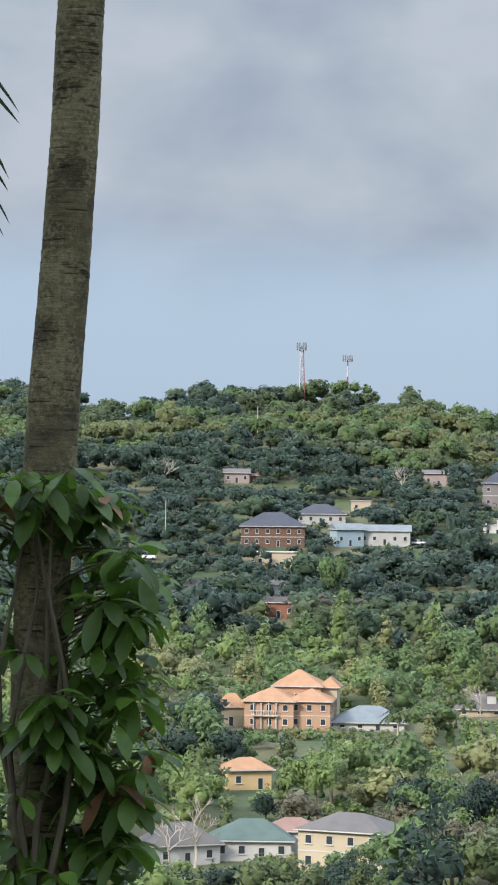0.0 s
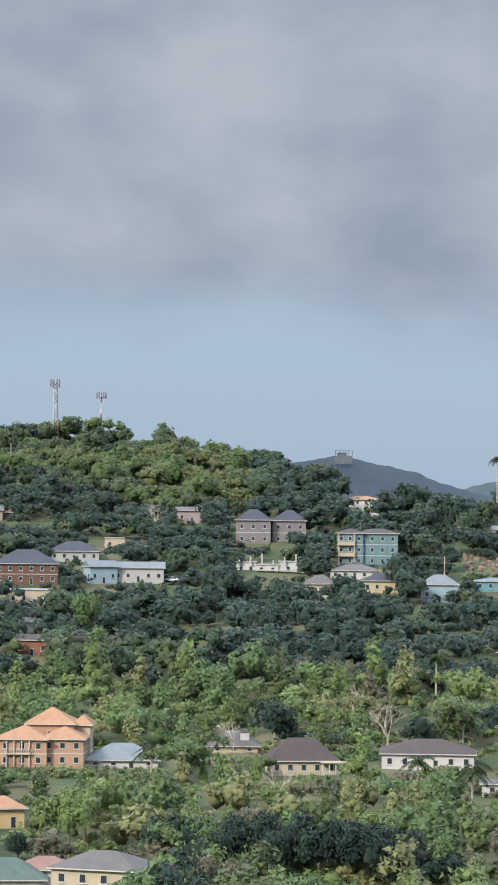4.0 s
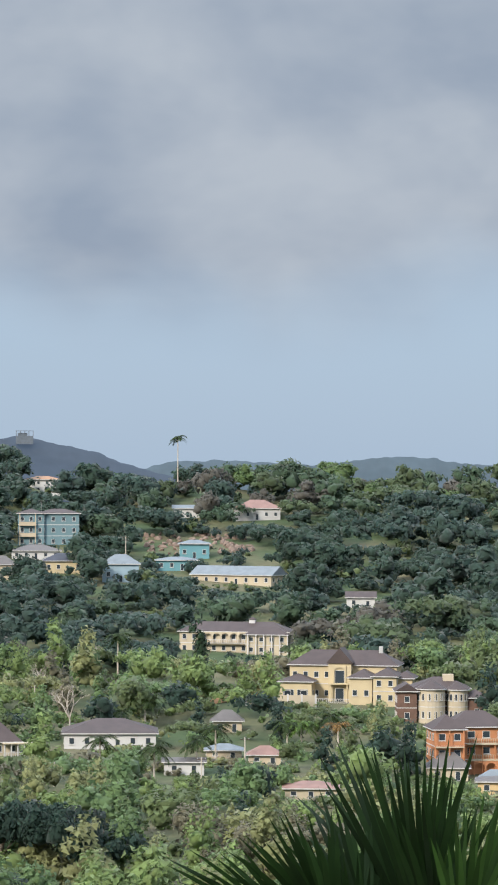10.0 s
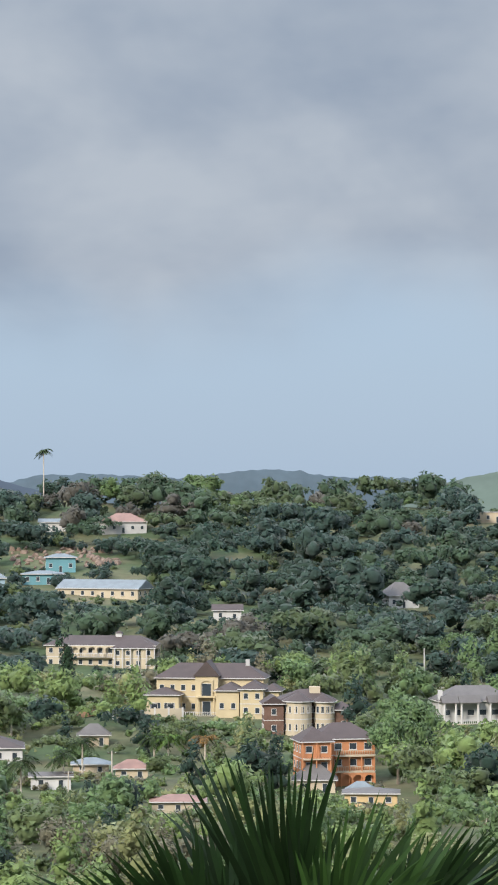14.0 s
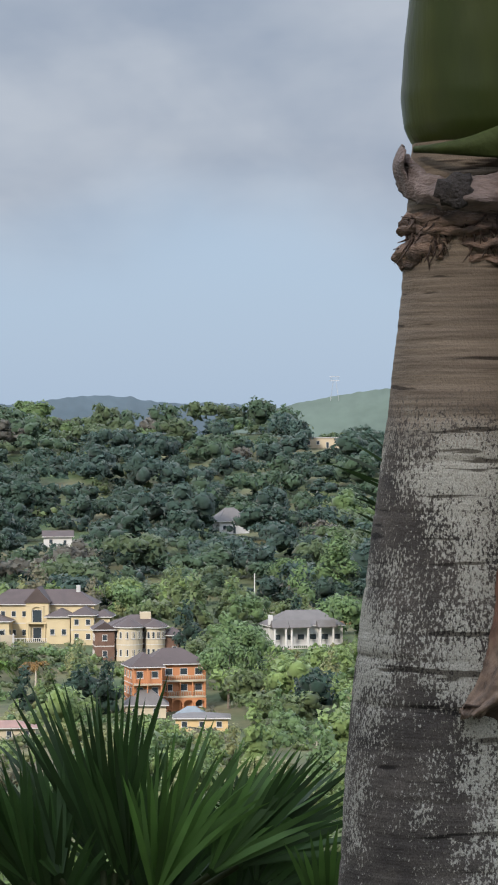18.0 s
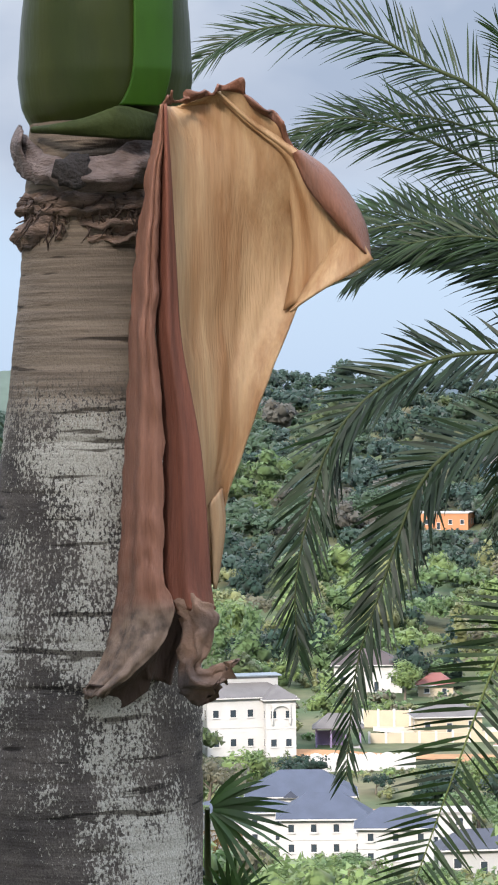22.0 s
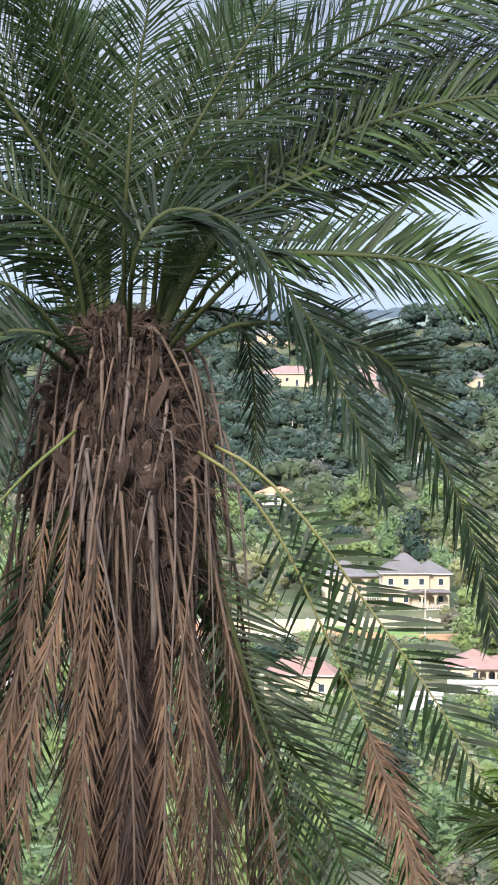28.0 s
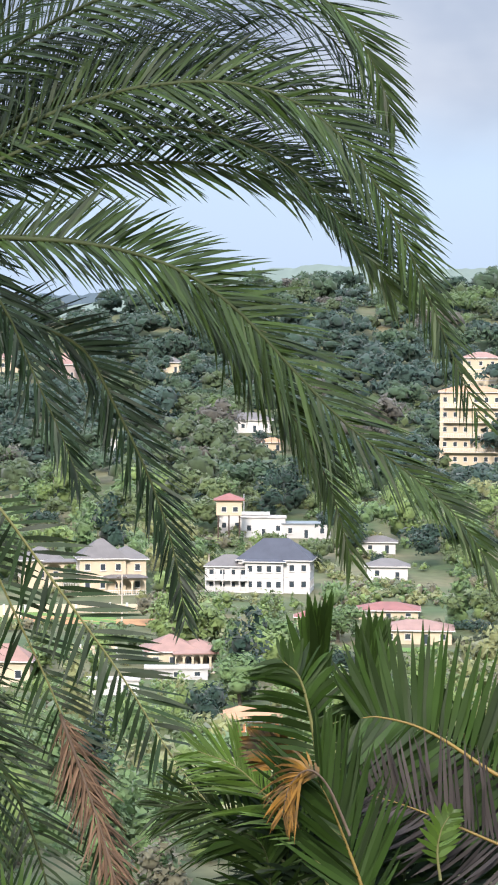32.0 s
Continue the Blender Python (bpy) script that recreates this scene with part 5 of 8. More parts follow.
def blades(root, way, flat, length, width, droop, rng, bend=0.25):
    """Long pointed leaflets as folded strips: roots, directions, width directions."""
    n = len(root)
    g = np.array([0, 0, -1.0])
    L, W = length[:, None], width[:, None]
    rows = []
    for f, wd in ((0.0, 0.45), (0.3, 1.0), (0.62, 0.8), (0.85, 0.42)):
        c = root + way * L * f + g * (droop[:, None] * L * f * f) + flat * 0.0
        rows += [c - flat * W * wd * 0.5, c + flat * W * wd * 0.5]
    tip = root + way * L + g * (droop[:, None] * L)
    v = np.stack(rows + [tip], 1)
    nrm = unit(np.cross(way, flat))
    v[:, [2, 4]] += (nrm * W * bend)[:, None]
    v[:, [3, 5]] += (nrm * W * bend)[:, None] * 0.2
    q = 9 * np.arange(n)[:, None]
    t = np.concatenate([q + f for f in ((0, 1, 3), (0, 3, 2), (2, 3, 5), (2, 5, 4), (4, 5, 7), (4, 7, 6), (6, 7, 8))])
    return v.reshape(-1, 3), t


def frond(owner, pts, leaf, rib, green, pairs=80, start=0.1, vee=0.35, sweep=(1.15, 0.45), droop=0.25, width=0.03, stem=0.022, seed=0, name="frond", up=(0, 0, 1), ragged=0.07, label="", tip=0.4, gap=0.0, sides=(-1, 1)):
    """A feather leaf: a tapering rib through pts with two rows of leaflets."""
    rng = np.random.default_rng(seed)
    at, way = smooth_path(pts, 48)
    bm = tube(bmesh.new(), [tuple(p) for p in at[::2]] + [tuple(at[-1])], list(np.linspace(stem, stem * 0.14, 25)), 6)
    rib_ob = part(name, bm, rib, owner, label, smooth=True)
    s = np.clip(np.linspace(start, 0.995, pairs) + rng.normal(0, 0.0015, pairs), 0, 1)
    keep = rng.random((2, pairs)) > gap
    V, T, n = [], [], 0
    for k, side in enumerate(sides):
        ss = s[keep[k]]
        x = ss * 47
        i = np.minimum(x.astype(int), 46)
        f = (x - i)[:, None]
        p, w = at[i] * (1 - f) + at[i + 1] * f, unit(way[i] * (1 - f) + way[i + 1] * f)
        across = unit(np.cross(w, np.array(up, float) + 0 * w))
        over = np.cross(across, w)
        a = sweep[0] + (sweep[1] - sweep[0]) * ss + rng.normal(0, ragged * 0.6, len(ss))
        v = vee + rng.normal(0, ragged, len(ss))
        d = w * np.cos(a)[:, None] + (across * side * np.cos(v)[:, None] + over * np.sin(v)[:, None]) * np.sin(a)[:, None]
        d = unit(d + rng.normal(0, ragged * 0.35, d.shape))
        length = leaf * (np.minimum(1, 0.45 + (ss - start) * 4) * np.where(ss > 0.55, 1 - (1 - tip) * (np.maximum(ss - 0.55, 0) / 0.45) ** 1.3, 1)) * rng.uniform(0.88, 1.08, len(ss))
        roll = unit(np.cross(d, over + rng.normal(0, 0.35, d.shape)))
        vv, tt = blades(p, d, roll, length, width * (0.6 + 0.4 * length / leaf), droop * rng.uniform(0.5, 1.5, len(ss)), rng)
        V.append(vv)
        T.append(tt + n)
        n += len(vv)
    me = mesh_from("foliage", np.concatenate(V), np.concatenate(T), green)
    tagged(part("foliage", me, None, rib_ob), kind="stuff")
    return rib_ob


def lathe(path, radii, sides=48, wobble=None):
    """A round stem along a path of places with radii; wobble(k, u) scales the radius."""
    rows = []
    at = np.array(path, float)
    u = np.arange(sides) * math.tau / sides
    for k, (p, r) in enumerate(zip(at, radii)):
        rr = r * (wobble(k, u) if wobble else np.ones(sides))
        rows.append(np.stack([p[0] + rr * np.cos(u), p[1] + rr * np.sin(u), p[2] + 0 * u], 1))
    v = np.concatenate(rows)
    n = len(at)
    i, j = np.meshgrid(np.arange(n - 1), np.arange(sides), indexing="ij")
    a, b = (i * sides + j).ravel(), (i * sides + (j + 1) % sides).ravel()
    t = np.concatenate([np.stack([a, b, b + sides], 1), np.stack([a, b + sides, a + sides], 1)])
    return v, t


def sheet(rows, thick=0.004):
    """A thin curved sheet from a grid of places (rows by columns), with its own thickness."""
    g = np.array(rows, float)
    n, m, _ = g.shape
    du, dv = np.gradient(g, axis=1), np.gradient(g, axis=0)
    nrm = unit(np.cross(du, dv))
    v = np.concatenate([(g + nrm * thick / 2).reshape(-1, 3), (g - nrm * thick / 2).reshape(-1, 3)])
    i, j = np.meshgrid(np.arange(n - 1), np.arange(m - 1), indexing="ij")
    q = (i * m + j).ravel()
    top = np.concatenate([np.stack([q, q + 1, q + m + 1], 1), np.stack([q, q + m + 1, q + m], 1)])
    low = top[:, ::-1] + n * m
    rim = [k for k in range(m)] + [k * m + m - 1 for k in range(1, n)] + [(n - 1) * m + k for k in range(m - 2, -1, -1)] + [k * m for k in range(n - 2, 0, -1)]
    e = np.array([(a, b) for a, b in zip(rim, rim[1:] + rim[:1])])
    edge = np.concatenate([np.stack([e[:, 1], e[:, 0], e[:, 0] + n * m], 1), np.stack([e[:, 1], e[:, 0] + n * m, e[:, 1] + n * m], 1)])
    return v, np.concatenate([top, low, edge])


def crumpled(v, amount, scale):
    """Places pushed about by smooth noise, as in dried and shrunken tissue."""
    return np.array([np.array(p) + amount * np.array(noise.noise_vector(Vector(p) * scale)) + 0.4 * amount * np.array(noise.noise_vector(Vector(p) * scale * 2.7)) for p in np.asarray(v, float)])


def on_ground(x, y):
    b, r = math.degrees(math.atan2(x, y)), math.hypot(x, y)
    return float(land(b, r))


def bark_material(name, dark, pale, moss, spots=34.0, amount=(0.50, 0.60), ringed=60.0, young=None, z_young=(0.0, 0.3), upright=0.62, stain=None):
    """Ringed palm bark with pale lichen flecks in patches; young: the smoother colour of the upper stem."""
    m = bpy.data.materials.new(name)
    m.use_nodes = True
    t = m.node_tree
    N, L = t.nodes, t.links
    bsdf = N["Principled BSDF"]
    bsdf.inputs["Roughness"].default_value = 0.85
    bsdf.inputs["Specular IOR Level"].default_value = 0.2
    tc = N.new("ShaderNodeTexCoord")

    def tex(scale, stretch, detail=5.0, rough=0.6):
        mp, n = N.new("ShaderNodeMapping"), N.new("ShaderNodeTexNoise")
        mp.inputs["Scale"].default_value = stretch
        n.inputs["Scale"].default_value, n.inputs["Detail"].default_value, n.inputs["Roughness"].default_value = scale, detail, rough
        L.new(tc.outputs["Object"], mp.inputs["Vector"])
        L.new(mp.outputs[0], n.inputs["Vector"])
        return n.outputs["Fac"]

    def ramp(fac, a, b, ca, cb):
        r = N.new("ShaderNodeValToRGB")
        r.color_ramp.elements[0].position, r.color_ramp.elements[0].color = a, (*ca, 1)
        r.color_ramp.elements[1].position, r.color_ramp.elements[1].color = b, (*cb, 1)
        L.new(fac, r.inputs[0])
        return r.outputs[0]

    def mix(fac, a, b, mode="MIX"):
        x = N.new("ShaderNodeMix")
        x.data_type, x.blend_type = "RGBA", mode
        if isinstance(fac, float):
            x.inputs["Factor"].default_value = fac
        else:
            L.new(fac, x.inputs["Factor"])
        for key, c in (("A", a), ("B", b)):
            if isinstance(c, tuple):
                x.inputs[key].default_value = (*c, 1)
            else:
                L.new(c, x.inputs[key])
        return x.outputs["Result"]

    def math2(op, a, b):
        x = N.new("ShaderNodeMath")
        x.operation = op
        for k, c in enumerate((a, b)):
            if isinstance(c, float):
                x.inputs[k].default_value = c
            else:
                L.new(c, x.inputs[k])
        return x.outputs[0]

    body = ramp(tex(5.0, (1, 1, 1.6)), 0.35, 0.65, dark, moss)
    patches, flecks = tex(3.2, (1, 1, 0.8), 3.0), tex(spots, (1.0, 1.0, upright), 3.0, 0.7)
    total = math2("ADD", math2("MULTIPLY", patches, 0.50), math2("MULTIPLY", flecks, 0.50))
    if stain:  # an old dark water stain down one side of the stem, below a height
        middle, side_way, low = stain
        off, dot, sep2 = N.new("ShaderNodeVectorMath"), N.new("ShaderNodeVectorMath"), N.new("ShaderNodeSeparateXYZ")
        off.operation, dot.operation = "SUBTRACT", "DOT_PRODUCT"
        off.inputs[1].default_value, dot.inputs[1].default_value = middle, side_way
        L.new(tc.outputs["Object"], off.inputs[0])
        L.new(off.outputs["Vector"], dot.inputs[0])
        L.new(tc.outputs["Object"], sep2.inputs[0])
        rough_edge = math2("MULTIPLY", math2("SUBTRACT", tex(14.0, (1, 1, 1), 5.0, 0.7), 0.5), 0.25)
        masks = []
        for value, a, b in ((math2("ADD", dot.outputs["Value"], rough_edge), -0.03, 0.03), (math2("ADD", sep2.outputs["Z"], rough_edge), low + 0.06, low - 0.06)):
            mr = N.new("ShaderNodeMapRange")
            mr.inputs["From Min"].default_value, mr.inputs["From Max"].default_value = a, b
            L.new(value, mr.inputs["Value"])
            masks.append(mr.outputs[0])
        total = math2("SUBTRACT", total, math2("MULTIPLY", math2("MULTIPLY", masks[0], masks[1]), 0.095))
    lichen = ramp(total, *amount, (0, 0, 0), (1, 1, 1))
    colour = mix(lichen, body, mix(tex(90.0, (1, 1, 1), 2.0), pale, tuple(c * 0.78 for c in pale)))
    rings = ramp(tex(ringed, (0.10, 0.10, 1.0), 3.0, 0.6), 0.352, 0.395, (0.26, 0.24, 0.22), (1, 1, 1))
    colour = mix(1.0, colour, ramp(tex(260.0, (1, 1, 0.8), 3.0), 0.38, 0.56, (0.62, 0.60, 0.57), (1, 1, 1)), "MULTIPLY")
    if young:
        sep = N.new("ShaderNodeSeparateXYZ")
        L.new(tc.outputs["Object"], sep.inputs[0])
        high = N.new("ShaderNodeMapRange")
        high.inputs["From Min"].default_value, high.inputs["From Max"].default_value = z_young
        L.new(math2("ADD", sep.outputs["Z"], math2("MULTIPLY", math2("SUBTRACT", flecks, 0.5), 0.5)), high.inputs["Value"])
        stripe = ramp(tex(75.0, (0.03, 0.03, 1.0), 3.0), 0.36, 0.62, tuple(c * 0.5 for c in young), young)
        colour = mix(high.outputs[0], colour, stripe)
    colour = mix(1.0, colour, rings, "MULTIPLY")
    L.new(colour, bsdf.inputs["Base Color"])
    b = N.new("ShaderNodeBump")
    b.inputs["Strength"].default_value, b.inputs["Distance"].default_value = 0.6, 0.012
    L.new(math2("ADD", total, tex(ringed, (0.10, 0.10, 1.0), 3.0)), b.inputs["Height"])
    L.new(b.outputs[0], bsdf.inputs["Normal"])
    return m


RIB = material("green palm rib", (0.032, 0.040, 0.015), 0.65, 0.2, 3.0, 30.0, gloss=0.12)
DRYRIB = material("dry palm rib", (0.100, 0.068, 0.048), 0.8, 0.3, 3.0, 30.0)
YELLOWRIB = material("yellow palm rib", (0.125, 0.12, 0.04), 0.5, 0.2, 3.0, 30.0)
GOLDRIB = material("golden palm rib", (0.20, 0.13, 0.03), 0.5, 0.25, 3.0, 30.0)
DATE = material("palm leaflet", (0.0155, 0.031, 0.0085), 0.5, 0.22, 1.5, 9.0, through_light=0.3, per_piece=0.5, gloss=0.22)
# the leaflet twice more: colour darkened as if shaded, then brightened as if lit
SHADEDHANG = material("shaded hanging leaflet", (0.011, 0.023, 0.0085), 0.5, 0.22, 1.5, 9.0, through_light=0.3, per_piece=0.5, gloss=0.22)
DATELIGHT = material("lit-tone palm leaflet", (0.026, 0.046, 0.009), 0.5, 0.22, 1.5, 9.0, through_light=0.3, per_piece=0.5, gloss=0.22)
DEADLEAF = material("dead palm leaflet", (0.128, 0.077, 0.046), 0.8, 0.35, 2.0, 12.0, through_light=0.15, per_piece=0.45)
GREYLEAF = material("withered grey leaflet", (0.046, 0.037, 0.034), 0.85, 0.3, 2.0, 12.0, through_light=0.1, per_piece=0.4)
GOLD = material("yellowing leaflet", (0.20, 0.098, 0.012), 0.6, 0.4, 11.0, 40.0, through_light=0.2, per_piece=0.6, second=(0.040, 0.032, 0.018))
FAN = material("fan palm blade", (0.030, 0.063, 0.015), 0.45, 0.25, 1.5, 12.0, through_light=0.2, per_piece=0.45, gloss=0.3)
BROAD = material("broad palm leaflet", (0.025, 0.050, 0.009), 0.5, 0.25, 1.5, 10.0, through_light=0.3, per_piece=0.5, gloss=0.18)
LIME = material("lime palm leaflet", (0.075, 0.135, 0.018), 0.5, 0.22, 1.5, 10.0, through_light=0.3, per_piece=0.3, gloss=0.4)
FIBRE = material("palm fibre", (0.036, 0.023, 0.017), 0.95, 0.45, 6.0, 60.0, 0.8)
HUSK = material("brown leaf base", (0.054, 0.032, 0.022), 0.85, 0.4, 6.0, 50.0, 0.6, stretch=(1, 1, 0.3))

# -- royal palm: swollen ringed stem, green crownshaft, torn leaf bases and one shed leaf sheath hanging --
AXIS = [(2.744, 6.986, -1.559), (2.780, 7.039, -1.231), (2.814, 7.084, -0.843), (2.838, 7.104, -0.548), (2.855, 7.114, -0.252), (2.866, 7.114, 0.045), (2.872, 7.103, 0.342), (2.878, 7.080, 0.637), (2.880, 7.070, 0.732)]
RAD = [0.318, 0.311, 0.302, 0.288, 0.261, 0.231, 0.206, 0.198, 0.196]
royal = thing("royal_palm", pose(0, 0, 0), "royal palm with grey lichen-flecked ringed trunk", "palm tree")
foot = Vector(AXIS[0])
gz0 = on_ground(foot.x, foot.y)
line = [(foot.x - 0.05, foot.y, gz0 - 0.3), (foot.x - 0.03, foot.y, (gz0 + foot.z) / 2)] + AXIS
at, _ = smooth_path(line, 420)
rad = np.interp(np.linspace(0, 1, 420), np.linspace(0, 1, len(line)), [0.27, 0.31] + RAD)
rr = np.random.default_rng(11)
groove = np.zeros(420)
for zc, depth in [(z, rr.uniform(0.001, 0.0035)) for z in np.arange(gz0, AXIS[-1][2], 0.105) + rr.normal(0, 0.018, len(np.arange(gz0, AXIS[-1][2], 0.105)))]:
    groove -= depth * np.exp(-((at[:, 2] - zc) / 0.007) ** 2)
for zc in np.arange(AXIS[5][2], AXIS[-1][2], 0.034):
    groove -= 0.0016 * np.exp(-((at[:, 2] - zc) / 0.007) ** 2)
ROYALBARK = bark_material("royal palm bark", (0.044, 0.036, 0.031), (0.41, 0.375, 0.315), (0.105, 0.086, 0.072), 135.0, (0.483, 0.522), 30.0, (0.178, 0.134, 0.098), (AXIS[5][2] - 0.10, AXIS[5][2] + 0.02), stain=(AXIS[2], (-0.93, 0.37, 0.0), -0.70))
v, t = lathe(at, rad, 72, lambda k, u: 1 + groove[k] / 0.25 * (1 + 0.5 * np.sin(3 * u + k * 0.05)) + 0.006 * np.sin(2 * u + 1) + 0.003 * np.sin(9 * u + k * 0.21))
part("trunk", mesh_from("trunk", v, t, ROYALBARK, smooth=True), None, royal)

SHAFT = material("waxy green crownshaft", (0.029, 0.034, 0.007), 0.34, 0.22, 4.0, 40.0, 0.1, gloss=0.25, stretch=(1, 1, 0.25), second=(0.019, 0.026, 0.006))
BRIGHT = material("fresh green sheath", (0.026, 0.072, 0.006), 0.35, 0.2, 4.0, 40.0, gloss=0.25, stretch=(1, 1, 0.2))
top = [(2.880, 7.073, 0.708), (2.881, 7.070, 0.731), (2.880, 7.065, 0.776), (2.878, 7.057, 0.856), (2.874, 7.041, 0.987), (2.868, 7.016, 1.159), (2.852, 6.957, 1.498), (2.814, 6.830, 2.041), (2.777, 6.715, 2.426)]
at, _ = smooth_path(top, 60)
rad = np.interp(np.linspace(0, 1, 60), np.linspace(0, 1, 9), [0.17, 0.196, 0.219, 0.229, 0.221, 0.206, 0.185, 0.15, 0.12])
v, t = lathe(at, rad, 56, lambda k, u: 1 + 0.012 * np.sin(2 * u + 0.6))
part("crownshaft", mesh_from("crownshaft", v, t, SHAFT, smooth=True), None, royal, "glossy olive-green crownshaft")


def wrap(axis_pts, radii, u0, u1, edge=None, n=30, m=24, lift=0.006, ripple=0.0, seed=0):
    """A sheet lying round a stem between two bearings at the camera's side; edge(s) narrows it along its length."""
    a, _ = smooth_path(axis_pts, n)
    r = np.interp(np.linspace(0, 1, n), np.linspace(0, 1, len(radii)), radii)
    g = np.random.default_rng(seed)
    ph = g.uniform(0, 6, 4)
    rows = []
    for k in range(n):
        s = k / (n - 1)
        lo, hi = (u0, u1) if edge is None else edge(s)
        u = np.radians(np.linspace(lo, hi, m))
        x = r[k] + lift + ripple * (np.sin(u * 5 + ph[0] + s * 3) + 0.6 * np.sin(u * 13 + ph[1] + s * 6))
        z = a[k, 2] + ripple * 0.8 * np.sin(u * 4 + ph[2])
        rows.append(np.stack([a[k, 0] + x * np.sin(u), a[k, 1] - x * np.cos(u), z + 0 * u], 1))
    return rows


def panel(left, right, n=40, m=22, bulge=0.0, flute=0.0, waves=6, torn=0.0):
    """A hanging sheet between two edges, bulging towards the camera and fluted along its length."""
    a, _ = smooth_path(left, n)
    b, _ = smooth_path(right, n)
    u = np.linspace(0, 1, m)[None, :, None]
    g = a[:, None] * (1 - u) + b[:, None] * u
    away = unit(g.mean((0, 1)) * (1, 1, 0))
    s = np.linspace(0, 1, n)[:, None]
    off = bulge * np.sin(math.pi * u[..., 0]) + flute * np.sin(u[..., 0] * math.tau * waves + 2.0 * s) * np.sin(math.pi * u[..., 0])
    if torn:
        rag = np.random.default_rng(n * m)
        g[-1] += rag.normal(0, torn, (m, 3)) * (0.6, 0.3, 1.0)
        g[-2] += rag.normal(0, torn * 0.5, (m, 3))
        g[:, 0] += rag.normal(0, torn * 0.25, (n, 3))
    return g - away[None, None] * off[..., None]


# bearings on the stem: 0 faces the camera, positive to its right as seen
v, t = sheet(wrap([(2.880, 7.067, 0.762), (2.878, 7.057, 0.856), (2.874, 7.041, 0.987), (2.868, 7.016, 1.159), (2.851, 6.957, 1.498)], [0.215, 0.231, 0.223, 0.208, 0.187], 4, 34, lambda s: (-13 + 9 * (1 - math.exp(-s / 0.12)), 19 + 12 * s - 5 * math.exp(-s / 0.03)), n=60, lift=0.010), 0.008)
part("sheath_margin", mesh_from("sheath_margin", v, t, BRIGHT, smooth=True), None, royal, "bright green overlapping sheath edge")
v, t = sheet(panel([(2.661, 7.028, 0.715), (2.682, 6.902, 0.713), (2.737, 6.847, 0.725), (2.790, 6.823, 0.746), (2.823, 6.809, 0.754), (2.933, 6.851, 0.741)], [(2.661, 7.029, 0.705), (2.683, 6.904, 0.691), (2.738, 6.851, 0.682), (2.792, 6.830, 0.677), (2.844, 6.808, 0.672), (2.935, 6.857, 0.676)], n=40, m=10, bulge=0.012), 0.008)
part("sheath_lip", mesh_from("sheath_lip", v, t, material("dull green sheath lip", (0.030, 0.038, 0.010), 0.7, 0.3, 8.0, 60.0, 0.2, gloss=0.1), smooth=True), None, royal, "dark green lip of the old sheath")
TORN = material("torn brown sheath", (0.165, 0.105, 0.075), 0.8, 0.45, 9.0, 70.0, 0.5, stretch=(1, 1, 3), second=(0.06, 0.042, 0.035))
for k, (y0, y1, flare, u0, u1) in enumerate(((362, 392, 0.020, -100, 60), (380, 402, 0.022, -100, 70), (400, 452, 0.020, -98, -48), (404, 425, 0.014, -40, 55), (425, 445, 0.008, -30, 50))):
    mid = (y0 + y1) / 2
    a = [np.array(AXIS[-1]) + (np.array(AXIS[-2]) - np.array(AXIS[-1])) * (y - 235) / 65 for y in (y0, mid, y1)]
    rows = wrap(a, [0.198, 0.200 + flare, 0.203], u0, u1, n=14, m=60, lift=0.004, ripple=0.006 + 0.002 * k, seed=k)
    v, t = sheet(rows, 0.006)
    v = crumpled(v, 0.010, 30.0)
    part("torn_leaf_base", mesh_from("torn_leaf_base", v, t, TORN, smooth=True), None, royal, "ragged dry leaf base scar")
# boat-shaped old scale with a curled horn, and the charred knot on it
BOAT = material("grey-purple dried scale", (0.125, 0.088, 0.075), 0.75, 0.4, 8.0, 60.0, 0.5, stretch=(1, 1, 2.5), second=(0.06, 0.045, 0.04))
v, t = sheet(panel([(2.664, 7.133, 0.729), (2.667, 7.081, 0.702), (2.673, 7.008, 0.661), (2.691, 6.929, 0.628), (2.727, 6.883, 0.619), (2.780, 6.860, 0.633), (2.851, 6.862, 0.657), (2.944, 6.895, 0.691)], [(2.645, 7.125, 0.665), (2.644, 7.108, 0.625), (2.650, 7.034, 0.587), (2.672, 6.942, 0.560), (2.715, 6.873, 0.544), (2.781, 6.846, 0.543), (2.858, 6.846, 0.551), (2.945, 6.884, 0.574)], n=60, m=16, bulge=0.035, flute=0.008, waves=1.5, torn=0.004), 0.007)
v = crumpled(v, 0.012, 20.0)
part("curled_scale", mesh_from("curled_scale", v, t, BOAT, smooth=True), None, royal, "grey-purple boat-shaped dried scale")
v, t = sheet(panel([(2.664, 7.133, 0.729), (2.654, 7.139, 0.708), (2.647, 7.144, 0.681), (2.651, 7.146, 0.652), (2.657, 7.125, 0.624)], [(2.641, 7.037, 0.706), (2.631, 7.021, 0.684), (2.629, 7.024, 0.664), (2.638, 7.023, 0.641), (2.649, 7.021, 0.615)], n=20, m=10, bulge=0.03), 0.006)
part("curled_scale", mesh_from("curled_scale", v, t, BOAT, smooth=True), None, royal)
KNOT = material("charred knot", (0.032, 0.025, 0.022), 0.85, 0.4, 20.0, 120.0, 0.6)
knot = bmesh.new()
bmesh.ops.create_icosphere(knot, subdivisions=3, radius=0.042)
for x in knot.verts:
    x.co *= 1 + 0.45 * noise.noise(x.co * 45) + 0.3 * noise.noise(x.co * 120)
    x.co.y *= 0.3
    x.co.x *= 1.25
part("knot", knot, KNOT, royal, smooth=True, at=Matrix.Translation((2.707, 6.840, 0.592)))
strands = bmesh.new()
rs = random.Random(3)
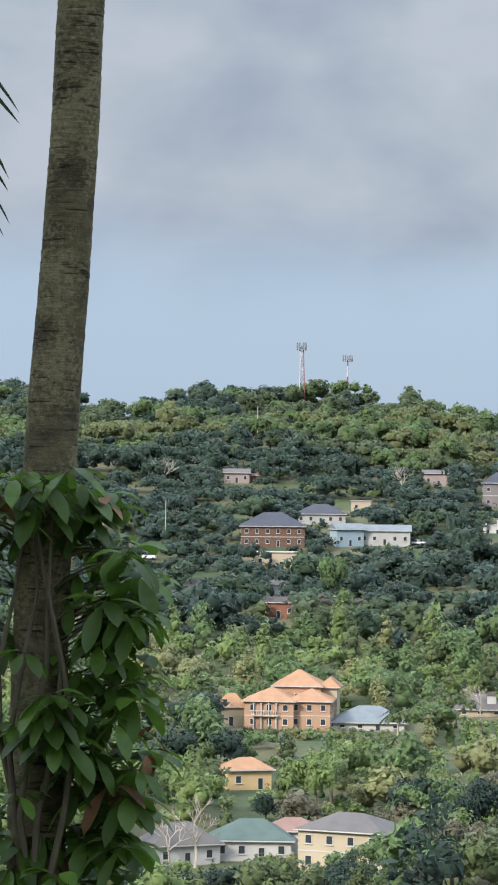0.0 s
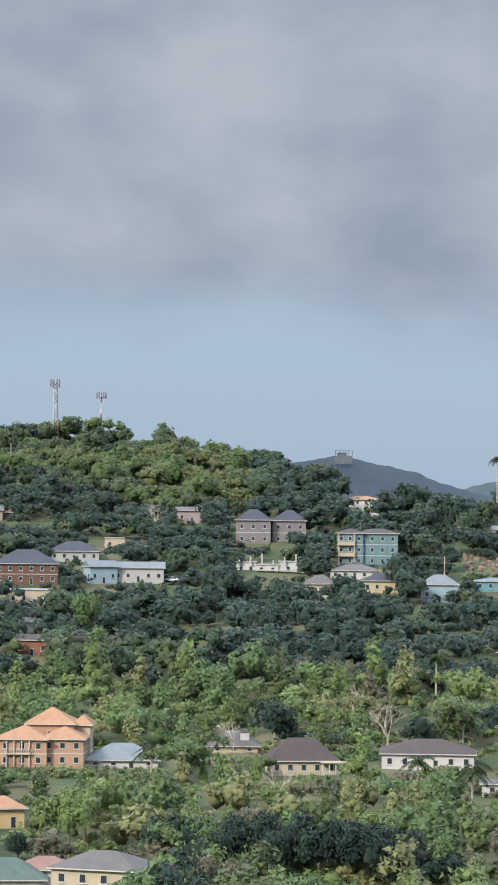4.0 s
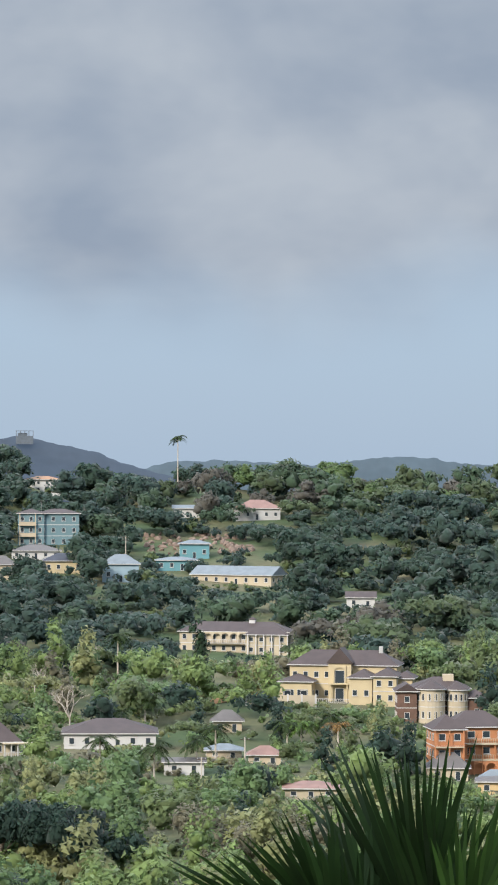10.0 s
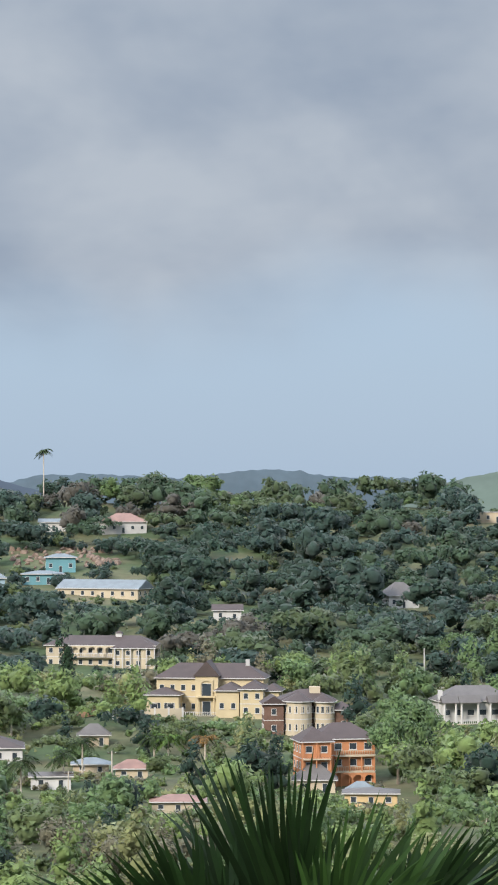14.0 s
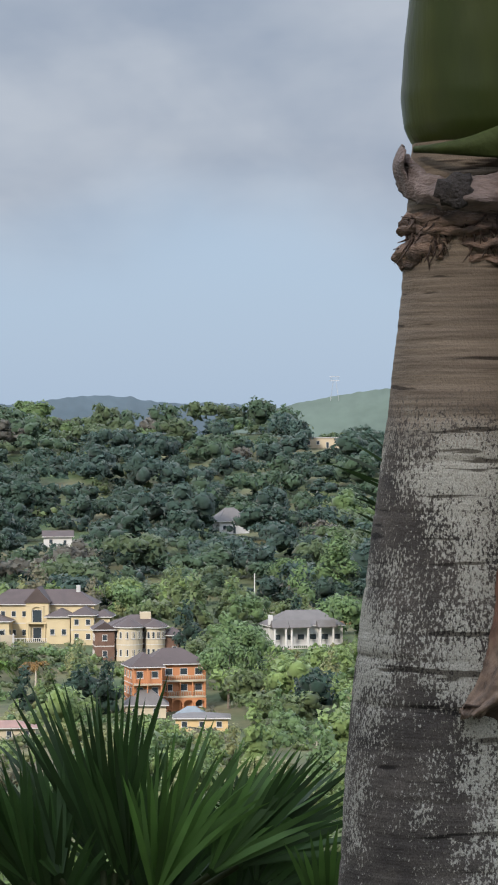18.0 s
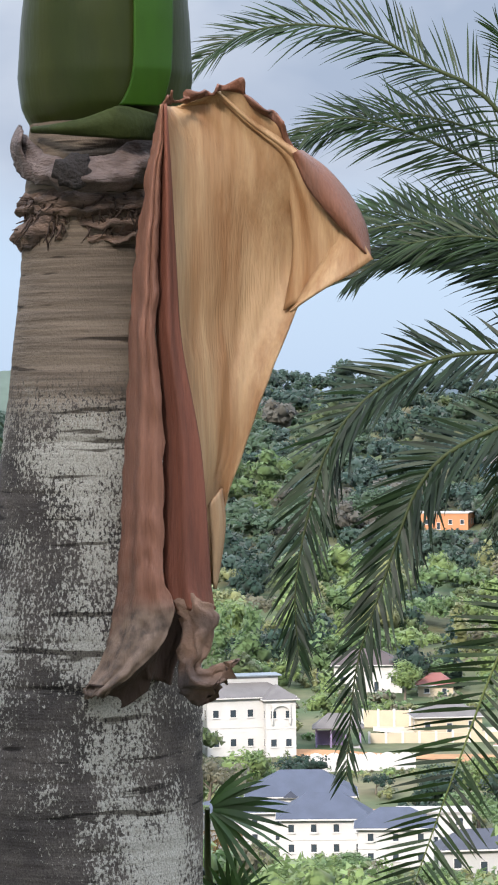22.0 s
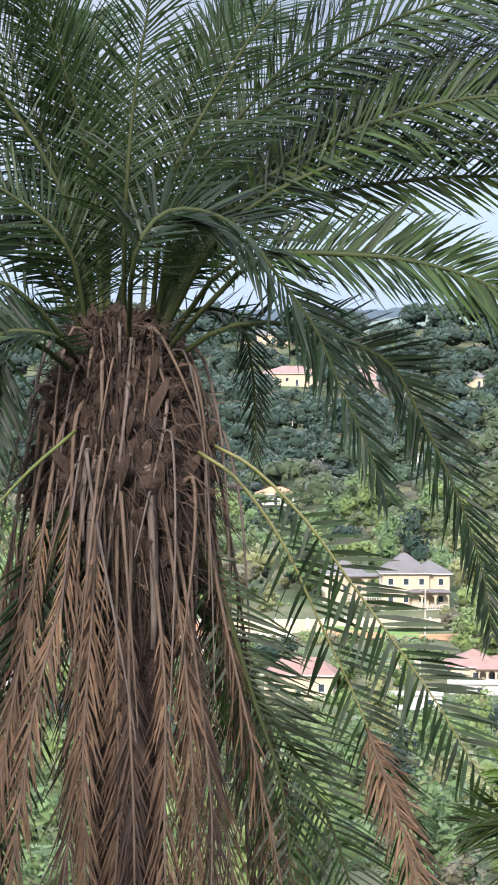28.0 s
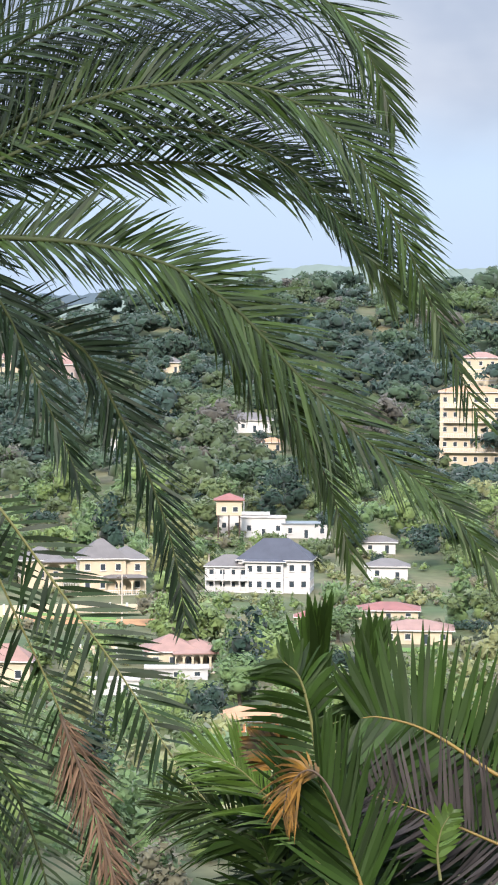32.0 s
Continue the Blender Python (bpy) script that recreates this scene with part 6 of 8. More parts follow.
for k in range(130):
    u = radians(rs.uniform(-92, 55))
    c = Vector(AXIS[-1]) + (Vector(AXIS[-2]) - Vector(AXIS[-1])) * rs.uniform(2.0, 3.0)
    p = c + Vector((math.sin(u), -math.cos(u), 0)) * 0.213
    d = Vector((rs.uniform(-.6, .6), 0, rs.uniform(-1, .1))) * rs.uniform(0.03, 0.10)
    tube(strands, [p, p + d * 0.5 + Vector((0, -0.012, 0)), p + d], [0.003, 0.0025, 0.001], 4)
tagged(part("fibre", strands, HUSK, royal, "frayed brown fibres"), kind="stuff")

# the shed sheath: a rusty folded outer margin and a broad straw-coloured inner face
RUST = material("rusty sheath back", (0.165, 0.066, 0.038), 0.6, 0.35, 5.0, 60.0, 0.25, stretch=(3, 3, 0.22), second=(0.135, 0.062, 0.040))
CHAR = material("weathered sheath tip", (0.20, 0.115, 0.075), 0.75, 0.4, 7.0, 40.0, 0.4, second=(0.055, 0.04, 0.035))
STRAW = material("straw sheath lining", (0.385, 0.240, 0.125), 0.6, 0.22, 7.0, 55.0, 0.2, stretch=(3.0, 3.0, 0.22), second=(0.24, 0.118, 0.05))
sheath = thing("shed_leaf_sheath", pose(0, 0, 0), "dry rust and straw coloured palm leaf sheath hanging on the trunk", "leaf sheath")


def weathered(name, high, low, z0, z1):
    """Fibrous sheath that greys towards its torn end, over an uneven line between two heights."""
    m = material(name, high, 0.65, 0.3, 5.0, 70.0, 0.3, stretch=(3, 3, 0.2), second=tuple(c * 0.55 for c in high))
    t = m.node_tree
    bsdf = t.nodes["Principled BSDF"]
    old = bsdf.inputs["Base Color"].links[0].from_socket
    tc, sep, n1, n2 = (t.nodes.new("ShaderNode" + k) for k in ("TexCoord", "SeparateXYZ", "TexNoise", "TexNoise"))
    n1.inputs["Scale"].default_value, n2.inputs["Scale"].default_value = 9.0, 26.0
    n1.inputs["Detail"].default_value = n2.inputs["Detail"].default_value = 6.0
    t.links.new(tc.outputs["Object"], sep.inputs[0])
    t.links.new(tc.outputs["Object"], n1.inputs["Vector"])
    t.links.new(tc.outputs["Object"], n2.inputs["Vector"])
    shift, way = t.nodes.new("ShaderNodeMath"), t.nodes.new("ShaderNodeMapRange")
    shift.operation = "MULTIPLY_ADD"
    shift.inputs[1].default_value = 0.35
    t.links.new(n1.outputs["Fac"], shift.inputs[0])
    t.links.new(sep.outputs["Z"], shift.inputs[2])
    way.inputs["From Min"].default_value, way.inputs["From Max"].default_value = z0 + 0.17, z1 + 0.17
    t.links.new(shift.outputs[0], way.inputs["Value"])
    ramp = t.nodes.new("ShaderNodeValToRGB")
    ramp.color_ramp.elements[0].position, ramp.color_ramp.elements[0].color = 0.36, (*[c * 0.3 for c in low], 1)
    ramp.color_ramp.elements[1].position, ramp.color_ramp.elements[1].color = 0.60, (*low, 1)
    t.links.new(n2.outputs["Fac"], ramp.inputs[0])
    mix = t.nodes.new("ShaderNodeMix")
    mix.data_type = "RGBA"
    t.links.new(way.outputs[0], mix.inputs["Factor"])
    t.links.new(old, mix.inputs["A"])
    t.links.new(ramp.outputs[0], mix.inputs["B"])
    t.links.new(mix.outputs["Result"], bsdf.inputs["Base Color"])
    return m


BACK = weathered("brown sheath back", (0.225, 0.098, 0.060), (0.215, 0.140, 0.098), -0.42, -0.56)
REDBACK = weathered("red-brown sheath back", (0.185, 0.060, 0.034), (0.22, 0.13, 0.07), -0.44, -0.60)
FOLD_L = [(2.908, 6.750, 0.755), (2.883, 6.776, 0.615), (2.859, 6.800, 0.432), (2.844, 6.816, 0.233), (2.831, 6.826, -0.024), (2.812, 6.827, -0.309), (2.804, 6.821, -0.440)]
FOLD_R = [(2.892, 6.692, 0.749), (2.910, 6.705, 0.540), (2.925, 6.717, 0.330), (2.935, 6.712, 0.150), (2.975, 6.698, -0.10), (2.987, 6.686, -0.310), (2.990, 6.678, -0.440)]
CREASE = [tuple(0.5 * (p + q) - c) for p, q, c in zip(np.array(FOLD_L), np.array(FOLD_R), np.array((0.397, 0.918, 0.0)) * np.linspace(0.02, 0.055, 7)[:, None])]
v, t = sheet(panel(FOLD_L + [(2.785, 6.822, -0.540), (2.755, 6.826, -0.625), (2.726, 6.834, -0.685), (2.700, 6.837, -0.722)], CREASE + [(2.893, 6.690, -0.520), (2.862, 6.688, -0.590), (2.812, 6.705, -0.655), (2.722, 6.745, -0.728)], n=110, m=30, bulge=0.035, flute=0.007, waves=2.5, torn=0.006), 0.006)
v = crumpled(v, 0.008, 14.0)
part("outer_fold", mesh_from("outer_fold", v, t, BACK, smooth=True), None, sheath, "brown folded sheath back greying to a torn spout")
v, t = sheet(panel([tuple(np.array(p) + (0.016, 0.037, 0.0)) for p in CREASE] + [(2.905, 6.700, -0.515)], FOLD_R + [(2.997, 6.672, -0.520)], n=70, m=22, bulge=0.030, flute=0.006, waves=2.0, torn=0.004), 0.006)
part("inner_margin", mesh_from("inner_margin", v, t, REDBACK, smooth=True), None, sheath, "red-brown inner margin of the sheath")
v, t = sheet(panel([(2.895, 6.734, 0.753), (2.914, 6.740, 0.627), (2.925, 6.752, 0.401), (2.931, 6.758, 0.231), (2.956, 6.751, 0.060), (2.979, 6.740, -0.111), (2.986, 6.733, -0.254), (2.987, 6.722, -0.454)], [(2.992, 6.778, 0.767), (3.108, 6.723, 0.791), (3.253, 6.693, 0.644), (3.362, 6.747, 0.407), (3.280, 6.751, 0.243), (3.185, 6.735, 0.058), (3.122, 6.763, -0.129), (3.073, 6.780, -0.301), (3.051, 6.780, -0.466)], n=60, m=40, bulge=-0.06, flute=0.0022, waves=5), 0.005)
v = crumpled(v, 0.006, 6.0)
part("inner_face", mesh_from("inner_face", v, t, STRAW, smooth=True), None, sheath, "straw-coloured fibrous sheath lining")
v, t = sheet(panel([(3.076, 6.804, 0.792), (3.149, 6.780, 0.709), (3.230, 6.751, 0.622), (3.258, 6.746, 0.521), (3.267, 6.752, 0.377), (3.248, 6.767, 0.239)], [(3.060, 6.745, 0.793), (3.145, 6.720, 0.719), (3.257, 6.680, 0.638), (3.330, 6.650, 0.541), (3.400, 6.610, 0.397), (3.412, 6.600, 0.363)], n=40, m=20, bulge=0.03, flute=0.004, waves=3), 0.006)
part("curled_flap", mesh_from("curled_flap", v, t, STRAW, smooth=True), None, sheath)
v, t = sheet(panel([(3.397, 6.553, 0.362), (3.349, 6.579, 0.326), (3.292, 6.610, 0.291), (3.241, 6.636, 0.256), (3.209, 6.653, 0.231)], [(3.349, 6.699, 0.549), (3.357, 6.698, 0.505), (3.344, 6.711, 0.419), (3.310, 6.733, 0.333), (3.276, 6.753, 0.249)], n=24, m=14, bulge=0.02), 0.006)
part("folded_tip", mesh_from("folded_tip", v, t, STRAW, smooth=True), None, sheath)
v, t = sheet(panel([(3.222, 6.650, 0.632), (3.232, 6.635, 0.590), (3.252, 6.622, 0.540), (3.305, 6.600, 0.470), (3.372, 6.585, 0.395)], [(3.256, 6.665, 0.640), (3.316, 6.642, 0.592), (3.372, 6.620, 0.520), (3.404, 6.604, 0.445), (3.412, 6.596, 0.362)], n=26, m=12, bulge=0.035), 0.006)
part("rolled_rim", mesh_from("rolled_rim", v, t, RUST, smooth=True), None, sheath)
edge_at, _ = smooth_path([(2.897, 6.728, 0.755), (2.945, 6.752, 0.768), (2.992, 6.772, 0.770), (3.050, 6.748, 0.795), (3.108, 6.718, 0.790), (3.180, 6.700, 0.725), (3.253, 6.688, 0.644)], 90)
u = np.linspace(0, 1, 90)
rows = [edge_at + np.stack([0.010 * np.sin(31 * u + f), -0.018 * f + 0.014 * f * np.sin(47 * u), 0.014 * f * (1 + 0.9 * np.sin(23 * u) + 0.5 * np.sin(61 * u + 1)) - 0.004], 1) for f in (0.0, 0.35, 0.7, 1.0)]
v, t = sheet(rows, 0.006)
part("ruffled_rim", mesh_from("ruffled_rim", v, t, RUST, smooth=True), None, sheath, "crimped dark brown rim")
v, t = sheet(panel([(3.007, 6.723, -0.255), (3.012, 6.717, -0.354), (3.013, 6.710, -0.461)], [(3.064, 6.765, -0.214), (3.069, 6.759, -0.315), (3.043, 6.761, -0.472)], n=16, m=8, bulge=0.02), 0.005)
part("inner_fold", mesh_from("inner_fold", v, t, STRAW, smooth=True), None, sheath)
# torn lower end: a spout to one side and a curled rag on the other
v, t = sheet(panel([(2.706, 6.837, -0.726), (2.738, 6.821, -0.755), (2.790, 6.799, -0.766), (2.858, 6.775, -0.722)], [(2.691, 6.759, -0.697), (2.737, 6.741, -0.698), (2.797, 6.720, -0.657), (2.873, 6.697, -0.561)], n=20, m=10, bulge=-0.03), 0.006)
part("spout_lining", mesh_from("spout_lining", v, t, HUSK, smooth=True), None, sheath)
v, t = sheet(panel([(2.898, 6.716, -0.464), (2.915, 6.704, -0.535), (2.915, 6.696, -0.619), (2.907, 6.692, -0.690), (2.924, 6.680, -0.732), (2.968, 6.658, -0.754)], [(2.979, 6.635, -0.491), (2.985, 6.629, -0.534), (2.969, 6.630, -0.603), (2.944, 6.635, -0.659), (2.989, 6.615, -0.660), (3.018, 6.603, -0.646)], n=28, m=14, bulge=0.03, flute=0.014, waves=2, torn=0.016), 0.007)
v = crumpled(v, 0.016, 22.0)
part("torn_rag", mesh_from("torn_rag", v, t, CHAR, smooth=True), None, sheath, "dark curled rag of torn sheath")
v, t = sheet(panel([(2.901, 6.758, -0.466), (2.871, 6.764, -0.565), (2.848, 6.767, -0.635), (2.851, 6.760, -0.692)], [(3.001, 6.756, -0.499), (2.971, 6.762, -0.584), (2.934, 6.772, -0.655), (2.918, 6.773, -0.711)], n=18, m=10, bulge=-0.04), 0.006)
part("torn_lining", mesh_from("torn_lining", v, t, HUSK, smooth=True), None, sheath)

# -- date palm: shaggy trunk head, arching green fronds, skirt of dead fronds --
date_palm = thing("date_palm", pose(0, 0, 0), "date palm with arching green fronds and brown dead skirt", "palm tree")
hub = Vector((7.759, 11.856, -0.048))
base_z = on_ground(hub.x, hub.y)
line = [(7.667, 11.644, -2.518), (7.727, 11.753, -1.705), (7.748, 11.807, -1.156), (7.754, 11.837, -0.741), (7.757, 11.852, -0.380), (7.759, 11.856, -0.159), (7.759, 11.856, -0.020), (7.761, 11.855, 0.119)]
line = [(line[0][0] + 0.05, line[0][1], base_z - 0.3), (line[0][0] + 0.02, line[0][1], (base_z + line[0][2]) / 2)] + line
at, _ = smooth_path(line, 160)
rad = np.interp(np.linspace(0, 1, 160), np.linspace(0, 1, len(line)), [0.25, 0.20, 0.17, 0.21, 0.35, 0.42, 0.34, 0.25, 0.16, 0.05])
wob = np.random.default_rng(4)
ph = wob.uniform(0, 6, 8)
v, t = lathe(at, rad, 56, lambda k, u: 1 + 0.05 * np.sin(7 * u + k * 0.45) + 0.05 * np.sin(11 * u - k * 0.6 + ph[0]) + 0.02 * np.sin(23 * u + k * 1.3))
part("trunk", mesh_from("trunk", v, t, FIBRE, smooth=False), None, date_palm, "fibrous dark brown trunk head")
bm = bmesh.new()
tube(bm, [(0, 0, 0), (0, -0.05, 0.10), (0, -0.10, 0.24), (0, -0.11, 0.34)], [0.075, 0.06, 0.042, 0.022], 6)
for x in bm.verts:
    x.co.y = x.co.y * 1.0 + (-0.02 if abs(x.co.x) < 0.03 else 0.01)
OLDBASE = material("old dark leaf base", (0.062, 0.040, 0.029), 0.88, 0.4, 8.0, 60.0, 0.5, per_piece=0.4)
stub = bpy.data.meshes.new("leaf_base")
bm.to_mesh(stub)
bm.free()
stub.materials.append(OLDBASE)
rs = random.Random(8)
for k in range(156):
    f = 0.42 + 0.53 * k / 156
    i = int(f * 159)
    u = k * 2.39996
    m = Matrix.Translation(at[i]) @ pose(0, 0, 0, 0, 0, math.degrees(u)) @ pose(0, -rad[i] * 0.86, 0, rs.uniform(-20, 40), rs.uniform(-15, 15), rs.uniform(-20, 20))
    part("leaf_base", stub, None, date_palm, at=m @ Matrix.Diagonal((0.48 * (1 - 0.6 * (k / 156) ** 2), 0.56 * (1 - 0.65 * (k / 156) ** 2), rs.uniform(0.3, 0.75) * (1.25 - 0.75 * k / 156), 1)))
strands = bmesh.new()
for k in range(5000):
    f = rs.uniform(0.40, 0.96)
    i = int(f * 159)
    u = rs.uniform(0, math.tau)
    o = Vector((math.cos(u), math.sin(u), 0))
    p = Vector(at[i]) + o * rad[i] * 0.95
    d = (o * rs.uniform(0.1, 0.8) + Vector((rs.uniform(-.6, .6), rs.uniform(-.6, .6), rs.uniform(-1.6, .6)))) * rs.uniform(0.05, 0.26)
    tube(strands, [p, p + d * 0.55 + Vector((0, 0, 0.01)), p + d + Vector((0, 0, -0.03))], [0.004, 0.003, 0.001], 3, cap=False)
tagged(part("fibre", strands, material("dark dry fibre", (0.050, 0.032, 0.023), 0.9, 0.4, 6.0, 40.0, per_piece=0.5), date_palm, "bristling dry fibres and spines"), kind="stuff")

LIVE = [
    [(7.794, 11.832, 0.028), (7.479, 12.011, 0.750), (7.010, 12.228, 1.443), (6.714, 12.369, 1.639), (6.464, 12.480, 1.792), (6.168, 12.622, 1.842), (5.922, 12.745, 1.799), (5.727, 12.852, 1.666)],
    [(7.904, 12.000, -0.028), (7.610, 12.172, 0.621), (7.220, 12.379, 1.046), (6.923, 12.530, 1.247), (6.673, 12.653, 1.362), (6.448, 12.764, 1.407), (6.275, 12.860, 1.313)],
    [(7.550, 11.514, -0.080), (7.112, 11.789, 0.196), (6.788, 11.978, 0.228), (6.552, 12.110, 0.178), (6.313, 12.238, 0.021), (6.140, 12.323, -0.220), (6.034, 12.363, -0.596), (5.978, 12.370, -0.918), (5.983, 12.341, -1.226)],
    [(7.451, 11.339, -0.131), (7.052, 11.593, -0.046), (6.778, 11.755, -0.121), (6.545, 11.885, -0.250), (6.424, 11.946, -0.408), (6.349, 11.978, -0.593), (6.243, 12.014, -0.910), (6.132, 12.040, -1.251), (6.057, 12.013, -1.761)],
    [(7.716, 11.764, -0.054), (7.407, 11.958, 0.307), (7.077, 12.145, 0.615), (6.789, 12.302, 0.730), (6.548, 12.433, 0.707), (6.378, 12.527, 0.600)],
    [(7.398, 11.376, -0.053), (7.175, 11.518, -0.037), (6.971, 11.642, -0.021), (6.924, 11.670, -0.153), (6.897, 11.681, -0.366), (6.873, 11.686, -0.578), (6.850, 11.683, -0.843)],
    [(7.322, 11.187, -0.045), (7.370, 11.151, 0.294), (7.463, 11.081, 0.516), (7.613, 10.977, 0.551), (7.786, 10.859, 0.453), (7.938, 10.756, 0.218), (8.066, 10.663, -0.003), (8.158, 10.589, -0.277), (8.247, 10.509, -0.538), (8.315, 10.441, -0.773)],
    [(7.570, 11.502, -0.060), (7.959, 11.237, 0.009), (8.264, 11.014, 0.015), (8.478, 10.850, -0.083), (8.604, 10.749, -0.191), (8.696, 10.668, -0.419), (8.784, 10.583, -0.660), (8.858, 10.501, -0.928), (8.903, 10.435, -1.195), (8.916, 10.391, -1.448)],
    [(7.666, 11.676, -0.012), (8.124, 11.347, 0.614), (8.461, 11.078, 0.902), (8.753, 10.836, 1.053), (9.000, 10.625, 1.115), (9.246, 10.412, 1.118), (9.473, 10.216, 1.020), (9.661, 10.057, 0.819), (9.831, 9.914, 0.467), (9.963, 9.792, 0.060), (10.121, 9.616, -0.497)],
    [(7.392, 11.258, -0.051), (7.882, 10.918, 0.306), (8.216, 10.668, 0.348), (8.505, 10.441, 0.312), (8.749, 10.240, 0.209), (8.949, 10.068, 0.026), (9.125, 9.906, -0.223), (9.295, 9.738, -0.471), (9.478, 9.546, -0.680), (9.655, 9.348, -0.901), (9.777, 9.190, -1.174)],
    [(7.557, 11.509, -0.039), (7.970, 11.223, 0.312), (8.313, 10.970, 0.369), (8.589, 10.757, 0.345), (8.861, 10.537, 0.253), (9.067, 10.363, 0.053), (9.209, 10.236, -0.215), (9.345, 10.102, -0.484), (9.455, 9.980, -0.779), (9.524, 9.873, -1.181)],
    [(7.721, 11.760, -0.012), (8.098, 11.497, 0.427), (8.488, 11.202, 0.649), (8.809, 10.947, 0.721), (9.104, 10.702, 0.744), (9.373, 10.468, 0.713), (9.601, 10.268, 0.592), (9.786, 10.102, 0.360), (9.909, 9.988, 0.087)],
    [(7.819, 11.935, 0.029), (8.116, 11.714, 0.707), (8.497, 11.399, 1.207), (8.850, 11.090, 1.512), (9.222, 10.762, 1.653), (9.511, 10.507, 1.655), (9.766, 10.292, 1.521), (9.925, 10.176, 1.249), (10.022, 10.113, 0.947)],
    [(7.940, 12.095, 0.015), (8.279, 11.852, 0.578), (8.674, 11.542, 0.947), (9.015, 11.251, 1.230), (9.375, 10.939, 1.345), (9.694, 10.663, 1.293), (9.955, 10.446, 1.072), (10.154, 10.283, 0.737), (10.265, 10.190, 0.400)],
    [(7.728, 11.758, 0.022), (8.082, 11.507, 0.476), (8.428, 11.237, 0.805), (8.807, 10.923, 1.037), (9.177, 10.602, 1.143), (9.488, 10.340, 0.993)],
    [(7.892, 12.008, 0.050), (8.183, 11.798, 0.570), (8.512, 11.537, 0.962), (8.896, 11.213, 1.266), (9.273, 10.886, 1.402), (9.632, 10.580, 1.317)],
    [(7.611, 11.593, -0.012), (8.003, 11.316, 0.475), (8.384, 11.021, 0.774), (8.740, 10.733, 0.886), (9.029, 10.490, 0.889), (9.297, 10.262, 0.784), (9.504, 10.086, 0.570), (9.648, 9.959, 0.301)],
    [(7.490, 11.435, 0.034), (7.502, 11.415, 0.541), (7.518, 11.363, 1.096), (7.553, 11.288, 1.541), (7.562, 11.208, 2.005)],
    [(7.798, 11.951, 0.050), (7.665, 12.029, 0.425), (7.488, 12.112, 0.922), (7.303, 12.179, 1.385), (7.066, 12.262, 1.814)],
    [(7.613, 11.593, 0.035), (7.830, 11.431, 0.631), (8.079, 11.224, 1.061), (8.320, 11.007, 1.408), (8.555, 10.787, 1.671)],
    [(7.859, 12.030, 0.036), (7.760, 12.073, 0.707), (7.595, 12.126, 1.316), (7.398, 12.176, 1.859)],
    [(7.740, 11.869, 0.041), (7.514, 12.004, 0.483), (7.177, 12.194, 0.758), (6.839, 12.379, 0.865), (6.478, 12.573, 0.835), (6.189, 12.729, 0.642)],
    [(7.911, 12.116, 0.070), (7.742, 12.208, 0.634), (7.464, 12.348, 1.082), (7.065, 12.554, 1.358), (6.644, 12.772, 1.436), (6.279, 12.972, 1.266)],
    [(7.971, 12.196, 0.099), (7.912, 12.211, 0.752), (7.769, 12.251, 1.343), (7.576, 12.315, 1.787), (7.359, 12.389, 2.142)],
    [(8.030, 12.277, 0.099), (8.181, 12.151, 0.786), (8.367, 11.969, 1.381), (8.633, 11.708, 1.883)],
    [(7.954, 12.087, -0.049), (8.201, 11.921, 0.080), (8.410, 11.775, 0.066), (8.467, 11.733, -0.160), (8.481, 11.717, -0.415), (8.482, 11.702, -0.699)],
    [(7.962, 12.202, -0.049), (7.734, 12.347, 0.064), (7.492, 12.496, 0.063), (7.321, 12.596, -0.079), (7.245, 12.635, -0.335), (7.214, 12.639, -0.676)],
    [(7.563, 11.507, 0.048), (7.727, 11.377, 0.679), (7.946, 11.177, 1.238), (8.194, 10.932, 1.711), (8.502, 10.639, 2.021)],
    [(7.634, 11.699, 0.035), (7.436, 11.820, 0.388), (7.176, 11.967, 0.658), (6.869, 12.137, 0.790), (6.540, 12.319, 0.759)],
    [(7.871, 12.022, 0.084), (7.735, 12.084, 0.785), (7.527, 12.163, 1.371), (7.265, 12.259, 1.841)],
]
rs = random.Random(21)
# younger fronds that stand just behind and above the outer ones
for k, away, rise in ((8, 0.35, 0.16), (11, 0.30, 0.22), (12, 0.25, -0.14), (13, 0.35, -0.20), (14, 0.40, 0.12), (15, 0.30, 0.18), (16, 0.45, 0.10)):
    LIVE.append([(x + 0.55 * away * s0, y + 0.84 * away * s0, z + rise * s0) for (x, y, z), s0 in zip(LIVE[k], np.linspace(0.2, 1.0, len(LIVE[k])))])
across = Vector((hub.y, -hub.x, 0)).normalized()
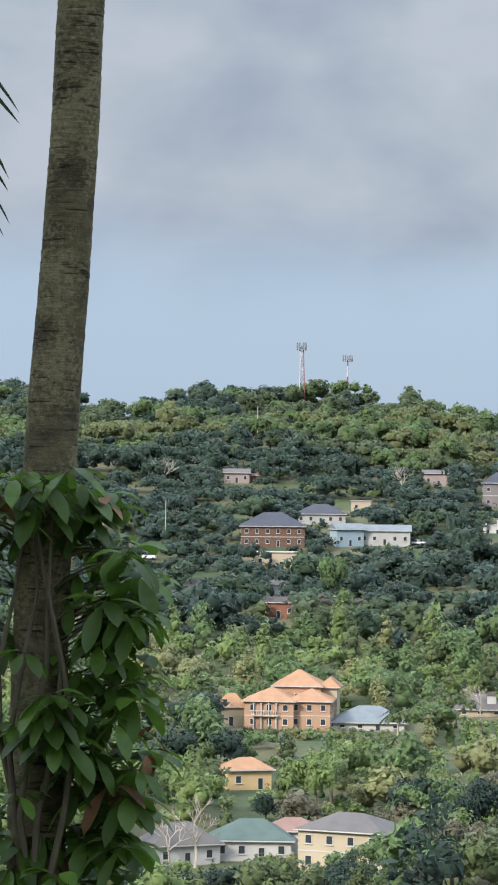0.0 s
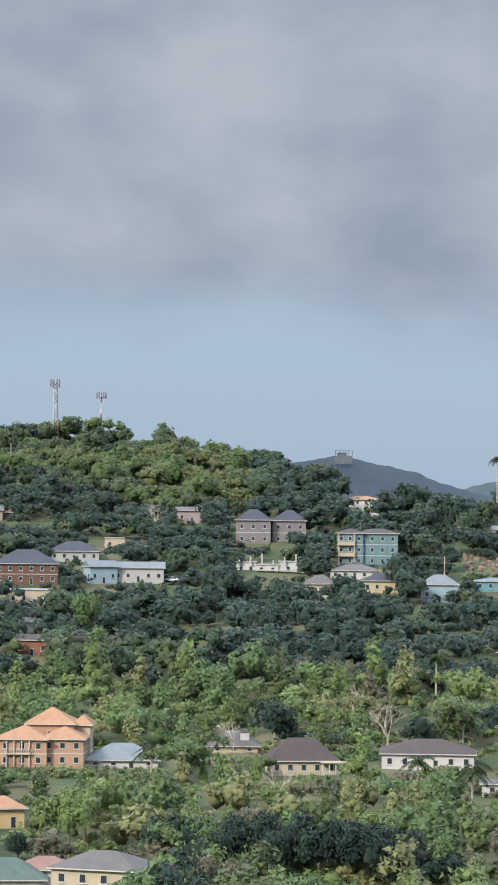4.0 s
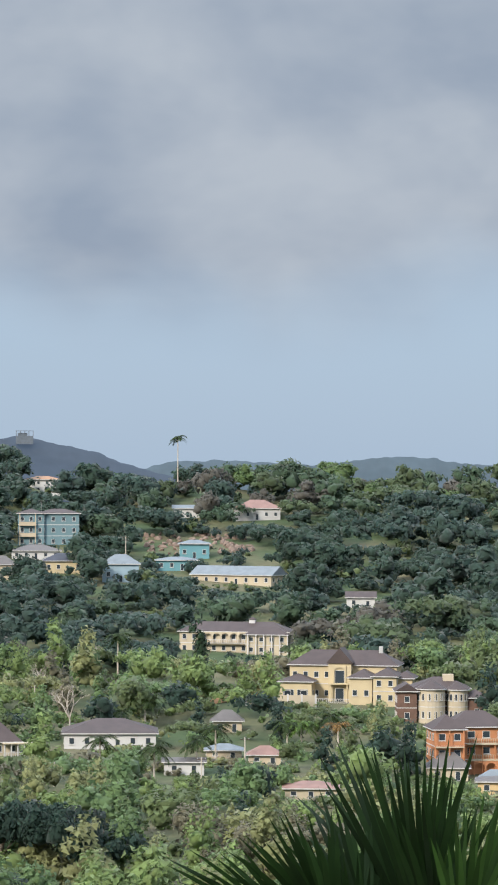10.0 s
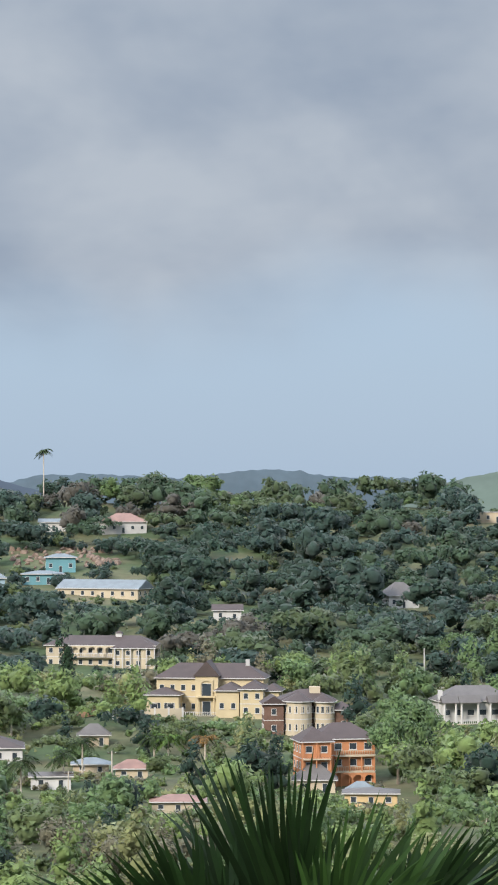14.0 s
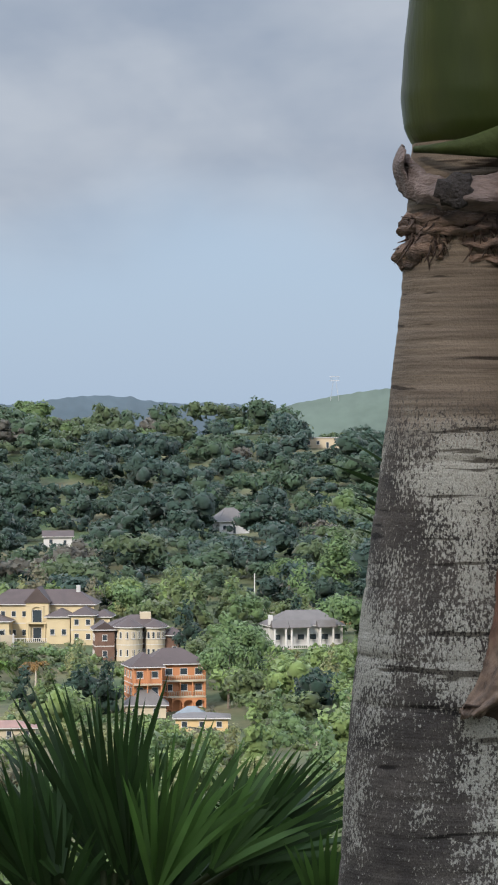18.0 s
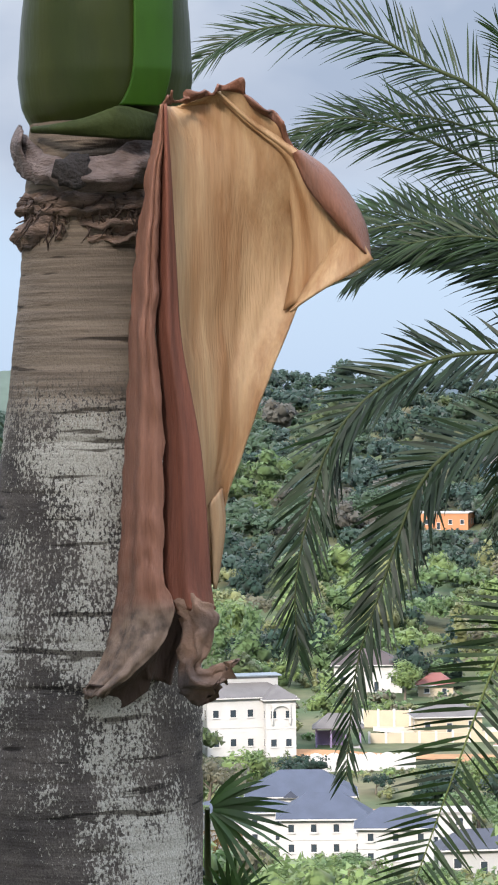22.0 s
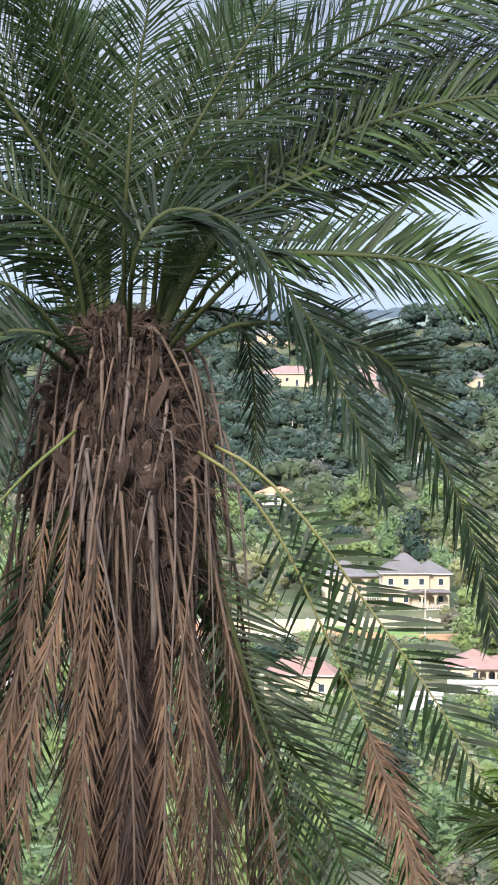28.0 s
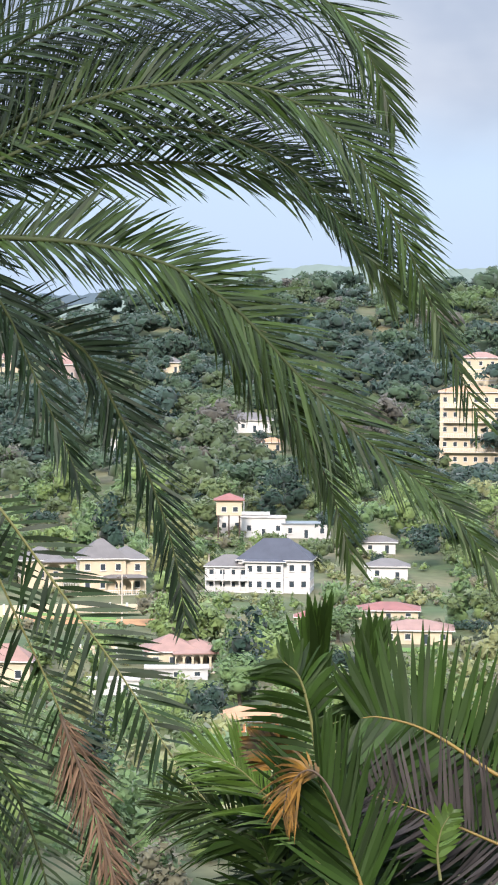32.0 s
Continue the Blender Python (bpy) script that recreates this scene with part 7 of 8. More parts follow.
for k, pts in enumerate(LIVE):
    # each rib rises from its own place round the head
    start = Vector(pts[0]) * (math.hypot(hub.x, hub.y) / math.hypot(pts[0][0], pts[0][1]))
    side, steep = (Vector(pts[2]) - start).dot(across), Vector(pts[2]).z - start.z
    pts = [tuple(start + across * max(-0.15, min(0.15, 0.25 * side)) + Vector((0, 0, max(-0.26, min(-0.03, 0.10 * steep - 0.16)))))] + list(pts[1:])
    # five outer fronds are coloured as lit, the hanging ones as shaded
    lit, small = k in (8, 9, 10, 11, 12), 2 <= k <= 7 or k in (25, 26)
    frond(date_palm, pts, rs.uniform(0.17, 0.20) if k in (25, 26) else rs.uniform(0.31, 0.36) if small else rs.uniform(0.36, 0.44), RIB, DATELIGHT if lit else SHADEDHANG if small else DATE, pairs=60 if k in (25, 26) else 100 if small else 146 if lit else 104, start=0.08, vee=0.25 if small or lit else rs.uniform(0.0, 0.4), sweep=(1.0, 0.45) if small else (1.12, 0.45), droop=rs.uniform(0.08, 0.2), width=0.011 if k in (25, 26) else 0.019 if small else 0.020 if lit else 0.0112, stem=0.015, seed=100 + k, up=(-0.38, -0.56, 0.60), ragged=0.14 if small else 0.10 if lit else 0.13)
for k in range(3):
    u, lift = k * math.tau / 6 + rs.uniform(-.2, .2), rs.uniform(0.3, 1.25)
    o = Vector((math.cos(u), abs(math.sin(u)) * 0.9 + 0.15, 0))
    reach, rise = 1.9 * math.cos(lift) + 0.5, 2.3 * math.sin(lift)
    pts = [tuple(hub + o * reach * s + Vector((0, 0.1, rise * (1.9 * s - 1.05 * s * s)))) for s in (0.02, 0.25, 0.5, 0.75, 1.0)]
    frond(date_palm, pts, rs.uniform(0.36, 0.44), RIB, DATE, pairs=92, start=0.12, vee=0.2, sweep=(1.2, 0.5), droop=0.2, width=0.019, stem=0.016, seed=140 + k, up=(-0.4, -0.6, 0.6))
FRESHRIB = material("fresh green rib", (0.085, 0.105, 0.032), 0.6, 0.2, 3.0, 30.0, gloss=0.15)
# older fronds, thin and yellowing, that hang at the sides
frond(date_palm, [(7.149, 11.288, -0.469), (6.943, 11.405, -0.676), (6.754, 11.501, -0.922), (6.604, 11.560, -1.220), (6.442, 11.600, -1.632), (6.287, 11.624, -2.014), (6.152, 11.629, -2.367), (6.071, 11.594, -2.716)], 0.33, FRESHRIB, DATE, pairs=62, start=0.2, vee=0.15, sweep=(1.3, 0.9), droop=0.05, width=0.020, stem=0.009, seed=170, up=(-0.5, -0.75, 0.3), label="thin hanging frond with yellow-green rib")
frond(date_palm, [(7.672, 11.057, -0.572), (7.820, 10.945, -0.703), (7.980, 10.806, -0.992), (8.108, 10.666, -1.384), (8.226, 10.516, -1.773), (8.297, 10.392, -2.132), (8.350, 10.268, -2.488), (8.363, 10.179, -2.789)], 0.27, YELLOWRIB, DATE, pairs=60, start=0.2, vee=0.15, sweep=(1.1, 0.6), droop=0.1, width=0.022, stem=0.009, seed=171, up=(-0.5, -0.75, 0.3), gap=0.2, label="thinning frond with yellow rib")
frond(date_palm, [(8.210, 10.452, -1.843), (8.266, 10.353, -2.124), (8.319, 10.230, -2.478), (8.342, 10.133, -2.778)], 0.20, DRYRIB, DEADLEAF, pairs=110, start=0.02, vee=0.1, sweep=(0.70, 0.40), droop=0.3, width=0.0105, stem=0.010, seed=175, name="dead_frond", up=(-0.5, -0.75, 0.3), ragged=0.34, gap=0.1)
frond(date_palm, [(7.623, 10.849, -0.537), (7.768, 10.739, -0.640), (7.949, 10.589, -0.873), (8.102, 10.445, -1.156), (8.248, 10.294, -1.438), (8.370, 10.155, -1.692), (8.499, 9.986, -2.019), (8.657, 9.776, -2.341), (8.797, 9.587, -2.584)], 0.30, YELLOWRIB, DATE, pairs=56, start=0.2, vee=0.15, sweep=(1.15, 0.7), droop=0.06, width=0.025, stem=0.009, seed=172, up=(-0.5, -0.75, 0.3), gap=0.04, ragged=0.13, label="sparse frond hanging outwards")
frond(date_palm, [(7.960, 11.568, -0.873), (8.097, 11.425, -1.366), (8.180, 11.303, -1.802), (8.255, 11.170, -2.233), (8.242, 11.059, -2.764)], 0.40, RIB, DATE, pairs=46, start=0.1, vee=0.2, sweep=(1.1, 0.7), droop=0.2, width=0.018, seed=173, up=(-0.5, -0.75, 0.3))
frond(date_palm, [(8.049, 11.845, -1.172), (8.298, 11.611, -1.674), (8.493, 11.400, -2.088), (8.626, 11.202, -2.552), (8.671, 11.030, -3.088)], 0.42, RIB, DATE, pairs=50, start=0.05, vee=0.2, sweep=(1.1, 0.7), droop=0.2, width=0.018, seed=174, up=(-0.5, -0.75, 0.3))
frond(date_palm, [(7.456, 11.674, -0.704), (7.301, 11.740, -1.108), (7.153, 11.767, -1.644), (7.006, 11.743, -2.306), (6.904, 11.688, -2.826)], 0.30, RIB, DATE, pairs=56, start=0.1, vee=0.2, sweep=(1.0, 0.7), droop=0.3, width=0.022, seed=176, up=(-0.5, -0.75, 0.3))
# stumps of old stalks hanging against the trunk head
rs = random.Random(44)
OLDSTALK = material("weathered grey stalk", (0.105, 0.082, 0.070), 0.85, 0.35, 6.0, 60.0, 0.4, stretch=(1, 1, 0.15))
for k in range(26):
    u = radians(rs.uniform(-100, 100))
    o, side = Vector((math.sin(u), -math.cos(u), 0)), Vector((math.cos(u), math.sin(u), 0))
    f = rs.uniform(0.62, 0.88)
    i = int(f * 159)
    p0, long, wide = Vector(at[i]) + o * rad[i], rs.uniform(0.4, 1.3), rs.uniform(0.012, 0.026)
    rows = []
    for j in range(9):
        s = j / 8
        c = p0 + o * (0.09 * math.sin(s * 2.2) + 0.03 * s) + Vector((0, 0, 0.03 * math.sin(s * 3) - long * s))
        w = wide * (1.25 - 0.6 * s)
        rows.append([tuple(c + side * w * x - o * abs(x) * w * 0.5) for x in (-1, 0, 1)])
    v, t = sheet(rows, 0.012)
    part("old_stalk", mesh_from("old_stalk", v, t, OLDSTALK), None, date_palm, "weathered grey leaf stalk")
# dry stalks that arch out of the head and hang
for k in range(44):
    u = radians(rs.uniform(-110, 110))
    o, side = Vector((math.sin(u), -math.cos(u), 0)), Vector((math.cos(u), math.sin(u), 0))
    i = int(rs.uniform(0.52, 0.90) * 159)
    p, long, out = Vector(at[i]) + o * rad[i] * 0.9, rs.uniform(0.6, 1.7), rs.uniform(0.10, 0.28)
    sway = side * rs.uniform(-0.3, 0.3)
    path, _ = smooth_path([tuple(p), tuple(p + o * out * 0.6 + Vector((0, 0, 0.05))), tuple(p + o * out + sway * 0.3 + Vector((0, 0, -long * 0.25))), tuple(p + o * out * 1.15 + sway * 0.7 + Vector((0, 0, -long * 0.65))), tuple(p + o * out * 1.2 + sway + Vector((0, 0, -long)))], 14)
    part("dry_stalk", tube(bmesh.new(), [tuple(x) for x in path], list(np.linspace(rs.uniform(0.006, 0.015), 0.003, 14)), 5), OLDSTALK if k % 2 else DRYRIB, date_palm, smooth=True)
# the skirt
# darker dead leaflet for every third frond, giving the skirt depth
DARKDEAD = material("darker dead leaflet", (0.058, 0.036, 0.026), 0.85, 0.35, 2.0, 12.0, through_light=0.1, per_piece=0.5)
rs = random.Random(33)
for k in range(24):
    u = radians(-112 + 224 * ((k * 11) % 24) / 23 + rs.uniform(-3, 3))
    o = Vector((math.sin(u), -math.cos(u), 0))
    r0, r1 = 0.38, rs.uniform(0.46, 0.60)
    z0 = hub.z - (rs.uniform(0.85, 1.25) if abs(math.sin(u)) < 0.75 else rs.uniform(0.55, 1.0))
    c = Vector((hub.x, hub.y, 0))
    lean = rs.uniform(0.22, 0.60) * (1.1 if abs(math.sin(u)) > 0.7 else 0.8)
    pts = [tuple(c + o * 0.26 + Vector((0, 0, z0 + 0.42))), tuple(c + o * (r0 + 0.05) + Vector((0, 0, z0 + 0.28))), tuple(c + o * r1 + Vector((rs.uniform(-.03, .03), 0, z0 - 0.40))),
           tuple(c + o * (r1 + lean * 0.4) + Vector((rs.uniform(-.05, .05), 0, z0 - 1.1))), tuple(c + o * (r1 + lean * 0.8) + Vector((rs.uniform(-.08, .08), 0, z0 - 1.9))), tuple(c + o * (r1 + lean) + Vector((rs.uniform(-.1, .1), 0, z0 - rs.uniform(2.6, 3.2))))]
    frond(date_palm, pts, rs.uniform(0.24, 0.34), DRYRIB, DARKDEAD if k % 3 == 0 else DEADLEAF, pairs=96, start=0.33, vee=-0.1, sweep=(0.46, 0.28), droop=0.2, width=0.011, stem=0.013, seed=200 + k, name="dead_frond", up=tuple(o), ragged=0.16)

# -- fan palm below the terrace --
def fan(owner, hub_at, aim_at, spread, length, blades_n, mat, seed, tilt=0.0, width=0.024, stem_to=None):
    """A fan leaf: a stalk and a half disc of pleated blades that part towards their tips."""
    rng = np.random.default_rng(seed)
    h = np.array(hub_at)
    fwd = unit(np.array(aim_at) - h)
    view = unit(h * (1, 1, 0.0))
    side = unit(np.cross(fwd, view) + np.array((0, 0, tilt)))
    a = np.radians(np.linspace(-spread, spread, blades_n)) + rng.normal(0, 0.012, blades_n)
    out = unit(np.cos(a)[:, None] * fwd + np.sin(a)[:, None] * side + view * rng.normal(0, 0.10, (blades_n, 1)))
    length = length * (1 - 0.22 * np.abs(np.sin(a))) * rng.uniform(0.86, 1.06, blades_n)
    across = unit(np.cross(out, view + rng.normal(0, 0.3, out.shape)))
    v, t = blades(h + out * 0.02, out, across, length, np.full(blades_n, width), 0.06 + 0.22 * np.abs(np.sin(a)) + rng.uniform(0, 0.06, blades_n), rng, 0.35)
    st = stem_to or (h[0], h[1] + 0.1, h[2] - 0.6)
    leaf = part("leaf", tube(bmesh.new(), [tuple(st), tuple((np.array(st) + h) / 2 + (0, 0.03, 0)), tuple(h)], [0.014, 0.012, 0.009], 6), RIB, owner, smooth=True)
    tagged(part("foliage", mesh_from("foliage", v, t, mat), None, leaf), kind="stuff")
    return leaf


def palm_stem(owner, top, r0, mat):
    g = on_ground(top[0], top[1])
    part("trunk", tube(bmesh.new(), [(top[0] + 0.1, top[1], g - 0.3), (top[0] + 0.05, top[1], (g + top[2]) / 2), tuple(top)], [r0 * 1.3, r0, r0 * 0.8], 12), mat, owner, smooth=True)


# second blade colour, raised as if in sun, for the right-hand fans
FANLIGHT = material("sunlit-tone fan palm blade", (0.064, 0.126, 0.025), 0.5, 0.25, 1.5, 12.0, through_light=0.3, per_piece=0.45, gloss=0.3)
FANBARK = bark_material("fan palm bark", (0.06, 0.05, 0.04), (0.2, 0.19, 0.17), (0.12, 0.10, 0.08))
fan_palm = thing("fan_palm", pose(0, 0, 0), "dark green fan palm with slender pointed blades", "palm tree")
crown_at = (2.100, 7.962, -1.486)
palm_stem(fan_palm, crown_at, 0.07, FANBARK)
FANS = ((425, 1690, 395, 1340, 15, 350, 15), (410, 1690, 325, 1385, 17, 325, 15), (445, 1700, 440, 1375, 20, 300, 16), (480, 1700, 590, 1400, 27, 315, 25), (465, 1720, 510, 1420, 22, 295, 18),
        (580, 1690, 770, 1460, 26, 295, 22), (640, 1680, 850, 1480, 26, 290, 20), (680, 1720, 780, 1460, 34, 280, 22), (270, 1700, 140, 1460, 26, 290, 20), (330, 1700, 260, 1445, 24, 280, 18),
        (210, 1700, -20, 1540, 26, 280, 18), (500, 1800, 480, 1500, 55, 320, 36), (330, 1800, 250, 1560, 50, 300, 32), (640, 1800, 660, 1540, 55, 300, 34), (760, 1780, 830, 1560, 40, 230, 20))
for k, (x, y, ax, ay, sp, ln, n) in enumerate(FANS):
    scale = 0.00166
    right = Vector((math.cos(radians(14.5)), -math.sin(radians(14.5)), 0))
    base = Vector((2.090, 8.104, 0.137))
    deep = (0.05, 0.09, 0.02, -0.06, -0.12, 0.0, 0.06, 0.1, 0.0, 0.05, -0.05, 0.12, 0.14, 0.14, -0.1)[k]
    h3 = base + right * ((x - 386) * scale) + Vector((0, deep, (784 - y + 42) * scale))
    a3 = base + right * ((ax - 386) * scale) + Vector((0, deep + (0.08 if k % 2 else -0.10), (784 - ay + 42) * scale))
    fan(fan_palm, tuple(h3), tuple(a3), sp, ln * scale * (1.18 if k < 2 else 1.0), n, FANLIGHT if k in (3, 4, 5, 14) else FAN, 300 + k, stem_to=tuple(crown_at), width=0.021)
# leaves of the palm that stands behind the royal palm's stem
back_palm = thing("small_palm", pose(0, 0, 0), "small green palm partly hidden behind the royal palm", "palm tree")
crown_at = (3.929, 8.771, -1.741)
palm_stem(back_palm, crown_at, 0.06, FANBARK)
fan(back_palm, (3.854, 8.657, -1.324), (4.125, 8.415, -1.349), 58, 0.30, 15, FAN, 330, stem_to=tuple(crown_at), width=0.020)
fan(back_palm, (3.938, 8.674, -1.646), (3.945, 8.595, -1.449), 50, 0.2, 12, FAN, 331, stem_to=tuple(crown_at), width=0.018)
fan(back_palm, (2.858, 9.009, -1.488), (2.680, 9.015, -1.094), 60, 0.42, 28, FAN, 332, stem_to=tuple(crown_at), width=0.026)
fan(back_palm, (3.005, 9.187, -1.410), (2.782, 9.165, -1.320), 60, 0.36, 28, BROAD, 333, stem_to=tuple(crown_at), width=0.022)
fan(back_palm, (3.048, 9.142, -1.594), (2.943, 9.117, -1.303), 70, 0.36, 28, FAN, 334, stem_to=tuple(crown_at), width=0.022)
frond(back_palm, [(3.473, 9.014, -1.449), (3.443, 9.099, -0.888), (3.423, 9.136, -0.509), (3.413, 9.152, -0.224), (3.423, 9.150, 0.062), (3.446, 9.138, 0.251)], 0.31, RIB, DATE, pairs=34, start=0.35, vee=0.1, sweep=(1.45, 1.0), droop=0.05, width=0.012, seed=335)

# -- clump of broad-leaved palms --
clump = thing("areca_palm_clump", pose(0, 0, 0), "clump of broad-leaved palms with green, yellow and withered fronds", "palm tree")
root = (6.881, 7.019, -2.588)
palm_stem(clump, root, 0.09, FANBARK)
FACE = (-0.62, -0.72, 0.3)
# deep green leaflet taken near black: shade inside the clump in its colour
SHADELEAF = material("shade-dark palm leaflet", (0.010, 0.022, 0.009), 0.5, 0.25, 1.5, 10.0, through_light=0.15, per_piece=0.4, gloss=0.3)
# great arching frond with leaflets standing on its golden rib
frond(clump, [(7.188, 6.405, -1.643), (7.040, 6.596, -1.527), (6.931, 6.735, -1.417), (6.858, 6.820, -1.365), (6.780, 6.903, -1.341), (6.739, 6.942, -1.345)], 0.36, GOLDRIB, BROAD, pairs=46, start=0.02, vee=0.15, sweep=(1.35, 1.05), droop=-0.02, width=0.024, stem=0.009, seed=400, up=FACE, ragged=0.05, tip=0.45)
frond(clump, [(7.303, 6.507, -1.632), (7.153, 6.702, -1.506), (7.040, 6.841, -1.415), (6.966, 6.928, -1.360), (6.872, 7.024, -1.347), (6.812, 7.072, -1.400)], 0.30, RIB, BROAD, pairs=40, start=0.1, vee=0.5, sweep=(1.2, 0.7), droop=0.5, width=0.026, stem=0.008, seed=401, up=FACE, ragged=0.10)
# upright blades
frond(clump, [(6.914, 7.084, -2.312), (6.915, 7.232, -1.803), (6.907, 7.311, -1.496), (6.907, 7.342, -1.340), (6.885, 7.314, -1.217)], 0.34, RIB, BROAD, pairs=30, start=0.55, vee=0.3, sweep=(0.45, 0.08), droop=0.02, width=0.036, stem=0.010, seed=402, up=FACE, ragged=0.08, tip=0.9)
frond(clump, [(7.064, 7.209, -2.358), (7.109, 7.318, -1.838), (7.144, 7.358, -1.524), (7.173, 7.361, -1.365), (7.188, 7.362, -1.286)], 0.28, RIB, BROAD, pairs=22, start=0.55, vee=0.3, sweep=(0.5, 0.1), droop=0.02, width=0.040, stem=0.012, seed=403, up=FACE, ragged=0.10, tip=0.9)
# narrow leaflets arching to one side
frond(clump, [(6.775, 7.084, -1.805), (6.758, 7.146, -1.617), (6.755, 7.178, -1.485), (6.750, 7.209, -1.352), (6.735, 7.245, -1.237), (6.697, 7.290, -1.180)], 0.27, YELLOWRIB, BROAD, pairs=26, start=0.3, vee=0.15, sweep=(1.25, 0.7), droop=0.25, width=0.024, stem=0.012, seed=404, up=FACE, ragged=0.12)
# yellow-ribbed frond rising from the foot
frond(clump, [(6.480, 6.616, -1.958), (6.472, 6.661, -1.832), (6.453, 6.717, -1.695), (6.431, 6.766, -1.579), (6.410, 6.804, -1.503)], 0.34, GOLDRIB, BROAD, pairs=34, start=0.05, vee=0.2, sweep=(0.80, 0.45), droop=-0.05, width=0.020, stem=0.008, seed=405, up=FACE, ragged=0.10, tip=0.7)
# withered fronds
frond(clump, [(6.397, 6.638, -1.659), (6.368, 6.701, -1.518), (6.339, 6.741, -1.462), (6.308, 6.770, -1.462), (6.272, 6.792, -1.510), (6.248, 6.796, -1.590)], 0.14, DRYRIB, GOLD, pairs=24, start=0.35, droop=0.5, seed=406, vee=0.0, sweep=(1.1, 0.5), width=0.011, stem=0.005, name="withered_frond", label="yellow and brown withered frond", up=FACE, ragged=0.14)
frond(clump, [(7.077, 6.328, -1.817), (6.941, 6.501, -1.732), (6.844, 6.619, -1.671), (6.747, 6.733, -1.615), (6.665, 6.822, -1.581)], 0.27, GOLDRIB, GREYLEAF, pairs=40, start=0.02, droop=-0.1, seed=407, vee=0.2, sweep=(1.25, 0.9), width=0.014, stem=0.007, name="withered_frond", label="grey withered frond with yellow rib", up=FACE, ragged=0.14)
frond(clump, [(7.240, 6.475, -1.735), (7.121, 6.623, -1.665), (7.026, 6.743, -1.594), (6.925, 6.858, -1.541), (6.862, 6.930, -1.504)], 0.24, DRYRIB, GREYLEAF, pairs=30, start=0.02, droop=0.2, seed=408, vee=0.2, sweep=(1.0, 0.7), width=0.020, stem=0.008, name="withered_frond", label="grey withered frond", up=FACE, ragged=0.2)
frond(clump, [(6.847, 7.161, -1.785), (6.791, 7.259, -1.596), (6.735, 7.328, -1.520), (6.675, 7.394, -1.463)], 0.16, GOLDRIB, GOLD, pairs=26, start=0.35, droop=0.1, seed=409, vee=0.2, sweep=(0.9, 0.4), width=0.022, stem=0.008, name="withered_frond", label="orange-yellow ageing frond", up=FACE, ragged=0.12)
frond(clump, [(6.725, 6.552, -1.833), (6.730, 6.572, -1.744), (6.748, 6.572, -1.672), (6.778, 6.555, -1.618)], 0.10, YELLOWRIB, LIME, pairs=12, start=0.2, droop=0.1, seed=410, vee=0.2, sweep=(1.1, 0.6), width=0.022, stem=0.006, up=FACE)
frond(clump, [(7.186, 7.362, -2.404), (7.118, 7.561, -1.956), (7.022, 7.699, -1.758), (6.943, 7.797, -1.638), (6.841, 7.899, -1.579)], 0.28, YELLOWRIB, LIME, pairs=46, start=0.3, droop=0.1, seed=411, vee=0.3, sweep=(1.0, 0.5), width=0.013, stem=0.008, up=FACE, ragged=0.16)
frond(clump, [(7.240, 7.446, -2.428), (7.118, 7.679, -2.035), (7.003, 7.830, -1.856), (6.903, 7.937, -1.776), (6.791, 8.028, -1.797)], 0.30, RIB, DATELIGHT, pairs=46, start=0.25, droop=0.2, seed=412, vee=0.3, sweep=(1.0, 0.5), width=0.013, stem=0.008, up=FACE, ragged=0.16)
# fill fronds low in the clump, most in the shade-darkened green
right_way, spot0 = np.array((math.cos(radians(41.9)), -math.sin(radians(41.9)), 0)), np.array((6.983, 7.787, -0.457))
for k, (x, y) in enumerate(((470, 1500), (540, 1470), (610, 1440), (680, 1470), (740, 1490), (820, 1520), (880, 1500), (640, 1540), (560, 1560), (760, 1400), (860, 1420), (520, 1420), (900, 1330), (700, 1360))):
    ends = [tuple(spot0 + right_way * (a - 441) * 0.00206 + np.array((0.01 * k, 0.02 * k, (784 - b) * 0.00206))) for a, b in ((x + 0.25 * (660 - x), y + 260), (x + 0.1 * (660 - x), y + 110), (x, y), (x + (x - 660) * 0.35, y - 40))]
    frond(clump, ends, 0.34, RIB, SHADELEAF if k % 3 else BROAD, pairs=36, start=0.05, droop=0.3, seed=420 + k, vee=0.3, sweep=(1.0, 0.5), width=0.022, stem=0.007, up=FACE, ragged=0.2)
# bright tips at the clump's foot
lime_palm = thing("young_palm", pose(0, 0, 0), "young palm with lime green leaf tips", "palm tree")
crown_at = (4.205, 5.504, -1.828)
palm_stem(lime_palm, crown_at, 0.05, FANBARK)
fan(lime_palm, (4.240, 5.574, -1.517), (4.277, 5.601, -1.305), 75, 0.22, 22, LIME, 440, stem_to=tuple(crown_at), width=0.016)
fan(lime_palm, (4.437, 5.536, -1.566), (4.496, 5.544, -1.365), 60, 0.20, 18, LIME, 441, stem_to=tuple(crown_at), width=0.016)
fan(lime_palm, (4.139, 5.759, -1.576), (4.165, 5.796, -1.362), 60, 0.20, 18, LIME, 442, stem_to=tuple(crown_at), width=0.016)

# -- coconut palm with a climber of large drooping leaves --
coconut = thing("coconut_palm", pose(0, 0, 0), "leaning coconut palm with rough grey-brown ringed trunk", "palm tree")
line = [(-1.085, 14.955, -2.284), (-1.087, 15.077, -1.270), (-1.066, 15.127, -0.384), (-1.024, 15.131, 0.358), (-0.971, 15.098, 1.099), (-0.932, 15.046, 1.687), (-0.905, 14.974, 2.238), (-0.885, 14.899, 2.695), (-0.861, 14.723, 3.532), (-0.845, 14.424, 4.596)]
g0 = on_ground(line[0][0], line[0][1])
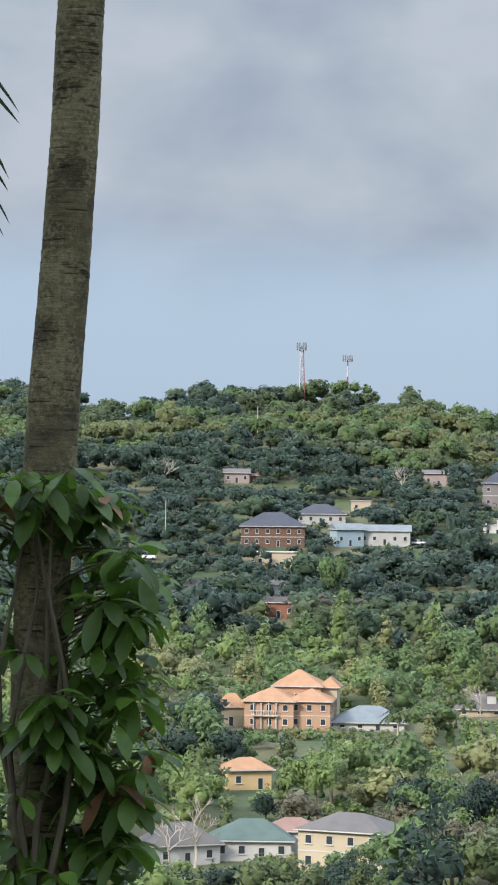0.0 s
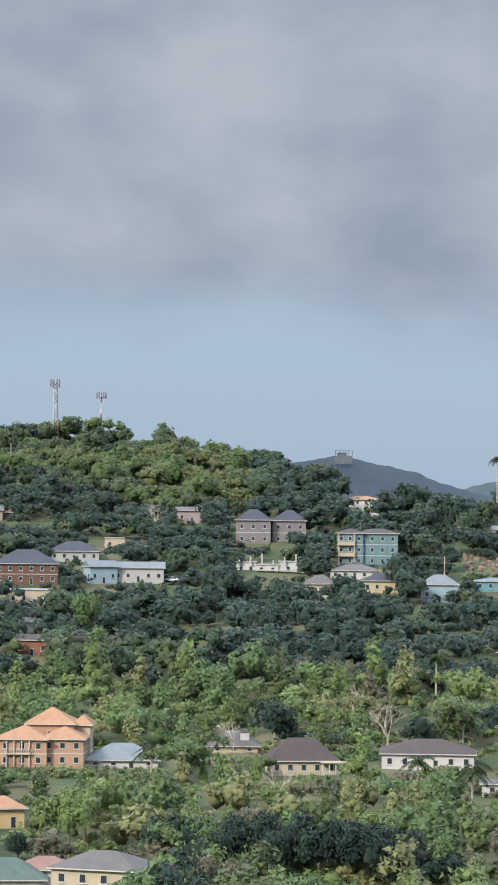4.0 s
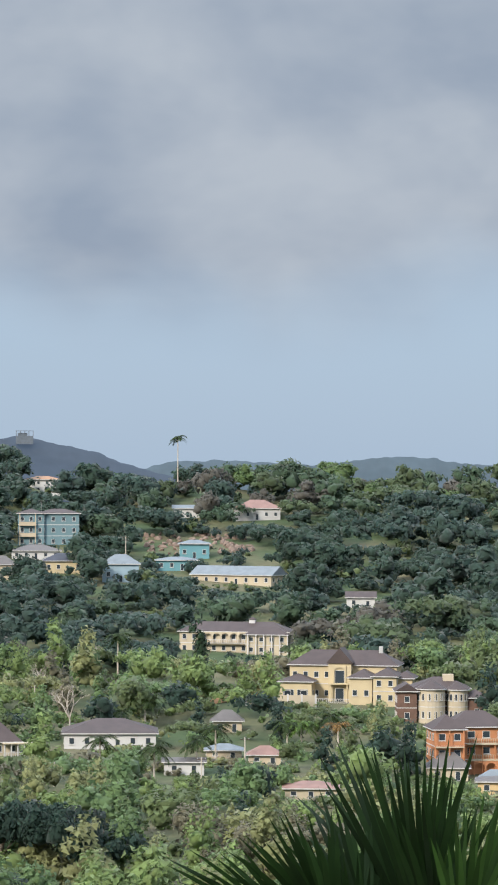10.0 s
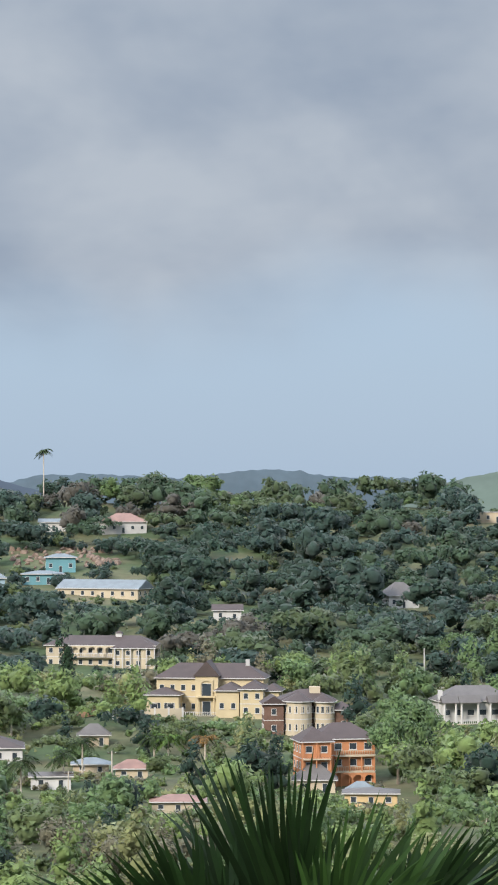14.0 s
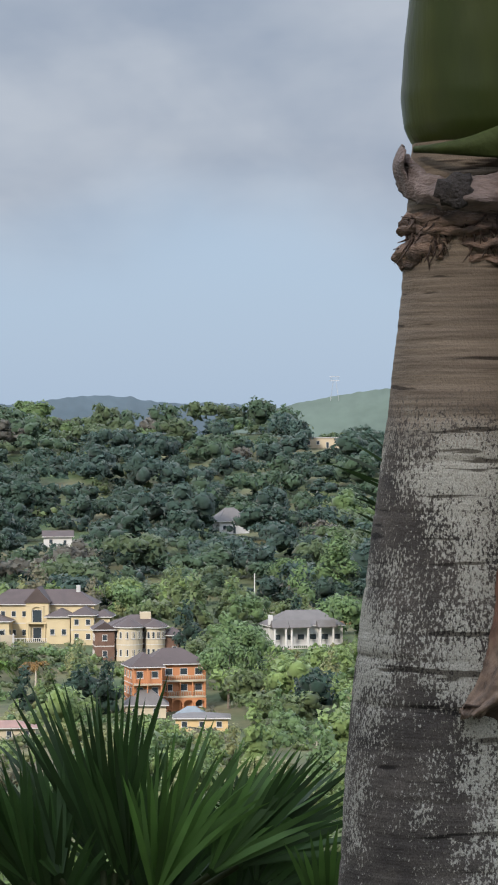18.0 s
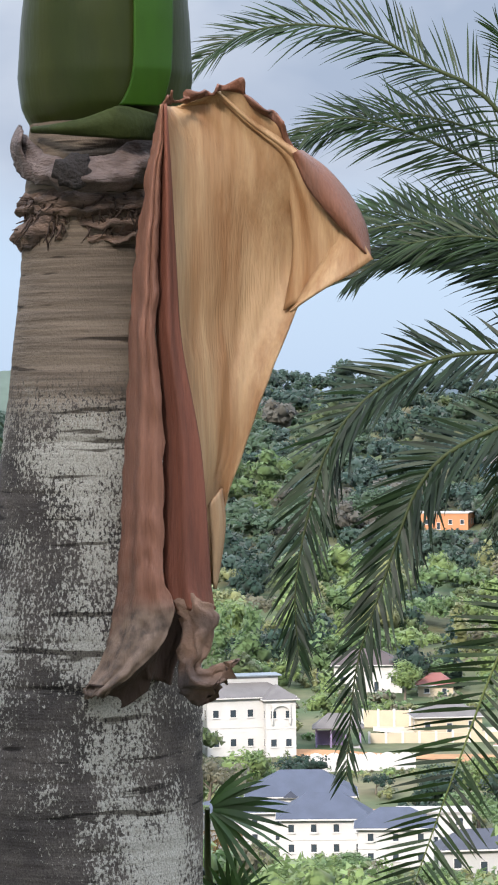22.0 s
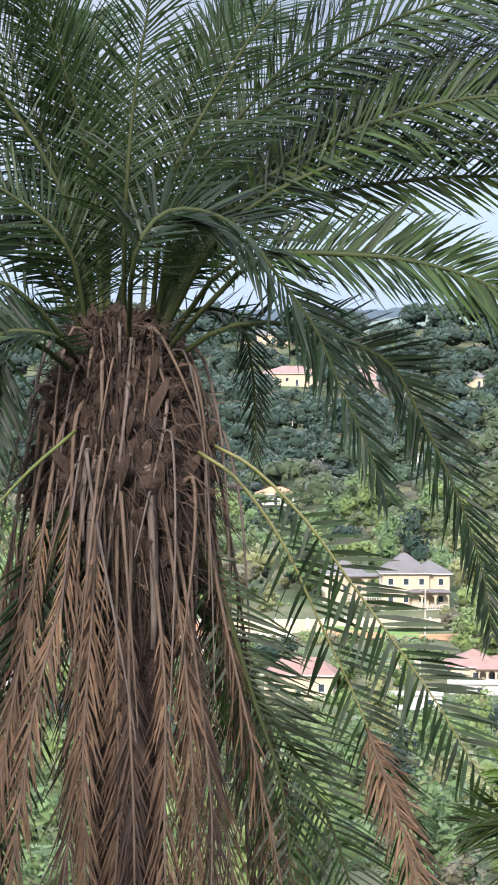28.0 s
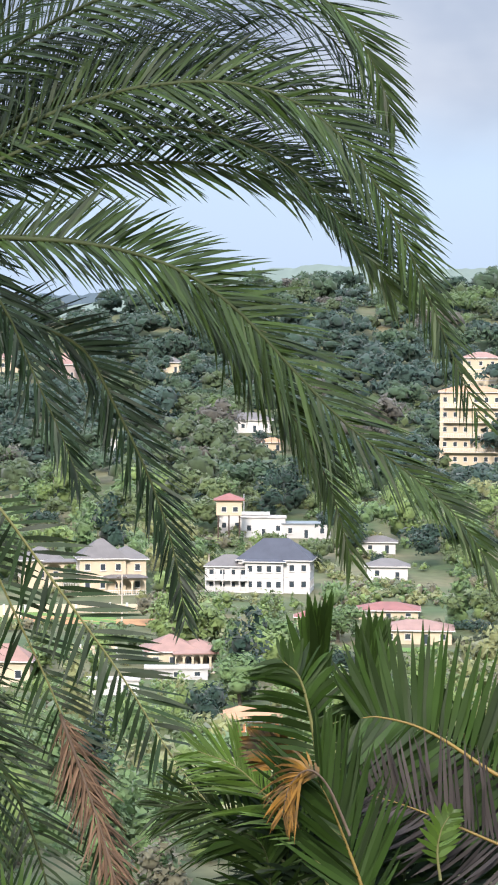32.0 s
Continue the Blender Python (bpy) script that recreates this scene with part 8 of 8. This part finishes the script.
line = [(line[0][0] - 0.15, line[0][1], g0 - 0.3), (line[0][0] - 0.05, line[0][1], (g0 + line[0][2]) / 2)] + line
at, _ = smooth_path(line, 460)
rad = np.interp(np.linspace(0, 1, 460), np.linspace(0, 1, len(line)), [0.20, 0.16, 0.152, 0.148, 0.143, 0.137, 0.130, 0.126, 0.123, 0.120, 0.115, 0.11])
zz = at[:, 2]
ringz = np.sort(np.random.default_rng(6).uniform(zz[0], zz[-1], 190))
step = np.interp(zz, ringz, np.arange(190)) % 1.0
v, t = lathe(at, rad, 40, lambda k, u: 1 + 0.024 * ((step[k] + 0.5 * np.sin(2 * u + zz[k] * 3) + 0.3 * np.sin(5 * u - zz[k] * 7)) % 1.0 - 0.5) + 0.010 * np.sin(3 * u + k * 0.11) + 0.012 * np.sin(14 * u + k * 0.9))
COCOBARK = bark_material("coconut bark", (0.042, 0.036, 0.020), (0.175, 0.155, 0.090), (0.105, 0.092, 0.050), 30.0, (0.47, 0.58), 40.0, upright=1.3)
part("trunk", mesh_from("trunk", v, t, COCOBARK, smooth=True), None, coconut)
for k, pts in enumerate(([(-1.477, 14.609, 3.786), (-1.715, 14.747, 3.094), (-1.634, 14.869, 2.506), (-1.535, 14.950, 2.051), (-1.463, 15.020, 1.530), (-1.447, 15.062, 1.062)], [(-1.477, 14.609, 3.786), (-2.059, 14.734, 2.942), (-1.896, 14.884, 2.214), (-1.696, 14.989, 1.584), (-1.578, 15.061, 0.883)])):
    frond(coconut, pts, 0.46, RIB, DATE, pairs=13, start=0.35, vee=0.1, sweep=(0.75, 0.5), droop=0.2, width=0.032, seed=500 + k, up=(0, -1, 0), gap=0.25)
climber = thing("climbing_shrub", pose(0, 0, 0), "climbing shrub with large drooping dark green leaves around the trunk", "climber")
CLIMB = material("glossy climber leaf", (0.075, 0.148, 0.020), 0.45, 0.3, 4.0, 25.0, through_light=0.45, per_piece=0.5, gloss=0.3)
BUDLEAF = material("brown withered leaf", (0.17, 0.085, 0.035), 0.7, 0.4, 6.0, 30.0, through_light=0.15, per_piece=0.4)
STALK = material("climber stalk", (0.075, 0.065, 0.04), 0.7, 0.3, 4.0, 30.0)


def leaf_spray(owner, p, rng, size, mat, stem_from=None, n=None):
    """A hand of oval leaflets hanging from one stalk end."""
    V, T, c = [], [], 0
    n = n or rng.randint(6, 9)
    for k in range(n):
        u = k * math.tau / n + rng.uniform(-.3, .3)
        out = Vector((math.cos(u), math.sin(u), rng.uniform(-0.8, 0.5))).normalized()
        side = out.cross(Vector((0, 0, 1))).normalized()
        side = (side + Vector((rng.uniform(-.3, .3), rng.uniform(-.3, .3), rng.uniform(-.3, .3)))).normalized()
        nrm = side.cross(out)
        L, W = size * rng.uniform(0.75, 1.15), size * rng.uniform(0.20, 0.28)
        rows = []
        for s, w in ((0.0, 0.05), (0.18, 0.40), (0.42, 0.82), (0.68, 1.0), (0.88, 0.68), (1.0, 0.05)):
            mid = p + out * (0.03 + L * s) + Vector((0, 0, -0.5 * L * s * s))
            rows.append((mid - side * W * w + nrm * W * 0.25 * w, mid, mid + side * W * w + nrm * W * 0.25 * w))
        for r in rows:
            V += [tuple(x) for x in r]
        for i in range(5):
            for j in range(2):
                a = c + i * 3 + j
                T += [(a, a + 1, a + 4), (a, a + 4, a + 3)]
        c += 18
    ob = part("leaf_spray", mesh_from("leaf_spray", np.array(V), np.array(T), mat), None, owner)
    if stem_from is not None:
        mid = (Vector(stem_from) + p) / 2 + Vector((0, 0, 0.04))
        part("stalk", tube(bmesh.new(), [tuple(stem_from), tuple(mid), tuple(p)], [0.008, 0.006, 0.004], 5), STALK, ob)
    return ob


rs = random.Random(17)
base, sc = Vector((0.000, 14.970, 0.118)), 14.8 / 5040.6
right = Vector((1, 0, 0))
RIM_Y, RIM_X = [830, 870, 950, 1000, 1060, 1110, 1150, 1230, 1270, 1300, 1350, 1390, 1430, 1500, 1600], [130, 185, 215, 262, 282, 245, 235, 268, 250, 235, 284, 250, 235, 232, 238]
for k in range(150):
    y = rs.uniform(835, 1640)
    edge = float(np.interp(y, RIM_Y, RIM_X))
    x = edge - abs(rs.gauss(0, 1)) * 95 if k % 3 else rs.uniform(-110, edge)
    if 20 < x < 110 and 930 < y < 1150 and rs.random() < 0.75:
        continue
    depth = rs.uniform(-0.5, 0.15) if abs(x - 65) < 70 else rs.uniform(-0.35, 0.35)
    p = base + right * ((x - 441) * sc) + Vector((0, depth, (784 - y) * sc))
    stem = base + right * ((70 - 441) * sc) + Vector((0, 0.1, (784 - y - rs.uniform(20, 90)) * sc))
    leaf_spray(climber, p, rs, rs.uniform(0.14, 0.21), BUDLEAF if k in (7, 31, 55, 88) else CLIMB, stem)
for x, y in ((268, 1330), (215, 1385), (180, 890), (262, 1290)):
    leaf_spray(climber, base + right * ((x - 441) * sc) + Vector((0, -0.1, (784 - y) * sc)), rs, 0.13, BUDLEAF, None, 4)
for k in range(5):
    x0 = 30 + 22 * k
    pts = [tuple(base + right * ((x0 + 25 * math.sin(j * 1.3 + k) - 441) * sc) + Vector((0, -0.22 - 0.02 * k, (784 - 1700 + j * 130) * sc))) for j in range(7)]
    part("vine_stem", tube(bmesh.new(), pts, [0.022, 0.020, 0.018, 0.016, 0.014, 0.010, 0.006], 7), STALK, climber, smooth=True)
# the climber's own stem down to the ground
part("main_stem", tube(bmesh.new(), [(base.x + right.x * (70 - 441) * sc, base.y - 0.2, g0 - 0.2), (base.x + right.x * (66 - 441) * sc, base.y - 0.22, base.z + (784 - 1690) * sc)], [0.03, 0.024], 8), STALK, climber)

# ---- trees that stand out ----
def special_tree(bearing, r, h, form, mat, wide, label, seed=0, bark=None, count=1500, leaf=0.45):
    v, t, soft = crown_form(seed, form, count, leaf)
    top, side = float(v[:, 2].max()), float(np.abs(v[:, :2]).max())
    p = spot(bearing, r)
    ob = thing("tree", Matrix.LocRotScale((p.x, p.y, p.z - 0.4), Euler((0, 0, seed)), (wide / 2 / side, wide / 2 / side, h / top)), label, "tree", "valley trees")
    part("crown", mesh_from("crown", v, t, mat, normals=soft), None, ob)
    part("trunk", mesh_from("trunk", *trunk_form(seed, 4.6, 2.6), bark or BARK), None, ob)


PINE = leaf_mat("dark conifer", (0.022, 0.048, 0.022), 0.2)
special_tree(10.38, 656, 20.4, "cone", PINE, 8.6, "tall dark conifer beside the mansion", 3)
special_tree(4.25, 645, 13.4, "round", GREENS[3], 13, "large rounded green tree on the slope", 5)
special_tree(3.74, 631, 8.1, "round", GREENS[4], 11, "pale green spreading tree on the slope", 6)
special_tree(1.74, 764, 14.4, "round", GREENS[3], 11, "rounded tree standing above the woods", 7)
special_tree(6.93, 830, 11.0, "round", GREENS[0], 12, "dark rounded tree among hillside houses", 8)
special_tree(13.46, 729, 9.4, "round", GREENS[4], 10, "bright green tree behind the mansion", 9)
special_tree(1.43, 464, 11.9, "spread", GREENS[4], 15, "broad feathery bright green tree", 10)
special_tree(0.41, 458, 6.4, "round", GREENS[0], 6.5, "dark glossy round tree by houses", 11)
special_tree(3.70, 445, 11.9, "spread", GREENS[0], 16, "dark flat-topped spreading tree", 12)
special_tree(2.36, 393, 7.8, "spread", GREENS[3], 12, "green tree in front of cream house", 13)
special_tree(4.17, 389, 11.5, "spread", GREENS[6], 14, "dusty flat-topped tree beside the road", 14)
special_tree(1.73, 479, 11.3, "spread", GREENS[4], 14, "bamboo-green feathery tree in the valley", 15)
special_tree(3.78, 448, 11.5, "spread", GREENS[3], 16, "flat-topped green tree of the valley", 16)
special_tree(6.39, 405, 16.0, "spread", GREENS[0], 20, "wide dark green rain tree of the valley", 17, count=4200, leaf=0.32)
special_tree(5.12, 413, 16.3, "spread", GREENS[0], 19, "wide dark umbrella-shaped tree of the valley", 18, count=4200, leaf=0.32)
special_tree(7.35, 402, 15.5, "spread", GREENS[0], 20, "wide dark green rain tree of the valley", 33, count=4200, leaf=0.32)
special_tree(8.40, 398, 12.5, "spread", GREENS[0], 17, "dark spreading tree of the valley", 34, count=2200)
special_tree(8.96, 522, 8.2, "round", GREENS[3], 11, "full green tree before white bungalow", 19)
special_tree(10.57, 640, 5.1, "round", GREENS[4], 6, "bright green bush-like tree by houses", 20)
special_tree(17.05, 553, 13.7, "spread", GREENS[3], 13, "airy green tree beside the orange house", 21)
special_tree(18.30, 557, 7.1, "round", GREENS[4], 9, "light green tree below the white house", 22)
special_tree(19.17, 699, 20.8, "tall", GREENS[3], 14, "tall grey-green tree at the wood's edge", 23)
special_tree(18.26, 717, 10.7, "round", GREENS[3], 11, "green tree at the wood's edge", 24)
special_tree(17.34, 572, 13.6, "round", GREENS[3], 12, "green tree between orange and white houses", 25)
special_tree(27.99, 530, 7.9, "round", GREENS[4], 8, "round light green tree by the white house", 26)
special_tree(26.86, 345, 4.1, "round", GREENS[3], 8, "green tree before the navy-roofed houses", 27)
special_tree(25.59, 488, 4.4, "cone", PINE, 1.6, "slim dark cypress by the white house", 28)
special_tree(40.36, 497, 8.9, "round", GREENS[4], 9, "light green tree below the yellow house", 29)
special_tree(42.36, 460, 10.1, "round", GREENS[3], 12, "dark green tree among bungalows", 30)
special_tree(43.72, 498, 7.0, "round", GREENS[3], 11, "green tree among the villas", 31)


def bare_tree(bearing, r, h, seed=0, mat=None, label="leafless pale-branched tree among green ones"):
    """A leafless tree whose limbs fork again and again."""
    rng_b = random.Random(seed)
    p = spot(bearing, r)
    ob = thing("bare_tree", pose(p.x, p.y, p.z - 0.3, 0, 0, seed * 40), label, "tree", "bare trees")
    bm = bmesh.new()

    def grow(a, way, length, rad, level):
        b = a + way * length
        tube(bm, [a, (a + b) / 2 + Vector((rng_b.uniform(-.05, .05), rng_b.uniform(-.05, .05), 0)) * length, b], [rad, rad * .8, rad * .6], 5 if level < 2 else 4, cap=False)
        if level < 4:
            for _ in range(3 if level else 4):
                w = (way + Vector((rng_b.uniform(-.9, .9), rng_b.uniform(-.9, .9), rng_b.uniform(-.25, .5)))).normalized()
                grow(b, w, length * rng_b.uniform(.55, .8), rad * .55, level + 1)

    grow(Vector((0, 0, 0)), Vector((rng_b.uniform(-.1, .1), 0, 1)).normalized(), h * 0.36, h * 0.024, 0)
    part("bough", bm, mat or PALEBARK, ob)


for k, spec in enumerate(((-1.51, 426, 8.4), (-1.00, 426, 11.0), (-1.76, 960, 13.7), (-3.24, 981, 11.7), (7.07, 439, 8.7), (7.26, 655, 7.8), (8.33, 697, 8.7), (8.36, 688, 8.2),
                          (7.11, 645, 8.3), (7.79, 598, 11.8), (4.71, 598, 8.3), (5.56, 512, 9.1), (17.00, 951, 7.5), (-1.33, 892, 7.9), (15.02, 848, 5.0), (3.09, 958, 10.4))):
    bare_tree(*spec, seed=k + 1)


def far_palm(bearing, r, h, seed, green=None, lean=0.0, crown=3.5, name="coconut_palm", label="coconut palm standing among valley trees"):
    p = spot(bearing, r)
    ob = thing(name, pose(p.x, p.y, p.z - 0.4), label, "palm tree", "valley palms")
    tip = Vector((lean, 0, h))
    part("trunk", tube(bmesh.new(), [(0, 0, -0.5), (lean * 0.3, 0, h * 0.5), tuple(tip)], [0.26, 0.19, 0.15], 7), PALEBARK, ob)
    rng_p = random.Random(seed)
    for k in range(14):
        u = k * 2.4 + rng_p.uniform(-.3, .3)
        lift = rng_p.uniform(-0.5, 0.9)
        o = Vector((math.cos(u), math.sin(u), 0))
        pts = [tuple(tip + o * crown * s + Vector((0, 0, crown * (lift * s - (0.55 + 0.3 * lift) * s * s)))) for s in (0.0, 0.3, 0.65, 1.0)]
        frond(ob, pts, crown * 0.30, RIB, green or DATELIGHT, pairs=22, start=0.1, vee=0.1, sweep=(1.2, 0.6), droop=0.5, width=0.14, stem=0.05, seed=seed * 50 + k)


far_palm(9.94, 1002, 18.5, 1, DATELIGHT, 0, 3.2, "royal_palm", "lone slender palm rising above the ridge")
for k, (b, r, h) in enumerate(VALLEY_PALMS):
    far_palm(b, r, h, k + 2, {3: LIME, 4: GOLD, 12: GOLD, 8: DATE}.get(k), crown=3.6 if k != 8 else 3.0)

# ---- far ridges and what stands on them ----
def far_ridge(label, bearings_up, dist, colour, seed, drop=140.0):
    """A distant wooded ridge: a rough-edged slope, far enough to stay where it is."""
    b = np.arange(bearings_up[0][0], bearings_up[-1][0], 0.035)
    up = np.interp(b, [x for x, _ in bearings_up], [y for _, y in bearings_up])
    g = np.random.default_rng(seed)
    lumps = np.convolve(g.normal(0, 1, len(b) + 24), np.hanning(9), "same")[:len(b)] * 0.006 + np.convolve(g.normal(0, 1, len(b) + 60), np.hanning(40), "same")[:len(b)] * 0.003
    rows = []
    for k, (f, back) in enumerate(((0, 0), (0.12, -30), (0.3, -80), (0.6, -160), (1.0, -300))):
        rr = dist + back + 0 * b
        z = dist * np.tan(np.radians(up + lumps * (1 - f))) - f * drop
        rows.append(np.stack([rr * np.sin(np.radians(b)), rr * np.cos(np.radians(b)), z], -1))
    rows.insert(0, rows[0] * (1.05, 1.05, 1.0) - (0, 0, drop))
    n = len(b)
    v, t = np.array(rows).reshape(-1, 3), []
    i, j = np.meshgrid(np.arange(len(rows) - 1), np.arange(n - 1), indexing="ij")
    q = (i * n + j).ravel()
    t = np.concatenate([np.stack([q, q + 1, q + n + 1], 1), np.stack([q, q + n + 1, q + n], 1)])
    m = material("glowing haze woods " + label, colour, 0.95, 0.18, 0.01, 0.08)
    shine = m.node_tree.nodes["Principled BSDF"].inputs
    # haze is painted by emission: the slope glows its tint, hardly lit at all
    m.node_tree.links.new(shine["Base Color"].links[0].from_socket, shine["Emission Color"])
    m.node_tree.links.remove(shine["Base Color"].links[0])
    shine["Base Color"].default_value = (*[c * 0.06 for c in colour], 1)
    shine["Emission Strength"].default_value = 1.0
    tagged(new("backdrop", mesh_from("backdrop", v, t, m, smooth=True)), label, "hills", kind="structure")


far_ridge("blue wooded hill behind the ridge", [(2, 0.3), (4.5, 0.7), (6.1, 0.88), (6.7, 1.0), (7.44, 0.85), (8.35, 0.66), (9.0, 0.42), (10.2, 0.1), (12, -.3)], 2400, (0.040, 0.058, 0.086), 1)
far_ridge("long distant ridge, glowing haze blue-grey", [(7, 0.2), (9.1, 0.34), (9.9, 0.52), (11.3, 0.52), (12.6, 0.46), (13.4, 0.52), (14.2, 0.62), (15.0, 0.60), (16, 0.46), (17, 0.44), (18, 0.34), (22, 0.2), (30, 0.3), (50, 0.6)], 3000, (0.058, 0.086, 0.110), 2)
far_ridge("distant hill, glowing hazy pale green", [(16.8, -.1), (17.7, 0.30), (18.3, 0.42), (19.1, 0.58), (20.0, 0.72), (21, 0.74), (22.5, 0.60), (24, 0.35), (26, 0.1)], 2700, (0.088, 0.122, 0.104), 3)
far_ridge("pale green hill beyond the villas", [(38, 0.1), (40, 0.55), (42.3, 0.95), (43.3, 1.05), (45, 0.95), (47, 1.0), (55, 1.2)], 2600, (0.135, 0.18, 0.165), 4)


# darker, bluer concrete for the hilltop building
FARCONCRETE = material("darker blue-grey concrete", (0.11, 0.125, 0.145), 0.9, 0.2, 0.3, 4.0)


def skyline_block(bearing, up, dist):
    b, z = radians(bearing), dist * math.tan(radians(up))
    ob = thing("unfinished_building", pose(dist * math.sin(b), dist * math.cos(b), z, 0, 0, -bearing) @ Matrix.Diagonal((0.8, 0.8, 0.62, 1)), "unfinished grey concrete building on the far hilltop", "building")
    part("lower_storey", boxes((-9, 9, 0, 12, -6, 5)), FARCONCRETE, ob)
    part("upper_storey", boxes((-7, 3, 2, 11, 5.001, 9)), FARCONCRETE, ob)
    for k in range(5):
        part("pillar", boxes((-9 + 4.4 * k, -8.3 + 4.4 * k, 0.2, 0.9, 9.001 if -7 <= -9 + 4.4 * k < 3 else 5.001, 11.5)), FARCONCRETE, ob)
    part("roof_beam", boxes((-9.4, 9.4, 0, 1.0, 11.5, 12.1)), FARCONCRETE, ob)


skyline_block(6.86, 0.93, 2380)
pylon_b, pylon_d = radians(19.2), 2690.0
pylon = thing("power_pylon", pose(pylon_d * math.sin(pylon_b), pylon_d * math.cos(pylon_b), pylon_d * math.tan(radians(0.56)), 0, 0, -19), "faint steel power pylon on the far hill", "pylon")
for x in (-1, 1):
    part("leg", tube(bmesh.new(), [(4 * x, 0, -3), (1.2 * x, 0, 16), (4.5 * x, 0, 20)], [0.22, 0.2, 0.15], 5), STEEL, pylon)
part("cross_arm", boxes((-5, 5, -0.2, 0.2, 15.8, 16.3)), STEEL, pylon)
part("top_arm", boxes((-4.6, 4.6, -0.2, 0.2, 19.7, 20.1)), STEEL, pylon)

# rocky scar on the hill
ROCK = material("brown rock", (0.20, 0.145, 0.115), 0.95, 0.4, 0.4, 4.0, 0.5)
bm = bmesh.new()
rs = random.Random(71)
for k in range(90):
    b, r = rs.uniform(9.3, 11.4), rs.uniform(890, 925)
    p = spot(b, r)
    m = Matrix.Translation(p) @ Euler((rs.random() * 6, rs.random() * 6, rs.random() * 6)).to_matrix().to_4x4() @ Matrix.Diagonal((rs.uniform(.6, 2.2), rs.uniform(.6, 1.8), rs.uniform(.5, 1.5), 1))
    bmesh.ops.create_icosphere(bm, subdivisions=1, radius=1.0, matrix=m)
me = bpy.data.meshes.new("rocks")
bm.to_mesh(me)
bm.free()
me.materials.append(ROCK)
tagged(new("rocks", me), "brown boulders and rubble on the hillside", "rocks", kind="stuff")

# unseen walls added round the camera; the west one keeps sun off near plants
for name, x0, x1, y0, y1 in (("shade_wall_west", -5.4, -5.1, -9.0, 13.0), ("added_wall_south", -5.1, 9.0, -9.3, -9.0)):
    tagged(part(name, boxes((x0, x1, y0, y1, -14.0, 7.8 if name == "shade_wall_west" else 4.5)), paint("added wall white", (0.60, 0.57, 0.52))), "unseen plain pale wall added round the viewpoint", "wall", kind="structure")
